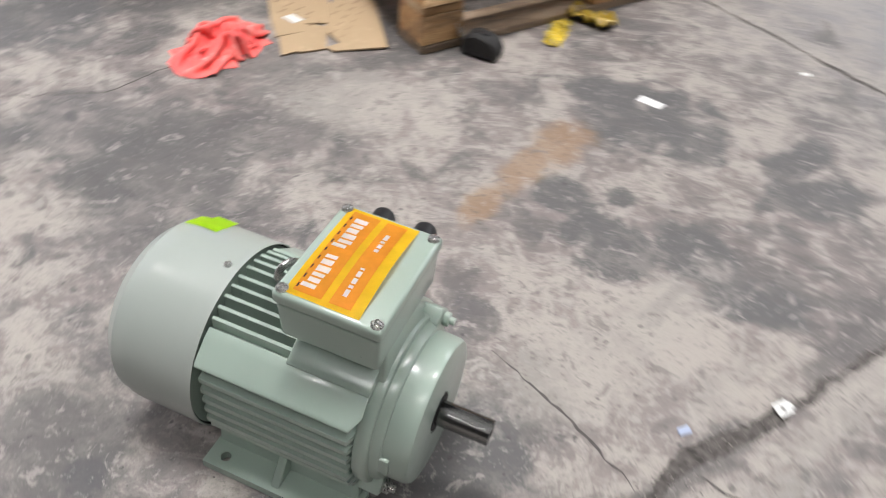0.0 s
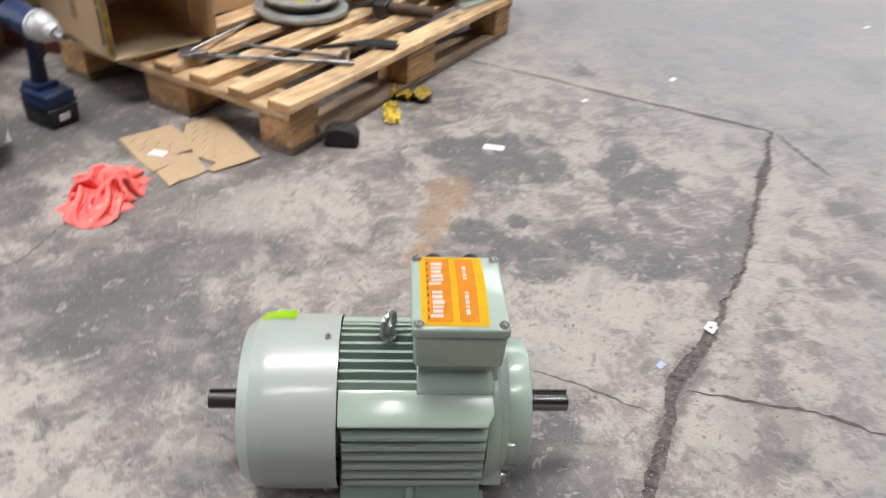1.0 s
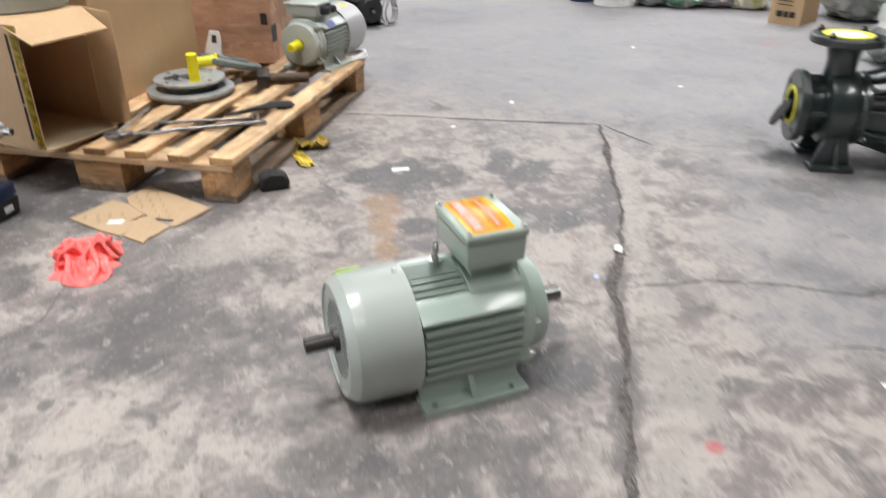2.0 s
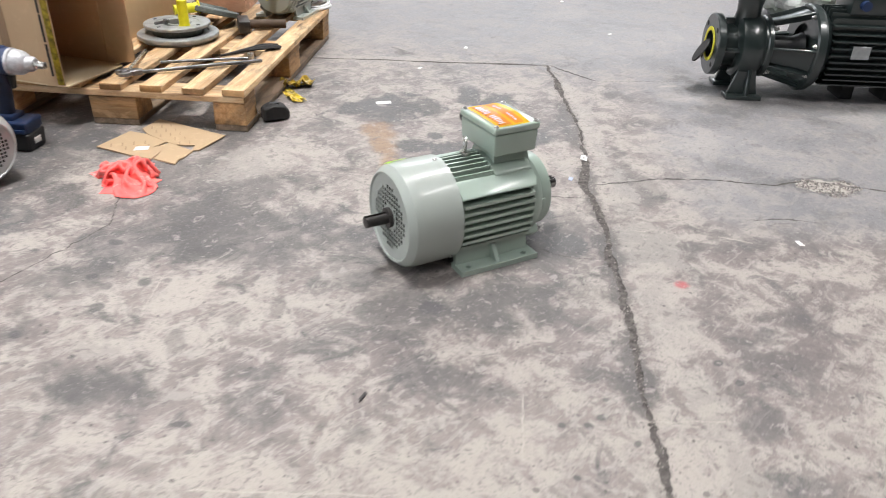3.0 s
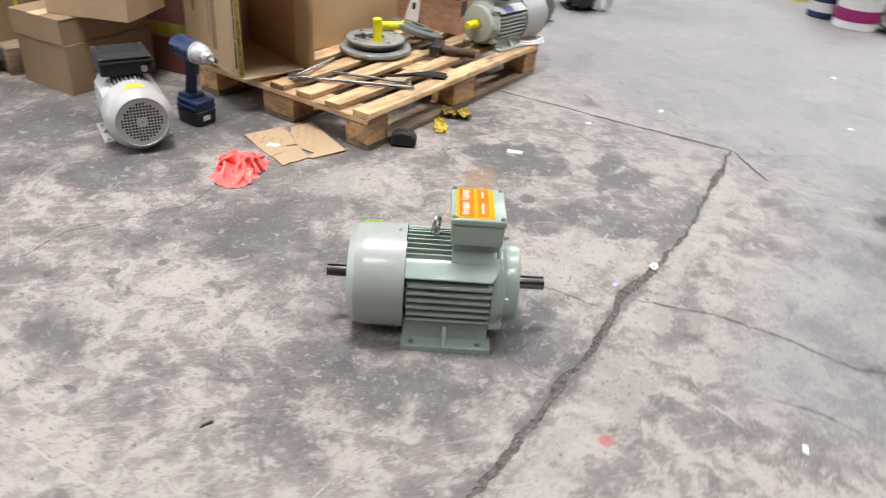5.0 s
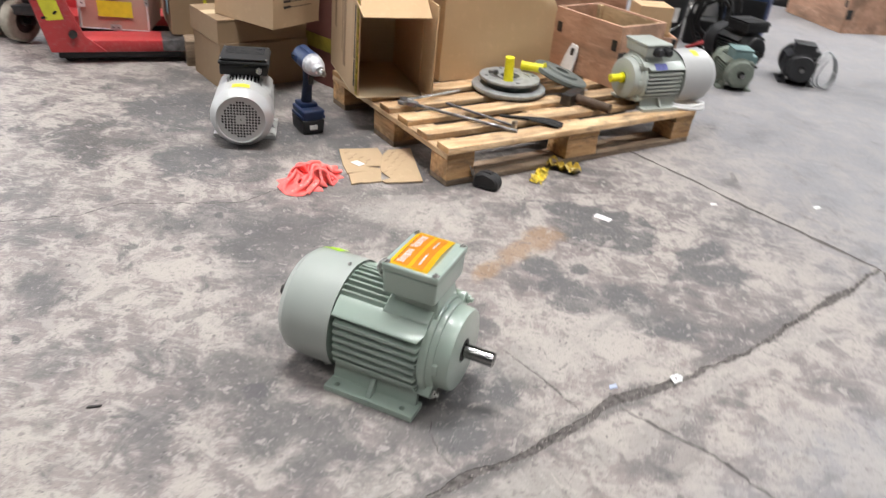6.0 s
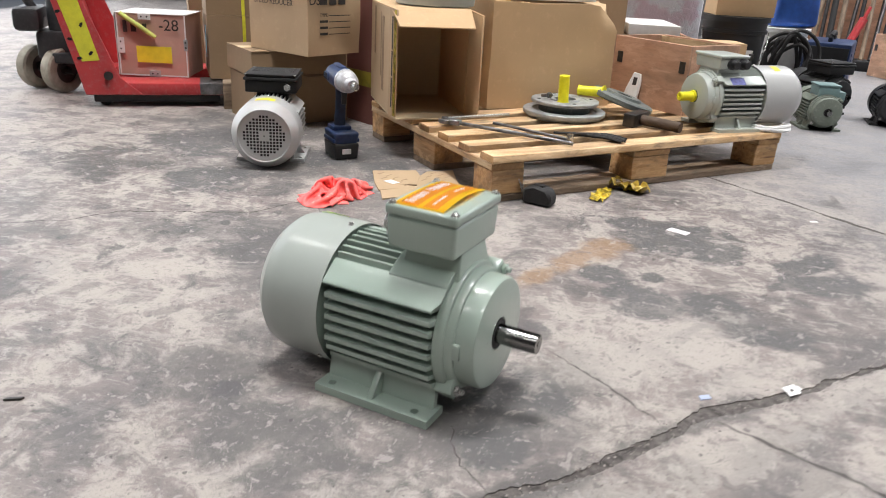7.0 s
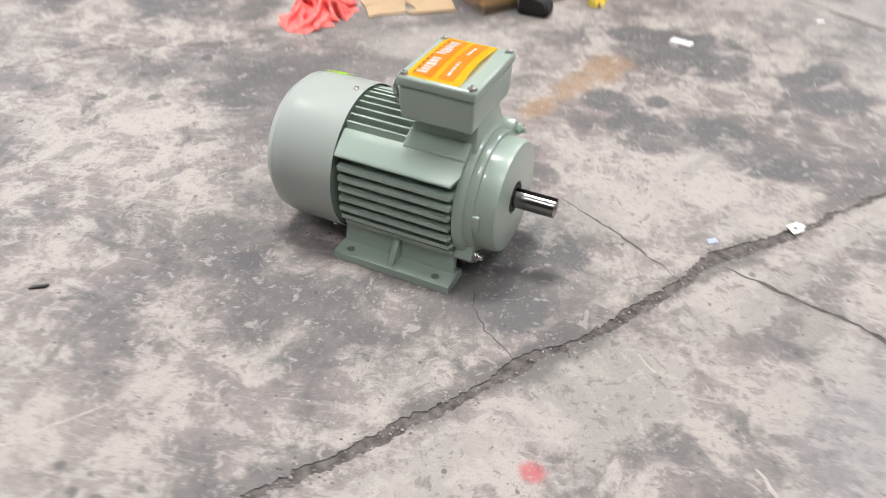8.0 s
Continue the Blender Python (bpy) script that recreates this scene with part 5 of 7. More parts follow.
for k in range(7):
    side = (k - 3) / 3.0
    wavy = [(0.1, side * 0.008 + 0.003, 0.009), (0.135, side * 0.016, 0.011 + 0.003 * (k % 2)), (0.17, side * 0.019 - 0.002, 0.01 + 0.002 * (k % 3)), (0.2 + 0.006 * (k % 3), side * 0.021 - 0.004, 0.006 + 0.002 * (k % 2))]
    part("bristle", tube(smooth_line(wavy, 4), 0.0042, 7), MAT_BLACKMATT, brush)

# coiled white cable end by the pallet motor
wc = thing("cable_coil", pose(0.872, 2.305, Z, 0, 0, 25), "flat white cable coil on the corner of the pallet", "cable")
for k in range(4):
    ring = [((0.07 - 0.004 * k) * math.cos(a) + 0.004 * math.sin(3 * a + k), (0.036 - 0.003 * k) * math.sin(a), 0.006 + 0.009 * (k // 2) + 0.002 * math.sin(2 * a + k)) for a in [2 * math.pi * i / 36 for i in range(36)]]
    part("turn", tube(ring, 0.0058, 8, True), MAT_WHITE, wc)

# packet leaning on the crate
pk = thing("grease_packet", pose(0.425, 2.575, Z, 0, 0, -45), "white printed packet leaning against the crate", "packet")
part("pouch", moved(prism([(-0.034, 0.0), (0.036, 0.0), (0.036, 0.075), (0.03, 0.115), (-0.006, 0.118), (-0.024, 0.06)], -0.006, 0.006, 0.003), pose(0, 0, 0, 78, 0, 0)), MAT_WHITE, pk)
part("printed_bar", moved(box(0.002, 0.02, 0.072, 0.1, 0.0061, 0.0068), pose(0, 0, 0, 78, 0, 0)), MAT_PRINT, pk)


# ---- impact wrench ----
def impact_wrench(m):
    root = thing("impact_wrench", m, "dark blue cordless impact wrench standing on its battery", "power tool")
    bat = part("battery", taper(-0.052, 0.052, -0.04, 0.04, 0.0, 0.05, 0.004, 0.003, 0.006), MAT_BLACK, root, "black battery pack")
    part("battery_top", merged(taper(-0.05, 0.053, -0.041, 0.041, 0.044, 0.084, 0.007, 0.006, 0.008), box(-0.05, 0.012, -0.03, 0.03, 0.076, 0.097, 0.006), box(-0.046, 0.046, -0.0425, 0.0425, 0.052, 0.064, 0.003)), MAT_BLUE, root)
    part("badge", box(0.05, 0.0531, -0.016, 0.012, 0.018, 0.034, 0.0008, 1), MAT_WHITE, bat)
    grip = [(-0.02, 0, 0.08), (-0.014, 0, 0.12), (-0.008, 0, 0.16), (-0.006, 0, 0.205), (-0.004, 0, 0.225)]
    part("grip", moved(tube(smooth_line(grip, 4), [0.023 - 0.004 * math.sin(math.pi * i / 16) for i in range(17)], 14), Matrix.Diagonal((1, 0.82, 1, 1))), MAT_BLUEGRIP, root)
    part("trigger", taper(0.012, 0.03, -0.008, 0.008, 0.165, 0.2, 0.006, 0, 0.003), MAT_BLACK, root)
    part("motor_housing", moved(merged(lathe([(0, -0.075), (0.024, -0.074), (0.03, -0.064), (0.033, -0.05), (0.034, 0.0), (0.036, 0.02), (0.034, 0.03), (0, 0.03)], 28, "X"), box(-0.06, -0.02, -0.0355, 0.0355, -0.012, 0.012, 0.004), box(-0.05, 0.02, -0.01, 0.01, 0.028, 0.038, 0.004)), pose(0, 0, 0.24, 0, 4, 0)), MAT_BLUE, root)
    # near-black bars on the housing: slot shade put into colour
    part("vent", moved(merged(*[box(-0.06 + 0.008 * k, -0.056 + 0.008 * k, -0.0362, 0.0362, -0.009, 0.009) for k in range(4)]), pose(0, 0, 0.24, 0, 4, 0)), MAT_DARKHOLE, root)
    part("gear_case", moved(lathe([(0, 0.03), (0.035, 0.03), (0.035, 0.038), (0.0325, 0.04), (0.0325, 0.052), (0.03, 0.064), (0.025, 0.072), (0.021, 0.076), (0.019, 0.09), (0.0155, 0.096), (0, 0.096)], 32, "X"), pose(0, 0, 0.24, 0, 4, 0)), MAT_GREY2, root, "silver-grey gear case")
    part("anvil", moved(lathe([(0, 0.095), (0.0115, 0.095), (0.0115, 0.103), (0.0095, 0.105), (0.0095, 0.122), (0.006, 0.123), (0.0055, 0.115), (0, 0.115)], 20, "X"), pose(0, 0, 0.24, 0, 4, 0)), MAT_STEEL, root, "bright steel anvil")
    return root


MAT_GREY2 = plain("silver_cast_case", (0.62, 0.62, 0.64), 0.45, 0.3, 0.5, 55, 0.3)
MAT_BLUEGRIP = plain("dark_blue_rubber", (0.012, 0.022, 0.055), 0.6, 0, 0.4, 60, 0.3)
impact_wrench(pose(-0.463, 1.924, 0, 0, 0, -52))

# ---- red rag ----
def crumpled_cloth(n, side, reach, seed, steps):
    """A square cloth drawn together on the floor until it lies inside the outline reach(angle): stretch and bend links, weight, and a floor."""
    rng = np.random.default_rng(seed)
    k = np.linspace(-1, 1, n)
    u, v = np.meshgrid(k, k, indexing="ij")
    q, ang = np.maximum(abs(u), abs(v)), np.arctan2(v, u)
    flat = np.stack([u, v], -1).reshape(-1, 2) * side / 2
    goal = np.stack([reach(ang) * q * np.cos(ang), reach(ang) * q * np.sin(ang)], -1).reshape(-1, 2)
    z = np.zeros((n, n))
    for _ in range(14):
        a, f, ph = rng.uniform(0, math.pi), rng.uniform(1.8, 5.0) * math.pi, rng.uniform(0, 6.28)
        z += 0.005 * np.sin(f * (u * math.cos(a) + v * math.sin(a)) / 2 + ph)
    x = np.c_[flat, (z - z.min() + 0.002).ravel()]
    i, j = np.meshgrid(np.arange(n), np.arange(n), indexing="ij")
    links = []
    for di, dj, stiff in ((1, 0, 1.0), (0, 1, 1.0), (1, 1, 0.5), (1, -1, 0.5), (2, 0, 0.4), (0, 2, 0.4)):
        far = max(di, abs(dj))
        key = (i if di else j) % (2 * far)
        for turn in range(2 * far):
            ok = (i + di < n) & (j + dj < n) & (j + dj >= 0) & (key == turn)
            links.append(((i * n + j)[ok], ((i + di) * n + j + dj)[ok], stiff, side / (n - 1) * math.hypot(di, dj)))
    rim = (q.reshape(-1) > 0.999)[:, None]
    corner = np.clip((np.minimum(abs(u), abs(v)).reshape(-1) - 0.55) / 0.45, 0, 1)
    old = x.copy()
    for step in range(steps):
        t = min(1.0, step / (steps * 0.7))
        t = t * t * (3 - 2 * t)
        x, old = x + (x - old) * 0.93, x
        # the rim and the corners hang heavier, so that they lie down last
        x[:, 2] -= (0.000035 + 0.0002 * rim[:, 0] + 0.0006 * corner) * (1 + (t >= 1.0))
        x[:, :2] += 0.02 * (flat * (1 - t) + goal * t - x[:, :2]) * (1 + 2 * rim)
        for _ in range(3):
            for a, b, stiff, length in links:
                d = x[b] - x[a]
                size = np.linalg.norm(d, axis=1) + 1e-9
                c = (0.5 * stiff * (size - length) / size)[:, None] * d
                x[a] += c
                x[b] -= c
            x[:, 2] = np.maximum(x[:, 2], 0.002)
    return x


def rag(m):
    n = 46

    def reach(a):
        return ((abs(np.cos(a)) / 0.058) ** 3 + (abs(np.sin(a)) / 0.122) ** 3) ** (-1 / 3) * (1 + 0.09 * np.sin(3 * a + 0.6) + 0.06 * np.sin(5 * a + 2.0))

    x = crumpled_cloth(n, 0.29, reach, 8, 520)
    bm = bmesh.new()
    vs = [bm.verts.new(p) for p in x]
    for i in range(n - 1):
        for j in range(n - 1):
            bm.faces.new((vs[i * n + j], vs[(i + 1) * n + j], vs[(i + 1) * n + j + 1], vs[i * n + j + 1]))
    bmesh.ops.subdivide_edges(bm, edges=bm.edges[:], cuts=1, use_grid_fill=True, smooth=1.0)
    bmesh.ops.solidify(bm, geom=bm.faces[:], thickness=0.0012)
    nm = Nodes("red_cotton_cloth")
    weave = nm.noise(900, 2, 0.5)
    tone = nm.noise(26, 4, 0.6)
    c = nm.mix(nm.ramp(tone, (0.35, 0.0), (0.7, 1.0)), (0.93, 0.13, 0.125), (0.95, 0.21, 0.185))
    worn = nm.noise(17, 5, 0.65, None, 0.8)
    c = nm.mix(nm.ramp(worn, (0.56, 0.0), (0.68, 0.75)), c, (0.96, 0.5, 0.46))
    mat = nm.done(c, 0.8, 0.0, nm.bump(weave, 0.3, 0.0006))
    root = thing("rag", m, "crumpled coral-red cloth rag lying on the floor", "rag")
    part("cloth", bm, mat, root, sharp=180)
    return root


rag(pose(-0.35, 1.535, 0, 0, 0, -16))

# ---- torn cardboard on the floor ----
tc = thing("cardboard_sheet", pose(-0.19, 1.69, 0), "torn flat piece of brown cardboard on the floor", "cardboard")
part("sheet", prism([(-0.132, 0.09), (-0.094, -0.024), (-0.065, -0.088), (-0.022, -0.06), (-0.06, -0.09), (-0.036, -0.16), (-0.012, -0.138), (0.0, -0.138), (0.045, -0.112), (0.037, -0.072), (0.03, -0.02), (-0.02, -0.018), (0.024, -0.004), (0.02, 0.07), (-0.012, 0.138)], 0.001, 0.0052, 0.0008), MAT_PALECARD, tc)
part("torn_flap", moved(prism([(0.012, 0.078), (0.022, 0.128), (0.094, 0.162), (0.168, -0.078), (0.06, -0.118), (0.044, -0.106), (0.068, -0.082), (0.03, -0.04), (0.022, -0.004)], 0, 0.0042, 0.0008), pose(0.0, 0.0, 0.0012, 0.8, -1.2, 0)), MAT_PALECARD, tc)
part("paper_scrap", moved(prism([(-0.02, -0.012), (0.018, -0.014), (0.02, 0.012), (-0.016, 0.014)], 0, 0.0008), pose(-0.05, -0.006, 0.0056, 0, 0, -30)), MAT_WHITE, tc)
for k in range(5):
    for j in range(6):
        px, py = 0.045 + 0.024 * k - 0.006 * j, 0.115 - 0.036 * j - 0.012 * k
        if px > 0.03 and py - 0.4 * px < 0.1 and py > -0.085 + 0.2 * (0.15 - px) and px < 0.125 - 0.3 * py:
            part("printed_bar", moved(box(-0.012, 0.012, -0.0014, 0.0014, 0, 0.0004), pose(px, py, 0.0056 - 0.0003 * k + px * 0.021 + py * 0.014, 0.8, -1.2, 62)), MAT_SCUFF, tc)
for k in range(4):
    for j in range(2):
        part("printed_bar", moved(box(-0.012, 0.012, -0.0014, 0.0014, 0, 0.0004), pose(-0.1 + 0.026 * k + 0.02 * j, 0.07 - 0.014 * k - 0.045 * j, 0.0053, 0, 0, 62)), MAT_SCUFF, tc)

# ---- tape measure and crumpled wrapper ----
tm = thing("tape_measure", pose(0.172, 1.642, 0, 0, 0, -20) @ Matrix.Diagonal((1.12, 1.12, 0.85, 1)), "black tape measure with a short blade, beside the pallet block", "tape measure")
body = prism([(-0.036, 0.0), (0.036, 0.0), (0.038, 0.03), (0.026, 0.052), (-0.01, 0.06), (-0.034, 0.046)], -0.021, 0.021, 0.006)
part("case", moved(body, pose(0, 0, 0.002, 90, 0, 0)), MAT_BLACKMATT, tm)
part("button", box(-0.012, 0.012, -0.008, 0.008, 0.056, 0.063, 0.002), MAT_BLACK, tm)
part("blade", moved(box(-0.0006, 0.0006, -0.009, 0.009, 0.0, 0.085, 0.0003, 1), pose(-0.044, 0.004, 0.03, 0, -14, 0)), MAT_STEEL, tm)

yw = thing("wrapper", pose(0.335, 1.765, 0), "crumpled yellow and brown plastic wrapper on the floor", "wrapper")


def foil(x, y, rz, lx, ly, height, seed, mat):
    """A creased piece of film: straight facets that meet in folds."""
    bm = bmesh.new()
    ni, nj = 10, 5
    g = []
    for i in range(ni + 1):
        row = []
        for j in range(nj + 1):
            q = Vector((i * 0.33, j * 0.42, seed))
            edge = 1.0 + 0.22 * noise.noise(q * 2.0)
            row.append(bm.verts.new((lx * (i / ni - 0.5) * edge, ly * (j / nj - 0.5) * edge + 0.15 * ly * noise.noise(q + Vector((5, 0, 0))), 0.0025 + height * abs(noise.noise(q * 1.3)) * 1.6)))
        g.append(row)
    for i in range(ni):
        for j in range(nj):
            bm.faces.new((g[i][j], g[i + 1][j], g[i + 1][j + 1], g[i][j + 1]))
    bmesh.ops.triangulate(bm, faces=bm.faces[:])
    bmesh.ops.solidify(bm, geom=bm.faces[:], thickness=0.0008)
    part("foil", bm, mat, yw, sharp=18).matrix_basis = pose(x, y, 0, 0, 0, rz)


foil(0.002, 0.012, 78, 0.125, 0.04, 0.012, 2.3, MAT_WRAP)
foil(0.08, 0.092, -22, 0.11, 0.055, 0.034, 7.1, MAT_WRAPOLD)
foil(0.098, 0.088, -12, 0.06, 0.03, 0.012, 4.6, MAT_WRAP)


# ---- scraps on the floor ----
def scrap(name, poly, h, m, mat, label, category, group="scraps on the floor"):
    solid(name, prism(poly, 0.0004, h), mat, m, label, category, group)


scrap("paper_label", [(-0.026, -0.012), (0.024, -0.013), (0.026, 0.011), (-0.024, 0.013)], 0.0012, pose(0.523, 1.536, 0, 0, 0, -28), MAT_WHITE, "small white paper label on the floor", "paper")
_w = thing("paper_washer", pose(0.618, 0.812, 0.0045, 14, -8, 30) @ Matrix.Scale(0.62, 4), "torn white round paper scrap with a hole", "paper", "scraps on the floor")
part("ring", holed_tile(-0.017, 0.017, -0.015, 0.015, 0, 0.0012, 0, 0, 0.005, 16), MAT_WHITE, _w)
part("tab", prism([(0.01, -0.012), (0.026, -0.006), (0.022, 0.006), (0.01, 0.01)], 0.0013, 0.0024), MAT_WHITE, _w)
for x, y, s, rz in ((0.888, 1.735, 0.012, 20), (1.235, 1.816, 0.016, 40), (0.579, 0.195, 0.012, 60), (1.9, 1.55, 0.012, 0), (2.3, 2.1, 0.015, 30)):
    scrap("paper_scrap", [(-s, -s * 0.4), (s * 0.8, -s * 0.5), (s, s * 0.3), (-s * 0.7, s * 0.5)], 0.0015, pose(x, y, 0, 0, 0, rz), MAT_WHITE, "tiny white paper scrap on the floor", "paper")
scrap("plastic_chip", [(-0.01, -0.004), (0.008, -0.006), (0.01, 0.005), (-0.006, 0.006)], 0.002, pose(0.482, 0.76, 0, 0, 0, 30), plain("pale_blue_plastic", (0.38, 0.44, 0.6), 0.5), "small pale blue plastic chip on the floor", "plastic chip")
solid("wood_chip", merged(prism([(-0.013, -0.002), (0.01, -0.0035), (0.014, 0.001), (-0.008, 0.003)], 0.0004, 0.004, 0.0006)), MAT_DARKSTEEL, pose(-0.473, 0.495, 0, 0, 0, 25), "small dark chip lying on the floor", "chip", "scraps on the floor")
solid("metal_shaving", tube(smooth_line([(0, 0, 0.002), (0.015, 0.004, 0.004), (0.026, -0.003, 0.002), (0.036, -0.002, 0.002)], 5), 0.0006, 6), MAT_SCRATCH, pose(-0.957, 0.605, 0, 0, 0, -60), "thin pale metal shaving on the floor", "metal shaving", "scraps on the floor")

# loose grit and crumbs, thickest along the broken joint
_rg = random.Random(12)
gv, gf = [], []


def crumb(x, y, s):
    k = len(gv)
    z = 0.0002
    for dx, dy, dz in ((-1, -0.7, 0), (1, -0.8, 0), (0.7, 0.9, 0), (-0.8, 0.8, 0), (0.1, 0.0, 1.0)):
        gv.append((x + s * (dx + _rg.uniform(-0.3, 0.3)), y + s * (dy + _rg.uniform(-0.3, 0.3)), z + s * dz * _rg.uniform(0.6, 1.2)))
    gf.extend(((k, k + 1, k + 4), (k + 1, k + 2, k + 4), (k + 2, k + 3, k + 4), (k + 3, k, k + 4)))


for a, b in zip(LONG[1:], LONG[2:]):
    for _ in range(int(math.dist(a, b) * 420)):
        t = _rg.random()
        crumb(a[0] + (b[0] - a[0]) * t + _rg.gauss(0, 0.012), a[1] + (b[1] - a[1]) * t + _rg.gauss(0, 0.012), _rg.uniform(0.0006, 0.002))
for _ in range(1500):
    crumb(_rg.uniform(-1.3, 1.6), _rg.uniform(-0.1, 2.0), _rg.uniform(0.0005, 0.0016))
# coarse aggregate in the spalled place beside the joint
for _ in range(420):
    a, q = _rg.uniform(0, 2 * math.pi), math.sqrt(_rg.random())
    dx, dy = 0.085 * q * math.cos(a), 0.045 * q * math.sin(a) * (1 + 0.5 * math.sin(3 * a))
    crumb(0.95 + 0.64 * dx + 0.77 * dy, 0.26 - 0.77 * dx + 0.64 * dy, _rg.uniform(0.0015, 0.0042))
me = bpy.data.meshes.new("grit")
me.from_pydata(gv, [], gf)
_n = Nodes("grit_crumbs")
_geo = _n.t.nodes.new("ShaderNodeNewGeometry")
me.materials.append(_n.done(_n.ramp(_geo.outputs["Random Per Island"], (0.0, (0.12, 0.11, 0.105)), (0.45, (0.2, 0.18, 0.17)), (1.0, (0.4, 0.36, 0.335))), 0.9))
tagged(new("grit", me), "loose grit and concrete crumbs on the floor", "grit", kind="stuff")

# scratches in the concrete skin
for a, b, w in (((-0.28, 0.318), (-0.395, 0.225), 0.004), ((-0.77, 0.518), (-0.57, 0.308), 0.0035), ((0.47, 0.34), (0.5, 0.27), 0.006), ((-0.62, 0.95), (-0.52, 1.05), 0.003), ((0.35, 0.5), (0.37, 0.47), 0.004), ((0.62, 1.3), (0.64, 1.22), 0.004), ((-0.2, 0.15), (-0.1, 0.05), 0.003)):
    line = jagged([a, b], 0.012, 0.0012, int(w * 1e4))
    bm = bmesh.new()
    d = (Vector(b) - Vector(a)).normalized()
    side = Vector((-d.y, d.x))
    p = [bm.verts.new((*(q + side * w * _rg.uniform(0.1, 0.5)), 0.0005)) for q in line]
    r = [bm.verts.new((*(q - side * w * _rg.uniform(0.1, 0.5)), 0.0005)) for q in line]
    for i in range(len(line) - 1):
        bm.faces.new((r[i], r[i + 1], p[i + 1], p[i]))
    part("scratch", bm, MAT_SCRATCH, floor)


# ---- centrifugal pump ----
def pump(m):
    root = thing("centrifugal_pump", m, "glossy dark green centrifugal pump with its ribbed motor, on the floor", "pump")
    H = 0.162
    up = Matrix.Translation((0, 0, H))
    suc = part("suction_flange", moved(lathe([(0.045, -0.118), (0.1, -0.118), (0.103, -0.115), (0.103, -0.094), (0.1, -0.091), (0.076, -0.089), (0.071, -0.08), (0.071, -0.03), (0.045, -0.03), (0.045, -0.118)], 44, "X"), up), MAT_PUMP, root)
    part("gasket", moved(lathe([(0.046, -0.119), (0.058, -0.119), (0.058, -0.1215), (0.046, -0.1215), (0.046, -0.119)], 36, "X"), up), MAT_LIMEYELLOW, suc, "yellow ring on the suction port")
    # near-black disc inside the port, painted as its inner shade
    part("port_cover", moved(lathe([(0.0, -0.1), (0.0445, -0.1), (0.0445, -0.098), (0, -0.098)], 24, "X"), up), MAT_DARKHOLE, suc)
    part("loose_cover", moved(lathe([(0, -0.003), (0.044, -0.003), (0.046, 0.0), (0.044, 0.003), (0, 0.003)], 28, "X"), up @ pose(-0.14, 0.01, -0.026, 0, 30, -8)), MAT_BLACKMATT, suc)
    # bolt holes drawn as black discs, their shade in the colour
    for k in range(4):
        a = math.pi / 4 + k * math.pi / 2
        part("bolt_hole", moved(lathe([(0, -0.1192), (0.009, -0.1192), (0.009, -0.1186), (0, -0.1186)], 12, "X"), up @ Matrix.Translation((0, 0.082 * math.cos(a), 0.082 * math.sin(a)))), MAT_DARKHOLE, suc)
    vol = lathe([(0.07, -0.044), (0.09, -0.042), (0.104, -0.034), (0.109, -0.02), (0.109, 0.022), (0.104, 0.036), (0.098, 0.042), (0.098, 0.05), (0.0, 0.05)], 44, "X")
    part("volute", moved(merged(vol, *[moved(box(-0.086, -0.03, -0.006, 0.006, 0.06, 0.092, 0.003), Matrix.Rotation(radians(a), 4, "X")) for a in (0, 90, 180, 270)]), up), MAT_PUMP, root)
    neck = lathe([(0.046, 0.03), (0.044, 0.09), (0.04, 0.115), (0.041, 0.14), (0.049, 0.172), (0.058, 0.181), (0.094, 0.183), (0.097, 0.185), (0.097, 0.202), (0.094, 0.205), (0.042, 0.206)], 40)
    up = Matrix.Translation((-0.008, 0, H))
    dis = part("discharge", moved(neck, up), MAT_PUMP, root)
    part("gasket", moved(lathe([(0.05, 0.205), (0.068, 0.205), (0.068, 0.208), (0.05, 0.208), (0.05, 0.205)], 36), up), MAT_LIMEYELLOW, dis, "yellow ring on the discharge port")
    part("port_cover", moved(lathe([(0.0, 0.2065), (0.049, 0.2065), (0.049, 0.205), (0, 0.205)], 28), up), MAT_WHITE, dis)
    for k in range(4):
        a = math.pi / 4 + k * math.pi / 2
        part("bolt", moved(hex_bolt(0.01, 0.008), up @ Matrix.Translation((0.081 * math.cos(a), 0.081 * math.sin(a), 0.205))), MAT_DARKSTEEL, dis)
    up = Matrix.Translation((0, 0, H))
    flat = Matrix(((1, 0, 0, 0), (0, 0, 1, 0), (0, 1, 0, 0), (0, 0, 0, 1)))
    for side in (-1, 1):
        web = moved(prism([(-0.052, 0.012), (0.052, 0.012), (0.04, 0.06), (0.032, 0.11), (-0.026, 0.11), (-0.038, 0.06)], -0.006, 0.006, 0.002), flat)
        web = moved(web, Matrix.Translation((0, side * 0.078, 0)))
        post = along_x(prism([(side * 0.105, 0.012), (side * 0.06, 0.012), (side * 0.06, 0.11), (side * 0.088, 0.11)], 0.004, 0.018, 0.003))
        part("foot", merged(box(-0.06, 0.06, side * 0.082 - 0.034, side * 0.082 + 0.034, 0.0, 0.014, 0.003), web, post), MAT_PUMP, root)
    # open lantern between pump and motor: a cast cone with windows
    cone = bmesh.new()
    steps = 60
    rings = [[cone.verts.new((x, r * math.cos(2 * math.pi * i / steps), r * math.sin(2 * math.pi * i / steps))) for i in range(steps)] for x, r in ((0.055, 0.088), (0.1, 0.098), (0.15, 0.112), (0.2, 0.13))]
    for a, b in zip(rings, rings[1:]):
        for i in range(steps):
            deg = (i + 0.5) * 360 / steps
            if any(lo < deg < hi for lo, hi in ((8, 68), (112, 172), (206, 240), (300, 334))):
                continue
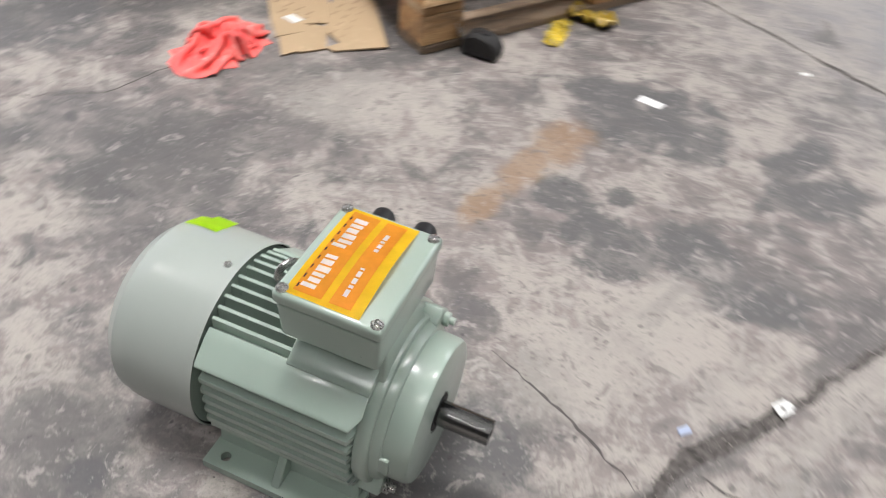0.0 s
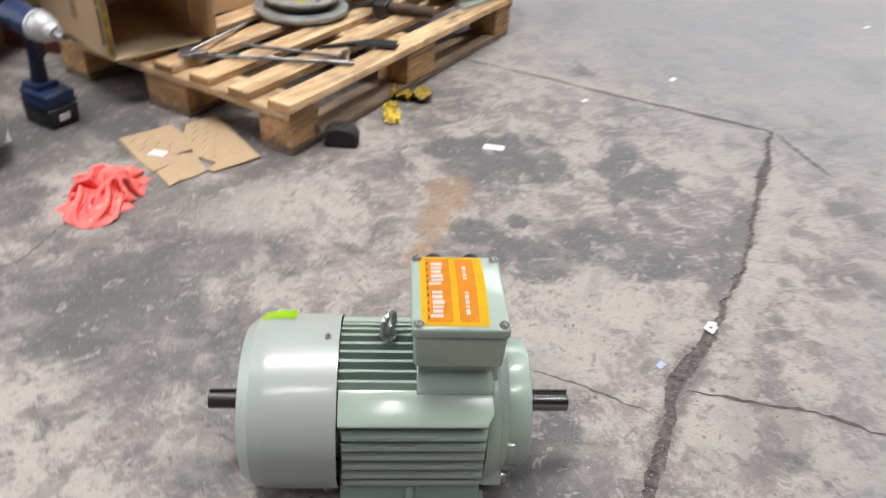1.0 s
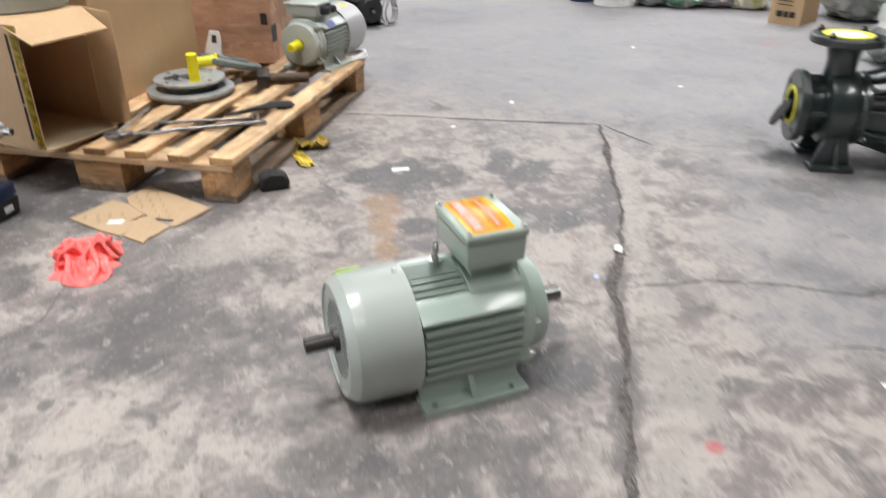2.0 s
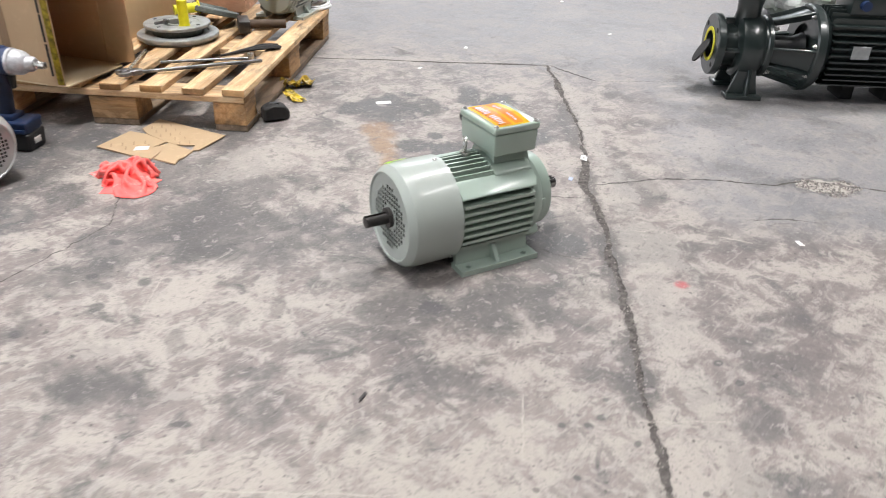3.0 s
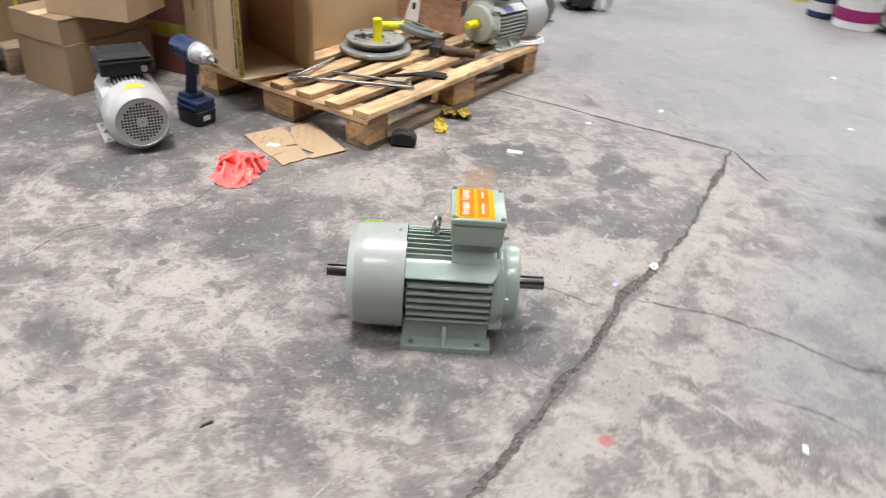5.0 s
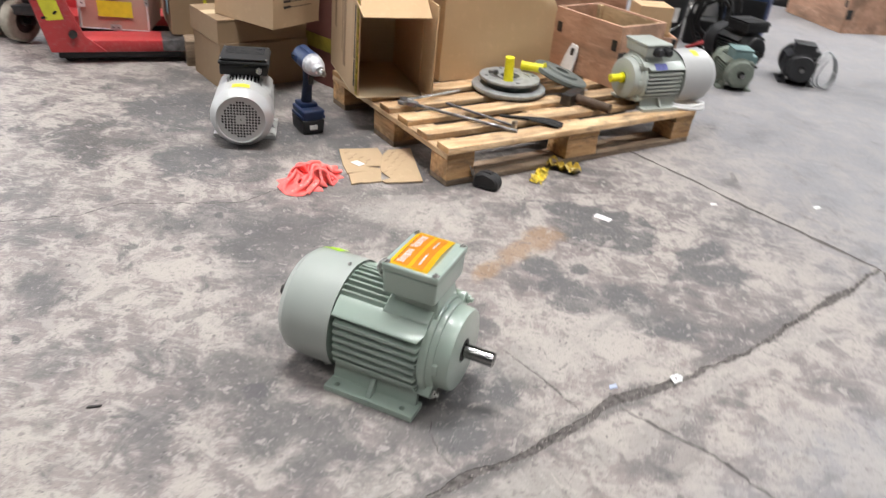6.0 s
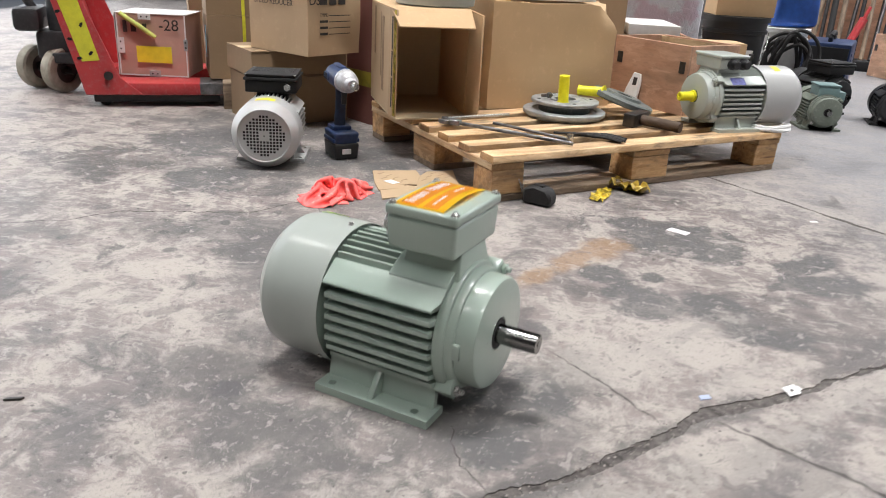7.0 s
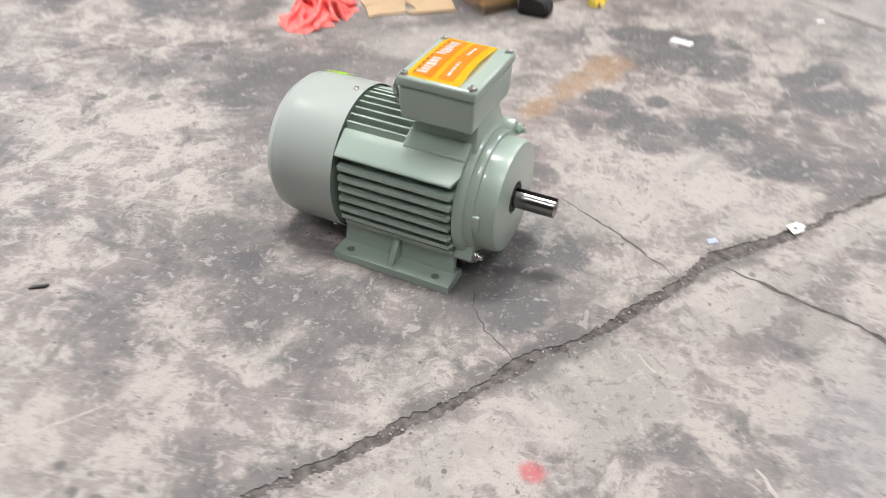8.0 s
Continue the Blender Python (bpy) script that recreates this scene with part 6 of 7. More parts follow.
            cone.faces.new((a[i], a[(i + 1) % steps], b[(i + 1) % steps], b[i]))
    bmesh.ops.recalc_face_normals(cone, faces=cone.faces)
    bmesh.ops.solidify(cone, geom=cone.faces[:], thickness=0.009)
    lantern = part("lantern", moved(cone, up), MAT_PUMP, root)
    part("flange", moved(lathe([(0.06, 0.048), (0.1, 0.048), (0.104, 0.052), (0.104, 0.064), (0.1, 0.067), (0.06, 0.067), (0.06, 0.048)], 40, "X"), up), MAT_PUMP, lantern)
    part("flange", moved(lathe([(0.08, 0.192), (0.14, 0.192), (0.146, 0.197), (0.146, 0.216), (0.08, 0.216), (0.08, 0.192)], 44, "X"), up), MAT_PUMP, lantern)
    for a in (-82, -22, 22, 82, 118, 154, 206, 242):
        rib = moved(prism([(0.06, 0.08), (0.06, 0.1), (0.2, 0.142), (0.2, 0.12)], -0.004, 0.004, 0.0015), flat)
        part("rib", moved(rib, up @ Matrix.Rotation(radians(a), 4, "X")), MAT_PUMP, lantern)
    part("coupling", moved(lathe([(0, 0.06), (0.03, 0.06), (0.036, 0.1), (0.036, 0.16), (0.05, 0.192), (0, 0.192)], 24, "X"), up), MAT_BLACKPAINT, root)
    for a in (30, 75, 120, 240, 300):
        part("bolt", moved(hex_bolt(0.008, 0.008), up @ Matrix.Rotation(radians(a), 4, "X") @ Matrix.Translation((0.192, 0, 0.134)) @ Matrix.Rotation(radians(-90), 4, "Y")), MAT_STEEL, lantern)
    for a in (40, 140):
        part("bolt", moved(hex_bolt(0.008, 0.012), up @ Matrix.Rotation(radians(a), 4, "X") @ Matrix.Translation((0.067, 0, 0.096)) @ Matrix.Rotation(radians(90), 4, "Y")), MAT_STEEL, lantern)
    # ribbed motor
    case = part("motor_case", moved(lathe([(0, 0.21), (0.138, 0.21), (0.14, 0.225), (0.126, 0.242), (0.112, 0.25), (0.112, 0.52), (0.124, 0.53), (0.124, 0.545), (0, 0.545)], 44, "X"), up), MAT_PUMP, root)
    for side in (-1, 1):
        for k in range(10):
            z = -0.097 + 0.0215 * k
            tip = math.sqrt(0.1445 ** 2 - z * z)
            part("fin", moved(along_x(prism([(side * 0.05, z - 0.004), (side * tip, z - 0.0022), (side * tip, z + 0.0022), (side * 0.05, z + 0.004)], 0.245, 0.52)), up), MAT_PUMP, case)
        for k in range(4):
            y = side * (0.012 + 0.023 * k)
            tip = math.sqrt(0.1445 ** 2 - y * y)
            part("fin", moved(along_x(prism([(y - 0.003, 0.05), (y + 0.003, 0.05), (y + 0.002, tip), (y - 0.002, tip)], 0.245, 0.52)), up), MAT_PUMP, case)
    part("fan_cover", moved(lathe([(0.13, 0.53), (0.145, 0.53), (0.145, 0.6), (0.13, 0.63), (0.085, 0.64), (0.0, 0.64)], 44, "X"), up), MAT_PUMP, root)
    part("name_plate", moved(box(0.302, 0.36, -0.1515, -0.148, 0.004, 0.046, 0.0008, 1), up), MAT_GREYSTEEL, root, "small grey metal name plate")
    part("plate_backing", moved(box(0.307, 0.355, -0.149, -0.11, 0.008, 0.042), up), MAT_PUMP, root)
    tb = part("terminal_box", box(0.3, 0.43, -0.065, 0.065, H + 0.125, H + 0.2, 0.006), MAT_PUMP, root)
    part("gland", moved(lathe([(0, 0), (0.016, 0), (0.016, 0.02), (0, 0.022)], 16, "Y"), pose(0.34, -0.085, H + 0.16)), MAT_BLUE, tb)
    for x in (0.35, 0.5):
        part("motor_foot", box(x, x + 0.045, -0.055, 0.055, 0.0, 0.06, 0.005), MAT_DARKHOLE, root)
    return root


MAT_LIMEYELLOW = plain("yellow_gasket", (0.75, 0.72, 0.05), 0.5)
pump(pose(1.555, 0.808, 0, 0, 0, -49))


# ---- hand pallet truck with its load ----
def pallet_truck(m):
    root = thing("pallet_truck", m, "red hand pallet truck with worn steering wheels", "pallet truck")
    for y in (0.0, 0.4):
        part("fork", box(0.0, 0.5, y, y + 0.15, 0.045, 0.092, 0.008), MAT_RED, root)
        # black bar: the fork's underside and the shadow below it, as one shape
        part("fork_link", box(0.02, 0.48, y + 0.03, y + 0.12, 0.014, 0.046, 0.006), MAT_BLACKPAINT, root)
        part("load_roller", moved(lathe([(0, -0.04), (0.02, -0.04), (0.022, -0.036), (0.022, 0.036), (0.02, 0.04), (0, 0.04)], 20, "Y"), pose(0.06, y + 0.075, 0.022)), MAT_BLACKMATT, root)
        part("side_plate", moved(prism([(0.0, 0.048), (0.2, 0.048), (0.125, 0.11), (0.03, 0.36), (0.0, 0.46), (-0.1, 0.46), (-0.075, 0.36)], 0, 0.012, 0.002), Matrix(((1, 0, 0, 0), (0, 0, -1, y + (0.006 if y == 0 else 0.148)), (0, 1, 0, 0), (0, 0, 0, 1)))), MAT_RED, root)
    part("cross_plate", moved(box(-0.006, 0.006, 0.02, 0.53, 0, 0.41, 0.002), pose(0.02, 0, 0.06, 0, -13, 0)), MAT_RED, root)
    part("warning_sticker", moved(prism([(0.0, 0.17), (0.06, 0.175), (0.005, 0.4), (-0.06, 0.39)], 0.0, 0.001), Matrix(((1, 0, 0, 0), (0, 0, -1, -0.0065), (0, 1, 0, 0), (0, 0, 0, 1)))), MAT_LIMEYELLOW, root, "lime-yellow warning sticker, scuffed")
    part("pivot_bolt", moved(lathe([(0, 0), (0.016, 0), (0.016, 0.008), (0.008, 0.012), (0, 0.012)], 18, "Y"), pose(0.085, -0.019, 0.12)), MAT_DARKSTEEL, root)
    part("worn_tip", box(0.4, 0.5006, -0.0006, 0.1506, 0.0455, 0.0926, 0.008), MAT_TOOL, root, "bare scuffed steel at the end of the fork")
    part("plate_label", moved(prism([(-0.052, 0.418), (0.004, 0.424), (0.0, 0.442), (-0.057, 0.436)], 0.0, 0.001), Matrix(((1, 0, 0, 0), (0, 0, -1, -0.0065), (0, 1, 0, 0), (0, 0, 0, 1)))), MAT_BLACK, root)
    for u, w, r in ((0.052, 0.2, 40), (-0.012, 0.25, -20), (0.03, 0.3, 60), (-0.042, 0.345, 10), (0.012, 0.182, 5)):
        part("scuff", moved(prism([(-0.009, -0.004), (0.0, -0.006), (0.011, -0.002), (0.006, 0.005), (-0.006, 0.004)], 0.0011, 0.0018), Matrix(((1, 0, 0, u - 0.02), (0, 0, -1, -0.0065), (0, 1, 0, w), (0, 0, 0, 1))) @ Matrix.Rotation(radians(r), 4, "Z")), MAT_DARKHOLE, root)
    return root


JACK = pose(-1.56, 2.25, 0, 0, 0, 27)
truck = pallet_truck(JACK)
_inv = JACK.inverted()


def steer_wheel(x, y):
    local = _inv @ pose(x, y, 0.088, 0, 0, -14)
    w = part("steering_wheel", moved(merged(lathe([(0.05, -0.028), (0.08, -0.027), (0.087, -0.02), (0.088, 0.0), (0.087, 0.02), (0.08, 0.027), (0.05, 0.028)], 40, "X")), local), MAT_TYRE, truck, "worn grey-brown polyurethane tyre")
    part("rim", moved(lathe([(0, -0.02), (0.018, -0.024), (0.02, -0.015), (0.05, -0.02), (0.052, 0.0), (0.05, 0.02), (0.02, 0.015), (0.018, 0.024), (0, 0.026)], 32, "X"), local), MAT_DARKSTEEL, w)


MAT_FOAMTUBE = plain("pale_lime_foam", (0.62, 0.66, 0.16), 0.6, 0, 0.3, 30, 0.2)
MAT_TYRE = plain("worn_tyre", (0.36, 0.33, 0.27), 0.7, 0, 0.4, 25, 0.3)
steer_wheel(-1.825, 2.49)
steer_wheel(-1.965, 2.53)
part("axle", moved(tube([(-1.76, 2.475, 0.088), (-2.02, 2.545, 0.088)], 0.014, 10), _inv), MAT_DARKSTEEL, truck)
part("pump_block", moved(merged(box(-0.09, 0.09, -0.07, 0.07, 0.13, 0.24, 0.015), lathe([(0, 0.2), (0.05, 0.2), (0.05, 0.52), (0.035, 0.56), (0, 0.56)], 24), box(-0.16, -0.06, -0.1, 0.1, 0.24, 0.33, 0.02)), _inv @ pose(-1.84, 2.54, 0, 0, 0, 27)), MAT_BLACKPAINT, truck)
part("handle", moved(tube(smooth_line([(-1.9, 2.5, 0.28), (-2.02, 2.46, 0.5), (-2.12, 2.42, 0.8), (-2.2, 2.38, 1.15)], 5), 0.017, 12), _inv), MAT_BLACKPAINT, truck)
part("link_arm", moved(merged(box(-0.03, 0.16, -0.025, 0.025, 0.12, 0.16, 0.008)), _inv @ pose(-1.8, 2.46, 0, 0, 0, 15)), MAT_BLACKPAINT, truck)

ld = carton("wrapped_carton", 0.265, 0.22, 0.235, pose(-1.55, 2.47, 0.094, 0, 0, 13), "pinkish brown carton with a yellow label and white edges", mat=MAT_PINKCARD, seed=11)
for u0, u1, z0, z1 in ((0.0, 0.265, 0.0, 0.005), (0.0, 0.005, 0.0, 0.235), (0.26, 0.265, 0.0, 0.235)):
    part("edge_tape", box(u0, u1, -0.007, -0.0055, z0, z1), MAT_WHITE, ld)
part("label", box(0.07, 0.205, -0.0072, -0.0058, 0.052, 0.115), MAT_YELLOWLABEL, ld, "plain yellow paper label")
part("top_wrap", box(-0.004, 0.269, -0.004, 0.224, 0.2362, 0.2385), MAT_WHITE, ld)
part("strap", tube([(0.02, -0.014, 0.236), (0.05, -0.0155, 0.216), (0.1, -0.0155, 0.184), (0.15, -0.0145, 0.151)], [0.0085, 0.01, 0.0095, 0.0075], 12), MAT_FOAMTUBE, ld, "pale lime foam strip")
lettering("-28", 0.06, pose(0.2, -0.0068, 0.195, 90, 0, 0), MAT_PRINT, ld)
bars(ld, ("y", 0.0), ((0.025, 0.04, 0.165, 0.21), (0.055, 0.075, 0.168, 0.2), (0.1, 0.115, 0.17, 0.2)), lift=0.0066)
# white film over the narrow side, torn open in two places, and metal corner clips
part("side_wrap", box(-0.0075, -0.0058, -0.004, 0.222, 0.0, 0.236), MAT_WHITE, ld, "white plastic film over the narrow side")
for y0, y1, z0, z1 in ((0.03, 0.11, 0.15, 0.2), (0.02, 0.06, 0.07, 0.13), (0.13, 0.19, 0.155, 0.19), (0.012, 0.03, 0.02, 0.06)):
    part("tear", box(-0.0088, -0.0074, y0, y1, z0, z1), MAT_DARKSTEEL, ld)
for u, z, w, h in ((0.012, 0.115, 0.014, 0.03), (0.11, 0.226, 0.024, 0.011), (0.262, 0.125, 0.008, 0.022), (0.135, 0.01, 0.022, 0.012)):
    clip = part("clip", box(u - w, u + w, -0.0092, -0.0066, z - h, z + h, 0.001, 1), MAT_WHITE if u < 0.12 else MAT_GREYSTEEL, ld)
    for k in (-0.45, 0.45):
        part("rivet", moved(lathe([(0, 0), (0.0035, 0), (0.003, 0.0015), (0, 0.002)], 10, "Y"), pose(u + (k * w if w > h else 0), -0.0093, z + (k * h if h >= w else 0), 0, 0, 180)), MAT_DARKSTEEL, clip)

# strapped cartons behind the truck, on timber
solid("timber_block", box(0, 0.12, 0, 0.6, 0, 0.1, 0.004), MAT_DARKWOOD, pose(-1.1, 2.43, 0, 0, 0, 27), "dark timber skid under strapped cartons", "timber")
s1 = carton("strapped_carton", 0.3, 0.34, 0.24, pose(-1.185, 2.5, 0.101, 0, 0, 30), "brown carton with a yellow strap, stacked on timber", mat=MAT_CARD2, seed=13)
s2 = carton("strapped_carton", 0.3, 0.34, 0.24, pose(-1.187, 2.502, 0.343, 0, 0, 30), "brown carton with a yellow strap, upper of two", mat=MAT_CARD2, seed=14)
for s in (s1, s2):
    part("strap", box(0.13, 0.142, -0.008, -0.006, 0.0, 0.241), MAT_LIMEYELLOW, s)
part("sticker", box(-0.0075, -0.0062, 0.02, 0.06, 0.08, 0.2), MAT_PALEBLUE, s1, "pale blue sticker")
carton("carton", 0.3, 0.3, 0.45, pose(-1.5, 2.95, 0.0, 0, 0, 30), "tall plain brown carton standing on the floor", mat=MAT_CARD2, seed=15)

# ---- on and behind the cartons ----
tub = thing("grey_tub", pose(-0.24, 2.2, PALLET_TOP + AH + 0.001), "grey-green round tub standing on the open carton", "tub")
part("bowl", lathe([(0, 0), (0.115, 0), (0.125, 0.004), (0.142, 0.16), (0.15, 0.165), (0.15, 0.172), (0.137, 0.172), (0.12, 0.01), (0, 0.008)], 44), MAT_TUB, tub)
sh = solid("foam_sheet", box(0.02, 0.4, 0.02, 0.26, 0, 0.03, 0.004), MAT_WHITE, pose(-0.055, 2.245, PALLET_TOP + 0.3525, 0, 0, 33), "white foam sheet lying on the large carton", "foam sheet")
solid("tape_piece", sheet(0, 0.07, 0, 0.03, 0, 0.006), MAT_YELLOWLABEL, pose(-0.04, 2.262, PALLET_TOP + 0.3835, 0, 0, 20), "loose yellow tape piece on the large carton", "tape")


def bucket(name, x, y, r, h, mat, label, lid=None, plate=None, z=0.0, group="buckets and tins"):
    root = thing(name, pose(x, y, z), label, "bucket", group)
    part("pail", lathe([(0, 0), (r * 0.86, 0), (r * 0.88, 0.006), (r * 0.97, h * 0.84), (r * 1.03, h * 0.845), (r * 1.03, h * 0.88), (r * 0.98, h * 0.885), (r, h), (r * 1.02, h), (r * 0.96, h), (r * 0.86, 0.02), (0, 0.02)], 40), mat, root)
    if lid:
        part("lid", lathe([(0, h + 0.006), (r * 0.9, h + 0.006), (r * 0.92, h + 0.012), (r * 1.06, h + 0.01), (r * 1.07, h - 0.012), (r * 1.03, h - 0.012)], 40), lid, root)
    if plate:
        band = lathe([(r * 0.94, h * 0.22), (r * 0.975, h * 0.68)], 40)
        bmesh.ops.scale(band, vec=(1.012, 1.012, 1), verts=band.verts)
        bmesh.ops.delete(band, geom=[v for v in band.verts if math.cos(math.atan2(v.co.y, v.co.x) - plate[1]) < 0.45], context="VERTS")
        bmesh.ops.solidify(band, geom=band.faces[:], thickness=-0.001)
        part("label", band, plate[0], root)
    bail = [(r * 1.03 * math.cos(a), -r * 0.25 - r * 0.75 * math.sin(a), h * 0.86 - 0.5 * h * math.sin(a)) for a in [math.pi * i / 20 for i in range(21)]]
    part("bail", tube(bail, 0.0025, 6), MAT_STEEL, root)
    return root


bucket("black_bucket", 0.93, 3.58, 0.145, 0.4, MAT_BLACK, "black plastic bucket with a wire bail, on the floor", lid=MAT_BLACK)
for _a, _w, _z0, _z1 in ((-112, 0.012, 0.22, 0.225), (-112, 0.012, 0.24, 0.245), (-112, 0.012, 0.255, 0.26), (-117, 0.003, 0.22, 0.26), (-68, 0.018, 0.2, 0.27)):
    part("printed_bar", moved(box(-_w, _w, -0.0012, 0.0004, _z0, _z1), pose(0.1395 * math.cos(radians(_a)), 0.1395 * math.sin(radians(_a)), 0, 3.5, 0, _a + 90)), MAT_WHITE, bpy.data.objects["black_bucket"])
carton("small_carton", 0.26, 0.2, 0.12, pose(0.82, 3.47, 0.413, 0, 0, 8), "small brown carton with a pale blue patch, on a bucket", seed=21)
bucket("white_bucket", 1.26, 4.15, 0.15, 0.33, MAT_WHITE, "white plastic bucket standing on the floor", lid=MAT_WHITE)
solid("blue_bag", merged(taper(-0.12, 0.12, -0.08, 0.08, 0, 0.22, -0.01, -0.01, 0.03)), MAT_BLUELIGHT, pose(1.3, 4.17, 0.344, 0, 0, 20), "bright blue printed bag on the white bucket", "bag")


def welder(m):
    root = thing("welding_machine", m, "dark blue welding machine with black cables", "welding machine")
    part("case", box(-0.11, 0.11, -0.2, 0.2, 0.01, 0.29, 0.012), MAT_BLUE, root)
    for k in range(7):
        part("louvre", box(0.1095, 0.114, -0.12, 0.12, 0.06 + 0.028 * k, 0.072 + 0.028 * k, 0.002, 1), MAT_BLUE, root)
    part("front_panel", box(-0.1, 0.1, -0.206, -0.2, 0.03, 0.27, 0.003), MAT_BLACK, root)
    part("handle", tube(smooth_line([(0, -0.12, 0.285), (0, -0.11, 0.325), (0, 0.11, 0.325), (0, 0.12, 0.285)], 5), 0.012, 10), MAT_BLACK, root)
    return root


welder(pose(1.53, 4.12, 0, 0, 0, -20))
ck = thing("cable_heap", pose(1.25, 3.76, 0), "heap of black rubber cables hung in loops", "cable")
for k in range(9):
    rr = random.Random(k + 40)
    cx, cz, w, h = rr.uniform(-0.05, 0.05), rr.uniform(0.17, 0.22), rr.uniform(0.07, 0.12), rr.uniform(0.1, 0.17)
    ring = [(cx + w * math.cos(a) + 0.01 * math.sin(3 * a + k), 0.012 * k - 0.05 + 0.02 * math.sin(2 * a + k), max(0.012, cz + h * math.sin(a))) for a in [2 * math.pi * i / 32 for i in range(32)]]
    part("loop", tube(ring, 0.009, 8, True), MAT_BLACKMATT, ck)
part("red_lead", tube(smooth_line([(-0.12, -0.09, 0.03), (-0.02, -0.1, 0.08), (0.06, -0.09, 0.1), (0.12, -0.07, 0.05)], 6), 0.01, 8), MAT_RED, ck, "red rubber lead")
solid("black_case", box(-0.13, 0.13, -0.09, 0.09, 0, 0.14, 0.012), MAT_BLACKLID, pose(1.3, 3.98, 0, 0, 0, -10), "low black plastic tool case on the floor", "case")

open_crate("plywood_crate", 0.55, 0.42, 0.3, pose(0.2, 3.42, 0.0, 0, 0, 6), "reddish plywood crate standing on the floor")
carton("small_carton", 0.16, 0.14, 0.12, pose(0.76, 3.1, 0.2, 0, 0, 12), "small open brown carton on a low crate", seed=23)
open_crate("low_crate", 0.34, 0.3, 0.198, pose(0.62, 3.02, 0.0, 0, 0, 12), "low plywood crate standing on the floor")
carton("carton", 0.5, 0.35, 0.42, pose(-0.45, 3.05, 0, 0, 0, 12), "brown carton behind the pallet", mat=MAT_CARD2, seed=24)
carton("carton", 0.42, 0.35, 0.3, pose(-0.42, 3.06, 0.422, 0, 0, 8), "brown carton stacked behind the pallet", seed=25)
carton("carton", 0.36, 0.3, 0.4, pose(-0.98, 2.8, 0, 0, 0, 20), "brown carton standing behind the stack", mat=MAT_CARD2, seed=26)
carton("carton", 0.34, 0.3, 0.35, pose(-0.97, 2.81, 0.402, 0, 0, 22), "brown carton stacked behind others", seed=27)
carton("carton", 0.2, 0.42, 0.17, pose(0.22, 3.422, 0.301, 0, 0, 6), "brown carton on a plywood crate", mat=MAT_CARD3, seed=28)
solid("foam_box", box(0, 0.24, 0, 0.42, 0, 0.05, 0.006), MAT_WHITE, pose(0.44, 3.446, 0.301, 0, 0, 6), "flat white foam slab on a plywood crate", "foam")

# far side of the shop: panels, bundles and a crate
open_crate("plywood_crate", 0.6, 0.45, 0.27, pose(2.14, 5.3, 0, 0, 0, -72), "reddish plywood crate on the far floor")
for k, (x, y, w, h, lean) in enumerate(((1.35, 6.15, 0.8, 1.0, -12), (2.0, 6.35, 0.7, 1.15, -10))):
    solid("plywood_sheet", box(0, w, 0, 0.015, 0, h, 0.002), MAT_DARKPLY, pose(x, y, 0.003, lean, 0, -8 + 10 * k), "reddish plywood sheet leaning upright", "plywood sheet", "plywood sheets")
for k in range(9):
    rr = random.Random(k + 70)
    rod("rod", (1.86 + 0.05 * k, 5.72 - 0.03 * k, 0.07), (1.98 + 0.06 * k + rr.uniform(-0.05, 0.05), 6.12, 1.0 + rr.uniform(-0.1, 0.2)), 0.014 + 0.008 * rr.random(), (MAT_DARKWOOD, MAT_DARKSTEEL, MAT_BLACKMATT)[k % 3], "dark rod leaning in a bundle", "rod", group="leaning rods")
solid("rod_rest", box(-0.2, 0.25, -0.09, 0.1, 0, 0.07, 0.01), MAT_BLACKLID, pose(2.0, 5.62, 0, 0, 0, -20), "low black box at the foot of the rods", "box")
solid("bolt_cutter", merged(tube([(0, 0, 0.08), (0.12, 0.08, 0.34)], 0.028, 8), tube([(0.12, 0.08, 0.34), (0.15, 0.1, 0.42)], 0.012, 8)), MAT_RED, pose(2.03, 5.56, 0, 0, 0, 0), "red handled tool leaning on the rods", "tool")
_wc = thing("cable_coil", pose(1.73, 3.27, 0, 0, 0, 20), "thin white cable looped beside a black motor", "cable")
for k in range(3):
    ring = [((0.05 + 0.008 * k) * math.cos(a), 0.02 * k + 0.01 * math.sin(2 * a), 0.085 + (0.075 + 0.006 * k) * math.sin(a)) for a in [2 * math.pi * i / 28 for i in range(28)]]
    part("loop", tube(ring, 0.0045, 6, True), MAT_GREYSTEEL, _wc)


# ---- row of tins and bags along the far right ----
def tin(x, y, r, h, mat, label, band):
    root = thing("paint_tin", pose(x, y, 0), label, "tin", "buckets and tins")
    part("can", lathe([(0, 0), (r, 0), (r * 1.02, 0.004), (r, 0.009), (r, h - 0.01), (r * 1.02, h - 0.005), (r, h), (r * 0.9, h), (r * 0.88, h - 0.006), (0, h - 0.006)], 36), mat, root)
    part("band", lathe([(r * 1.008, h * 0.12), (r * 1.008, h * 0.3), (r * 1.002, h * 0.3)], 36), band, root)
    return root


def bag(x, y, s, mat, label, seed, name="plastic_bag"):
    bm = bmesh.new()
    bmesh.ops.create_icosphere(bm, subdivisions=4, radius=1)
    for v in bm.verts:
        q = v.co * 2.2 + Vector((seed, 0, 0))
        k = 1 + 0.28 * noise.noise(q) + 0.16 * abs(noise.noise(q * 2.7)) - 0.12 * abs(noise.noise(q * 5.3))
        v.co = Vector((v.co.x * k * s, v.co.y * k * s, max(0.0, (v.co.z * k * 0.75 + 0.6) * s)))
    return solid(name, bm, mat, pose(x, y, 0.001), label, "bag", "bags", sharp=28)


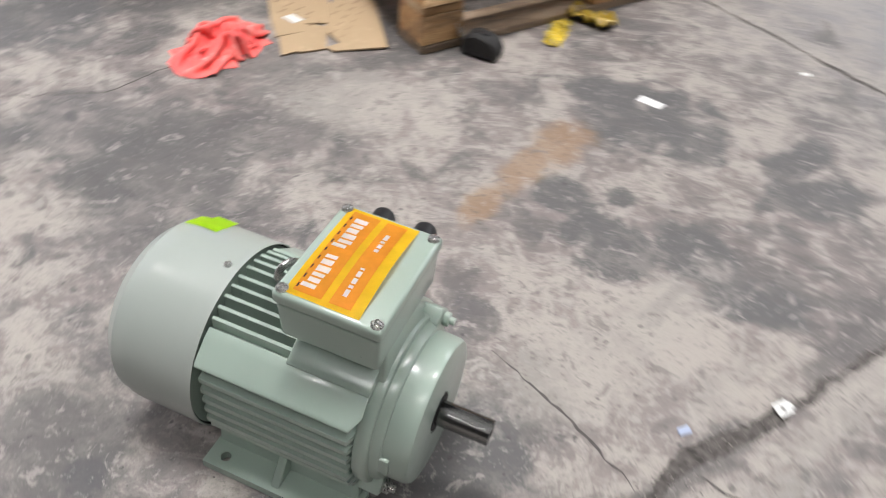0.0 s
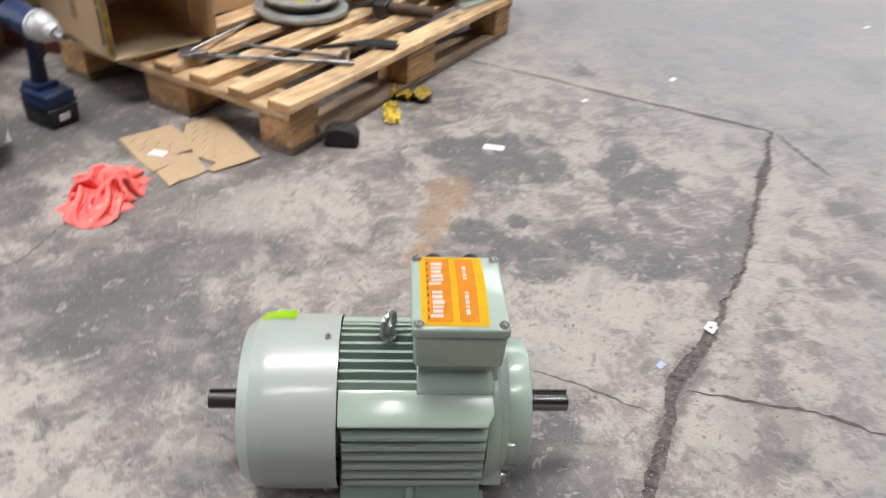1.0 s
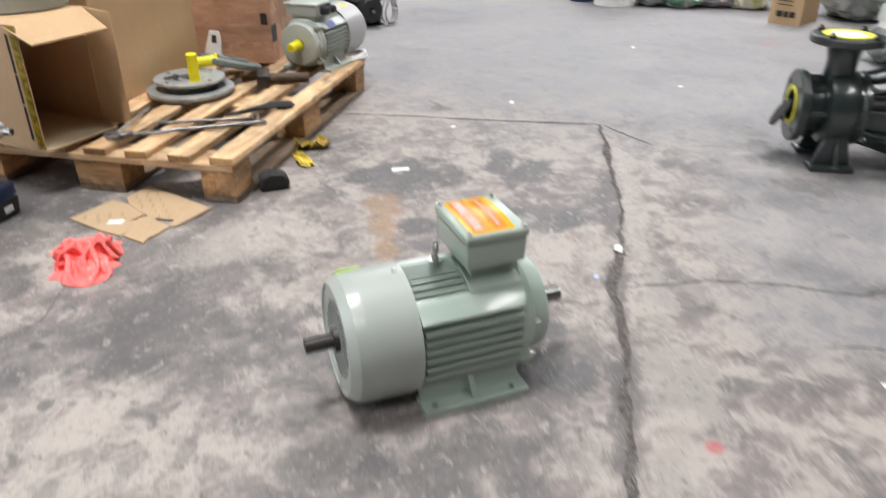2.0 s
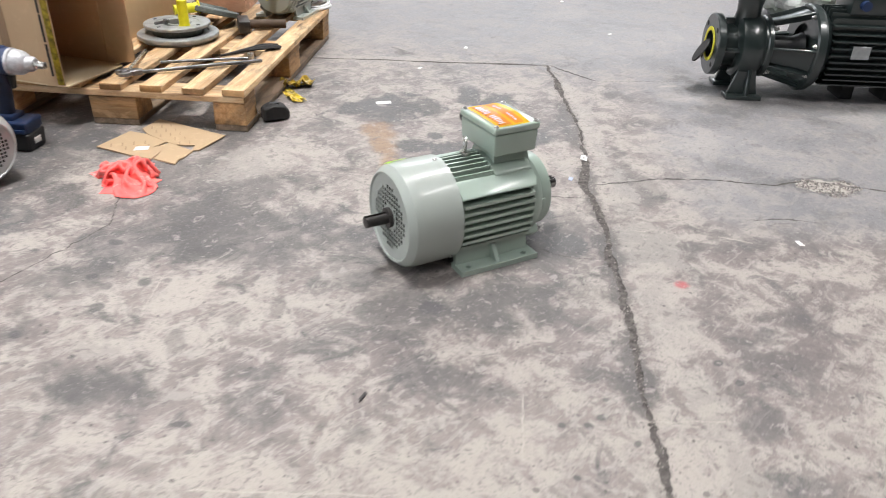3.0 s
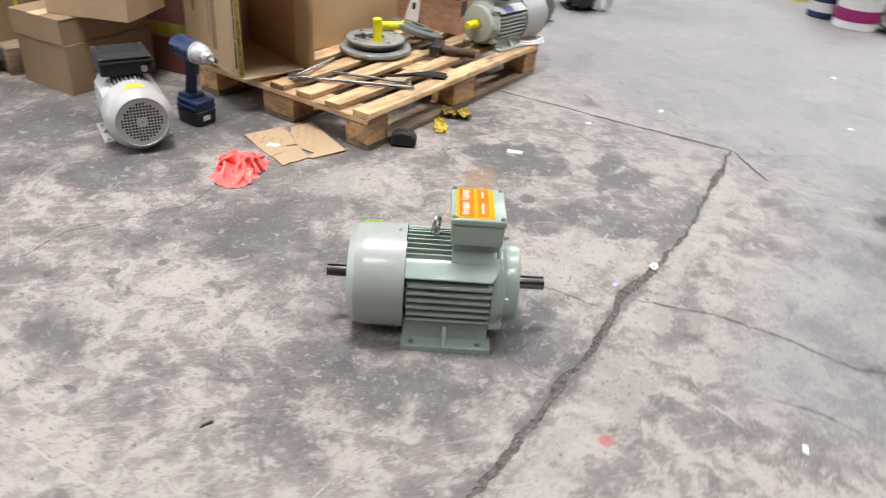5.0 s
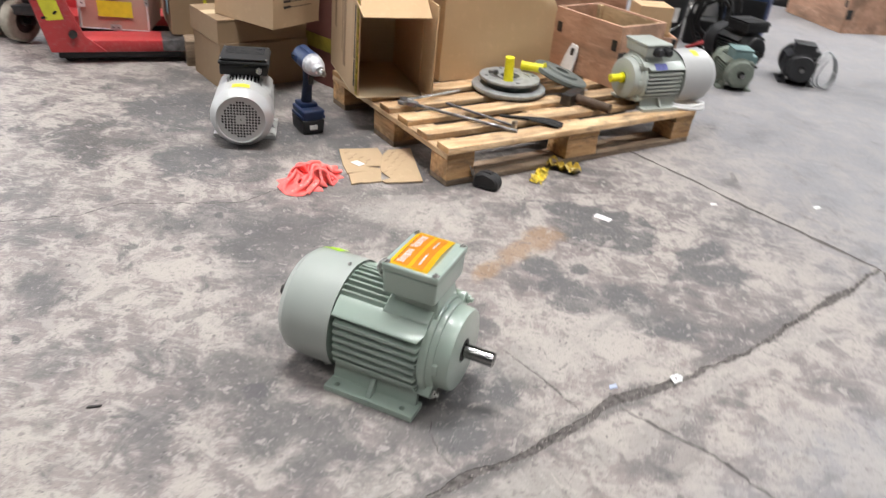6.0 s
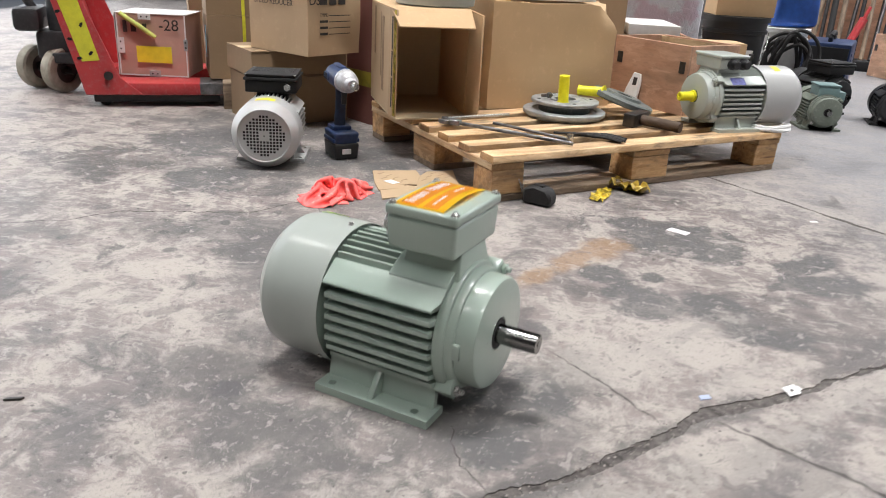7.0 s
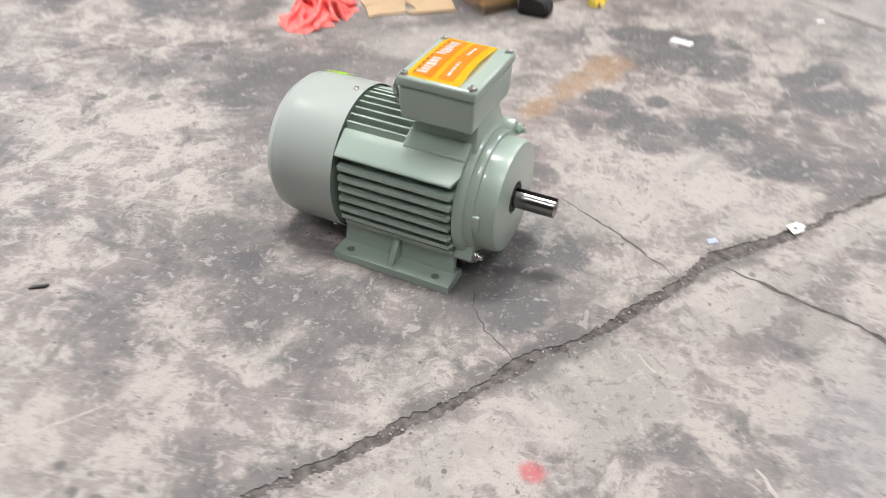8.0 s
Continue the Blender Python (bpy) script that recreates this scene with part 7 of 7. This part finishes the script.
def crinkle(name, colour, rough=0.3, second=None):
    n = Nodes(name)
    f = n.noise(14, 5, 0.7, None, 1.0)
    c = n.mix(n.ramp(n.noise(6, 3, 0.6), (0.45, 0.0), (0.55, 1.0)), colour, second or tuple(x * 0.7 for x in colour))
    return n.done(c, rough, 0.0, n.bump(f, 0.9, 0.02))


MAT_BAGSILVER = crinkle("silver_wrap", (0.45, 0.47, 0.45), 0.25, (0.25, 0.28, 0.24))
MAT_BAGWHITE = crinkle("white_bag", (0.75, 0.74, 0.76), 0.4, (0.7, 0.55, 0.6))
MAT_BAGMIX = crinkle("yellow_black_bag", (0.75, 0.73, 0.6), 0.4, (0.5, 0.48, 0.1))
MAT_BAGGREEN = crinkle("green_wrap", (0.2, 0.36, 0.24), 0.3, (0.58, 0.6, 0.56))
for _k, (_x, _y, _h) in enumerate(((0.1, 4.55, 0.85), (0.62, 4.5, 0.75))):
    _bm = box(-0.24, 0.24, -0.2, 0.2, 0, _h, 0.03)
    bmesh.ops.subdivide_edges(_bm, edges=_bm.edges[:], cuts=4, use_grid_fill=True)
    for v in _bm.verts:
        v.co += 0.014 * noise.noise_vector(v.co * 6 + Vector((_k * 5, 0, 0))) * min(1, v.co.z * 10)
    solid("wrapped_crate", _bm, MAT_BAGWHITE, pose(_x, _y, 0.0, 0, 0, 8), "tall crate wrapped in white plastic film", "crate")
MAT_MAGENTA = plain("magenta_print", (0.38, 0.02, 0.16), 0.45)
tin(3.15, 2.92, 0.12, 0.36, MAT_WHITE, "white and magenta paint bucket on the floor", MAT_MAGENTA)
tin(3.11, 3.14, 0.085, 0.3, MAT_BLUE, "blue and white tin on the floor", MAT_WHITE)
tin(3.26, 3.6, 0.1, 0.3, MAT_YELLOWLABEL, "yellow tin on the far floor", MAT_CARD)
bag(3.22, 3.85, 0.14, MAT_BLACKMATT, "black bundle on the far floor", 3.0, "black_bundle")
bag(3.33, 2.76, 0.13, MAT_BAGSILVER, "silver plastic-wrapped bundle on the floor", 5.0)
bag(3.42, 2.62, 0.13, MAT_BAGGREEN, "green and silver plastic-wrapped bundle on the floor", 8.0)
bag(3.59, 2.52, 0.15, MAT_BAGWHITE, "white plastic bag on the floor", 11.0)
bag(3.69, 2.35, 0.14, MAT_BAGMIX, "white, yellow and black plastic bag on the floor", 14.0)
bag(3.86, 1.78, 0.2, MAT_BAGSILVER, "heap of silver plastic behind the carton", 17.0)
bag(3.0, 1.12, 0.2, MAT_BAGSILVER, "heap of silver plastic sheet on the floor", 21.0)
bag(3.35, 0.9, 0.24, MAT_BAGWHITE, "heap of white plastic sheet on the floor", 25.0)
tc2 = carton("printed_carton", 0.23, 0.17, 0.27, pose(3.37, 1.85, 0.001, 0, 0, 6), "brown printed carton standing on the far floor", seed=31)
for y0, y1, z0, z1 in ((0.03, 0.06, 0.04, 0.07), (0.066, 0.09, 0.04, 0.07), (0.096, 0.13, 0.04, 0.07), (0.05, 0.13, 0.1, 0.105), (0.05, 0.13, 0.12, 0.125), (0.06, 0.12, 0.15, 0.21)):
    part("printed_bar", box(-0.0066, -0.0056, y0, y1, z0, z1), MAT_PRINT, tc2)
bars(tc2, ("y", 0.0), ((0.05, 0.14, 0.17, 0.183), (0.05, 0.11, 0.155, 0.16)), lift=0.0065)
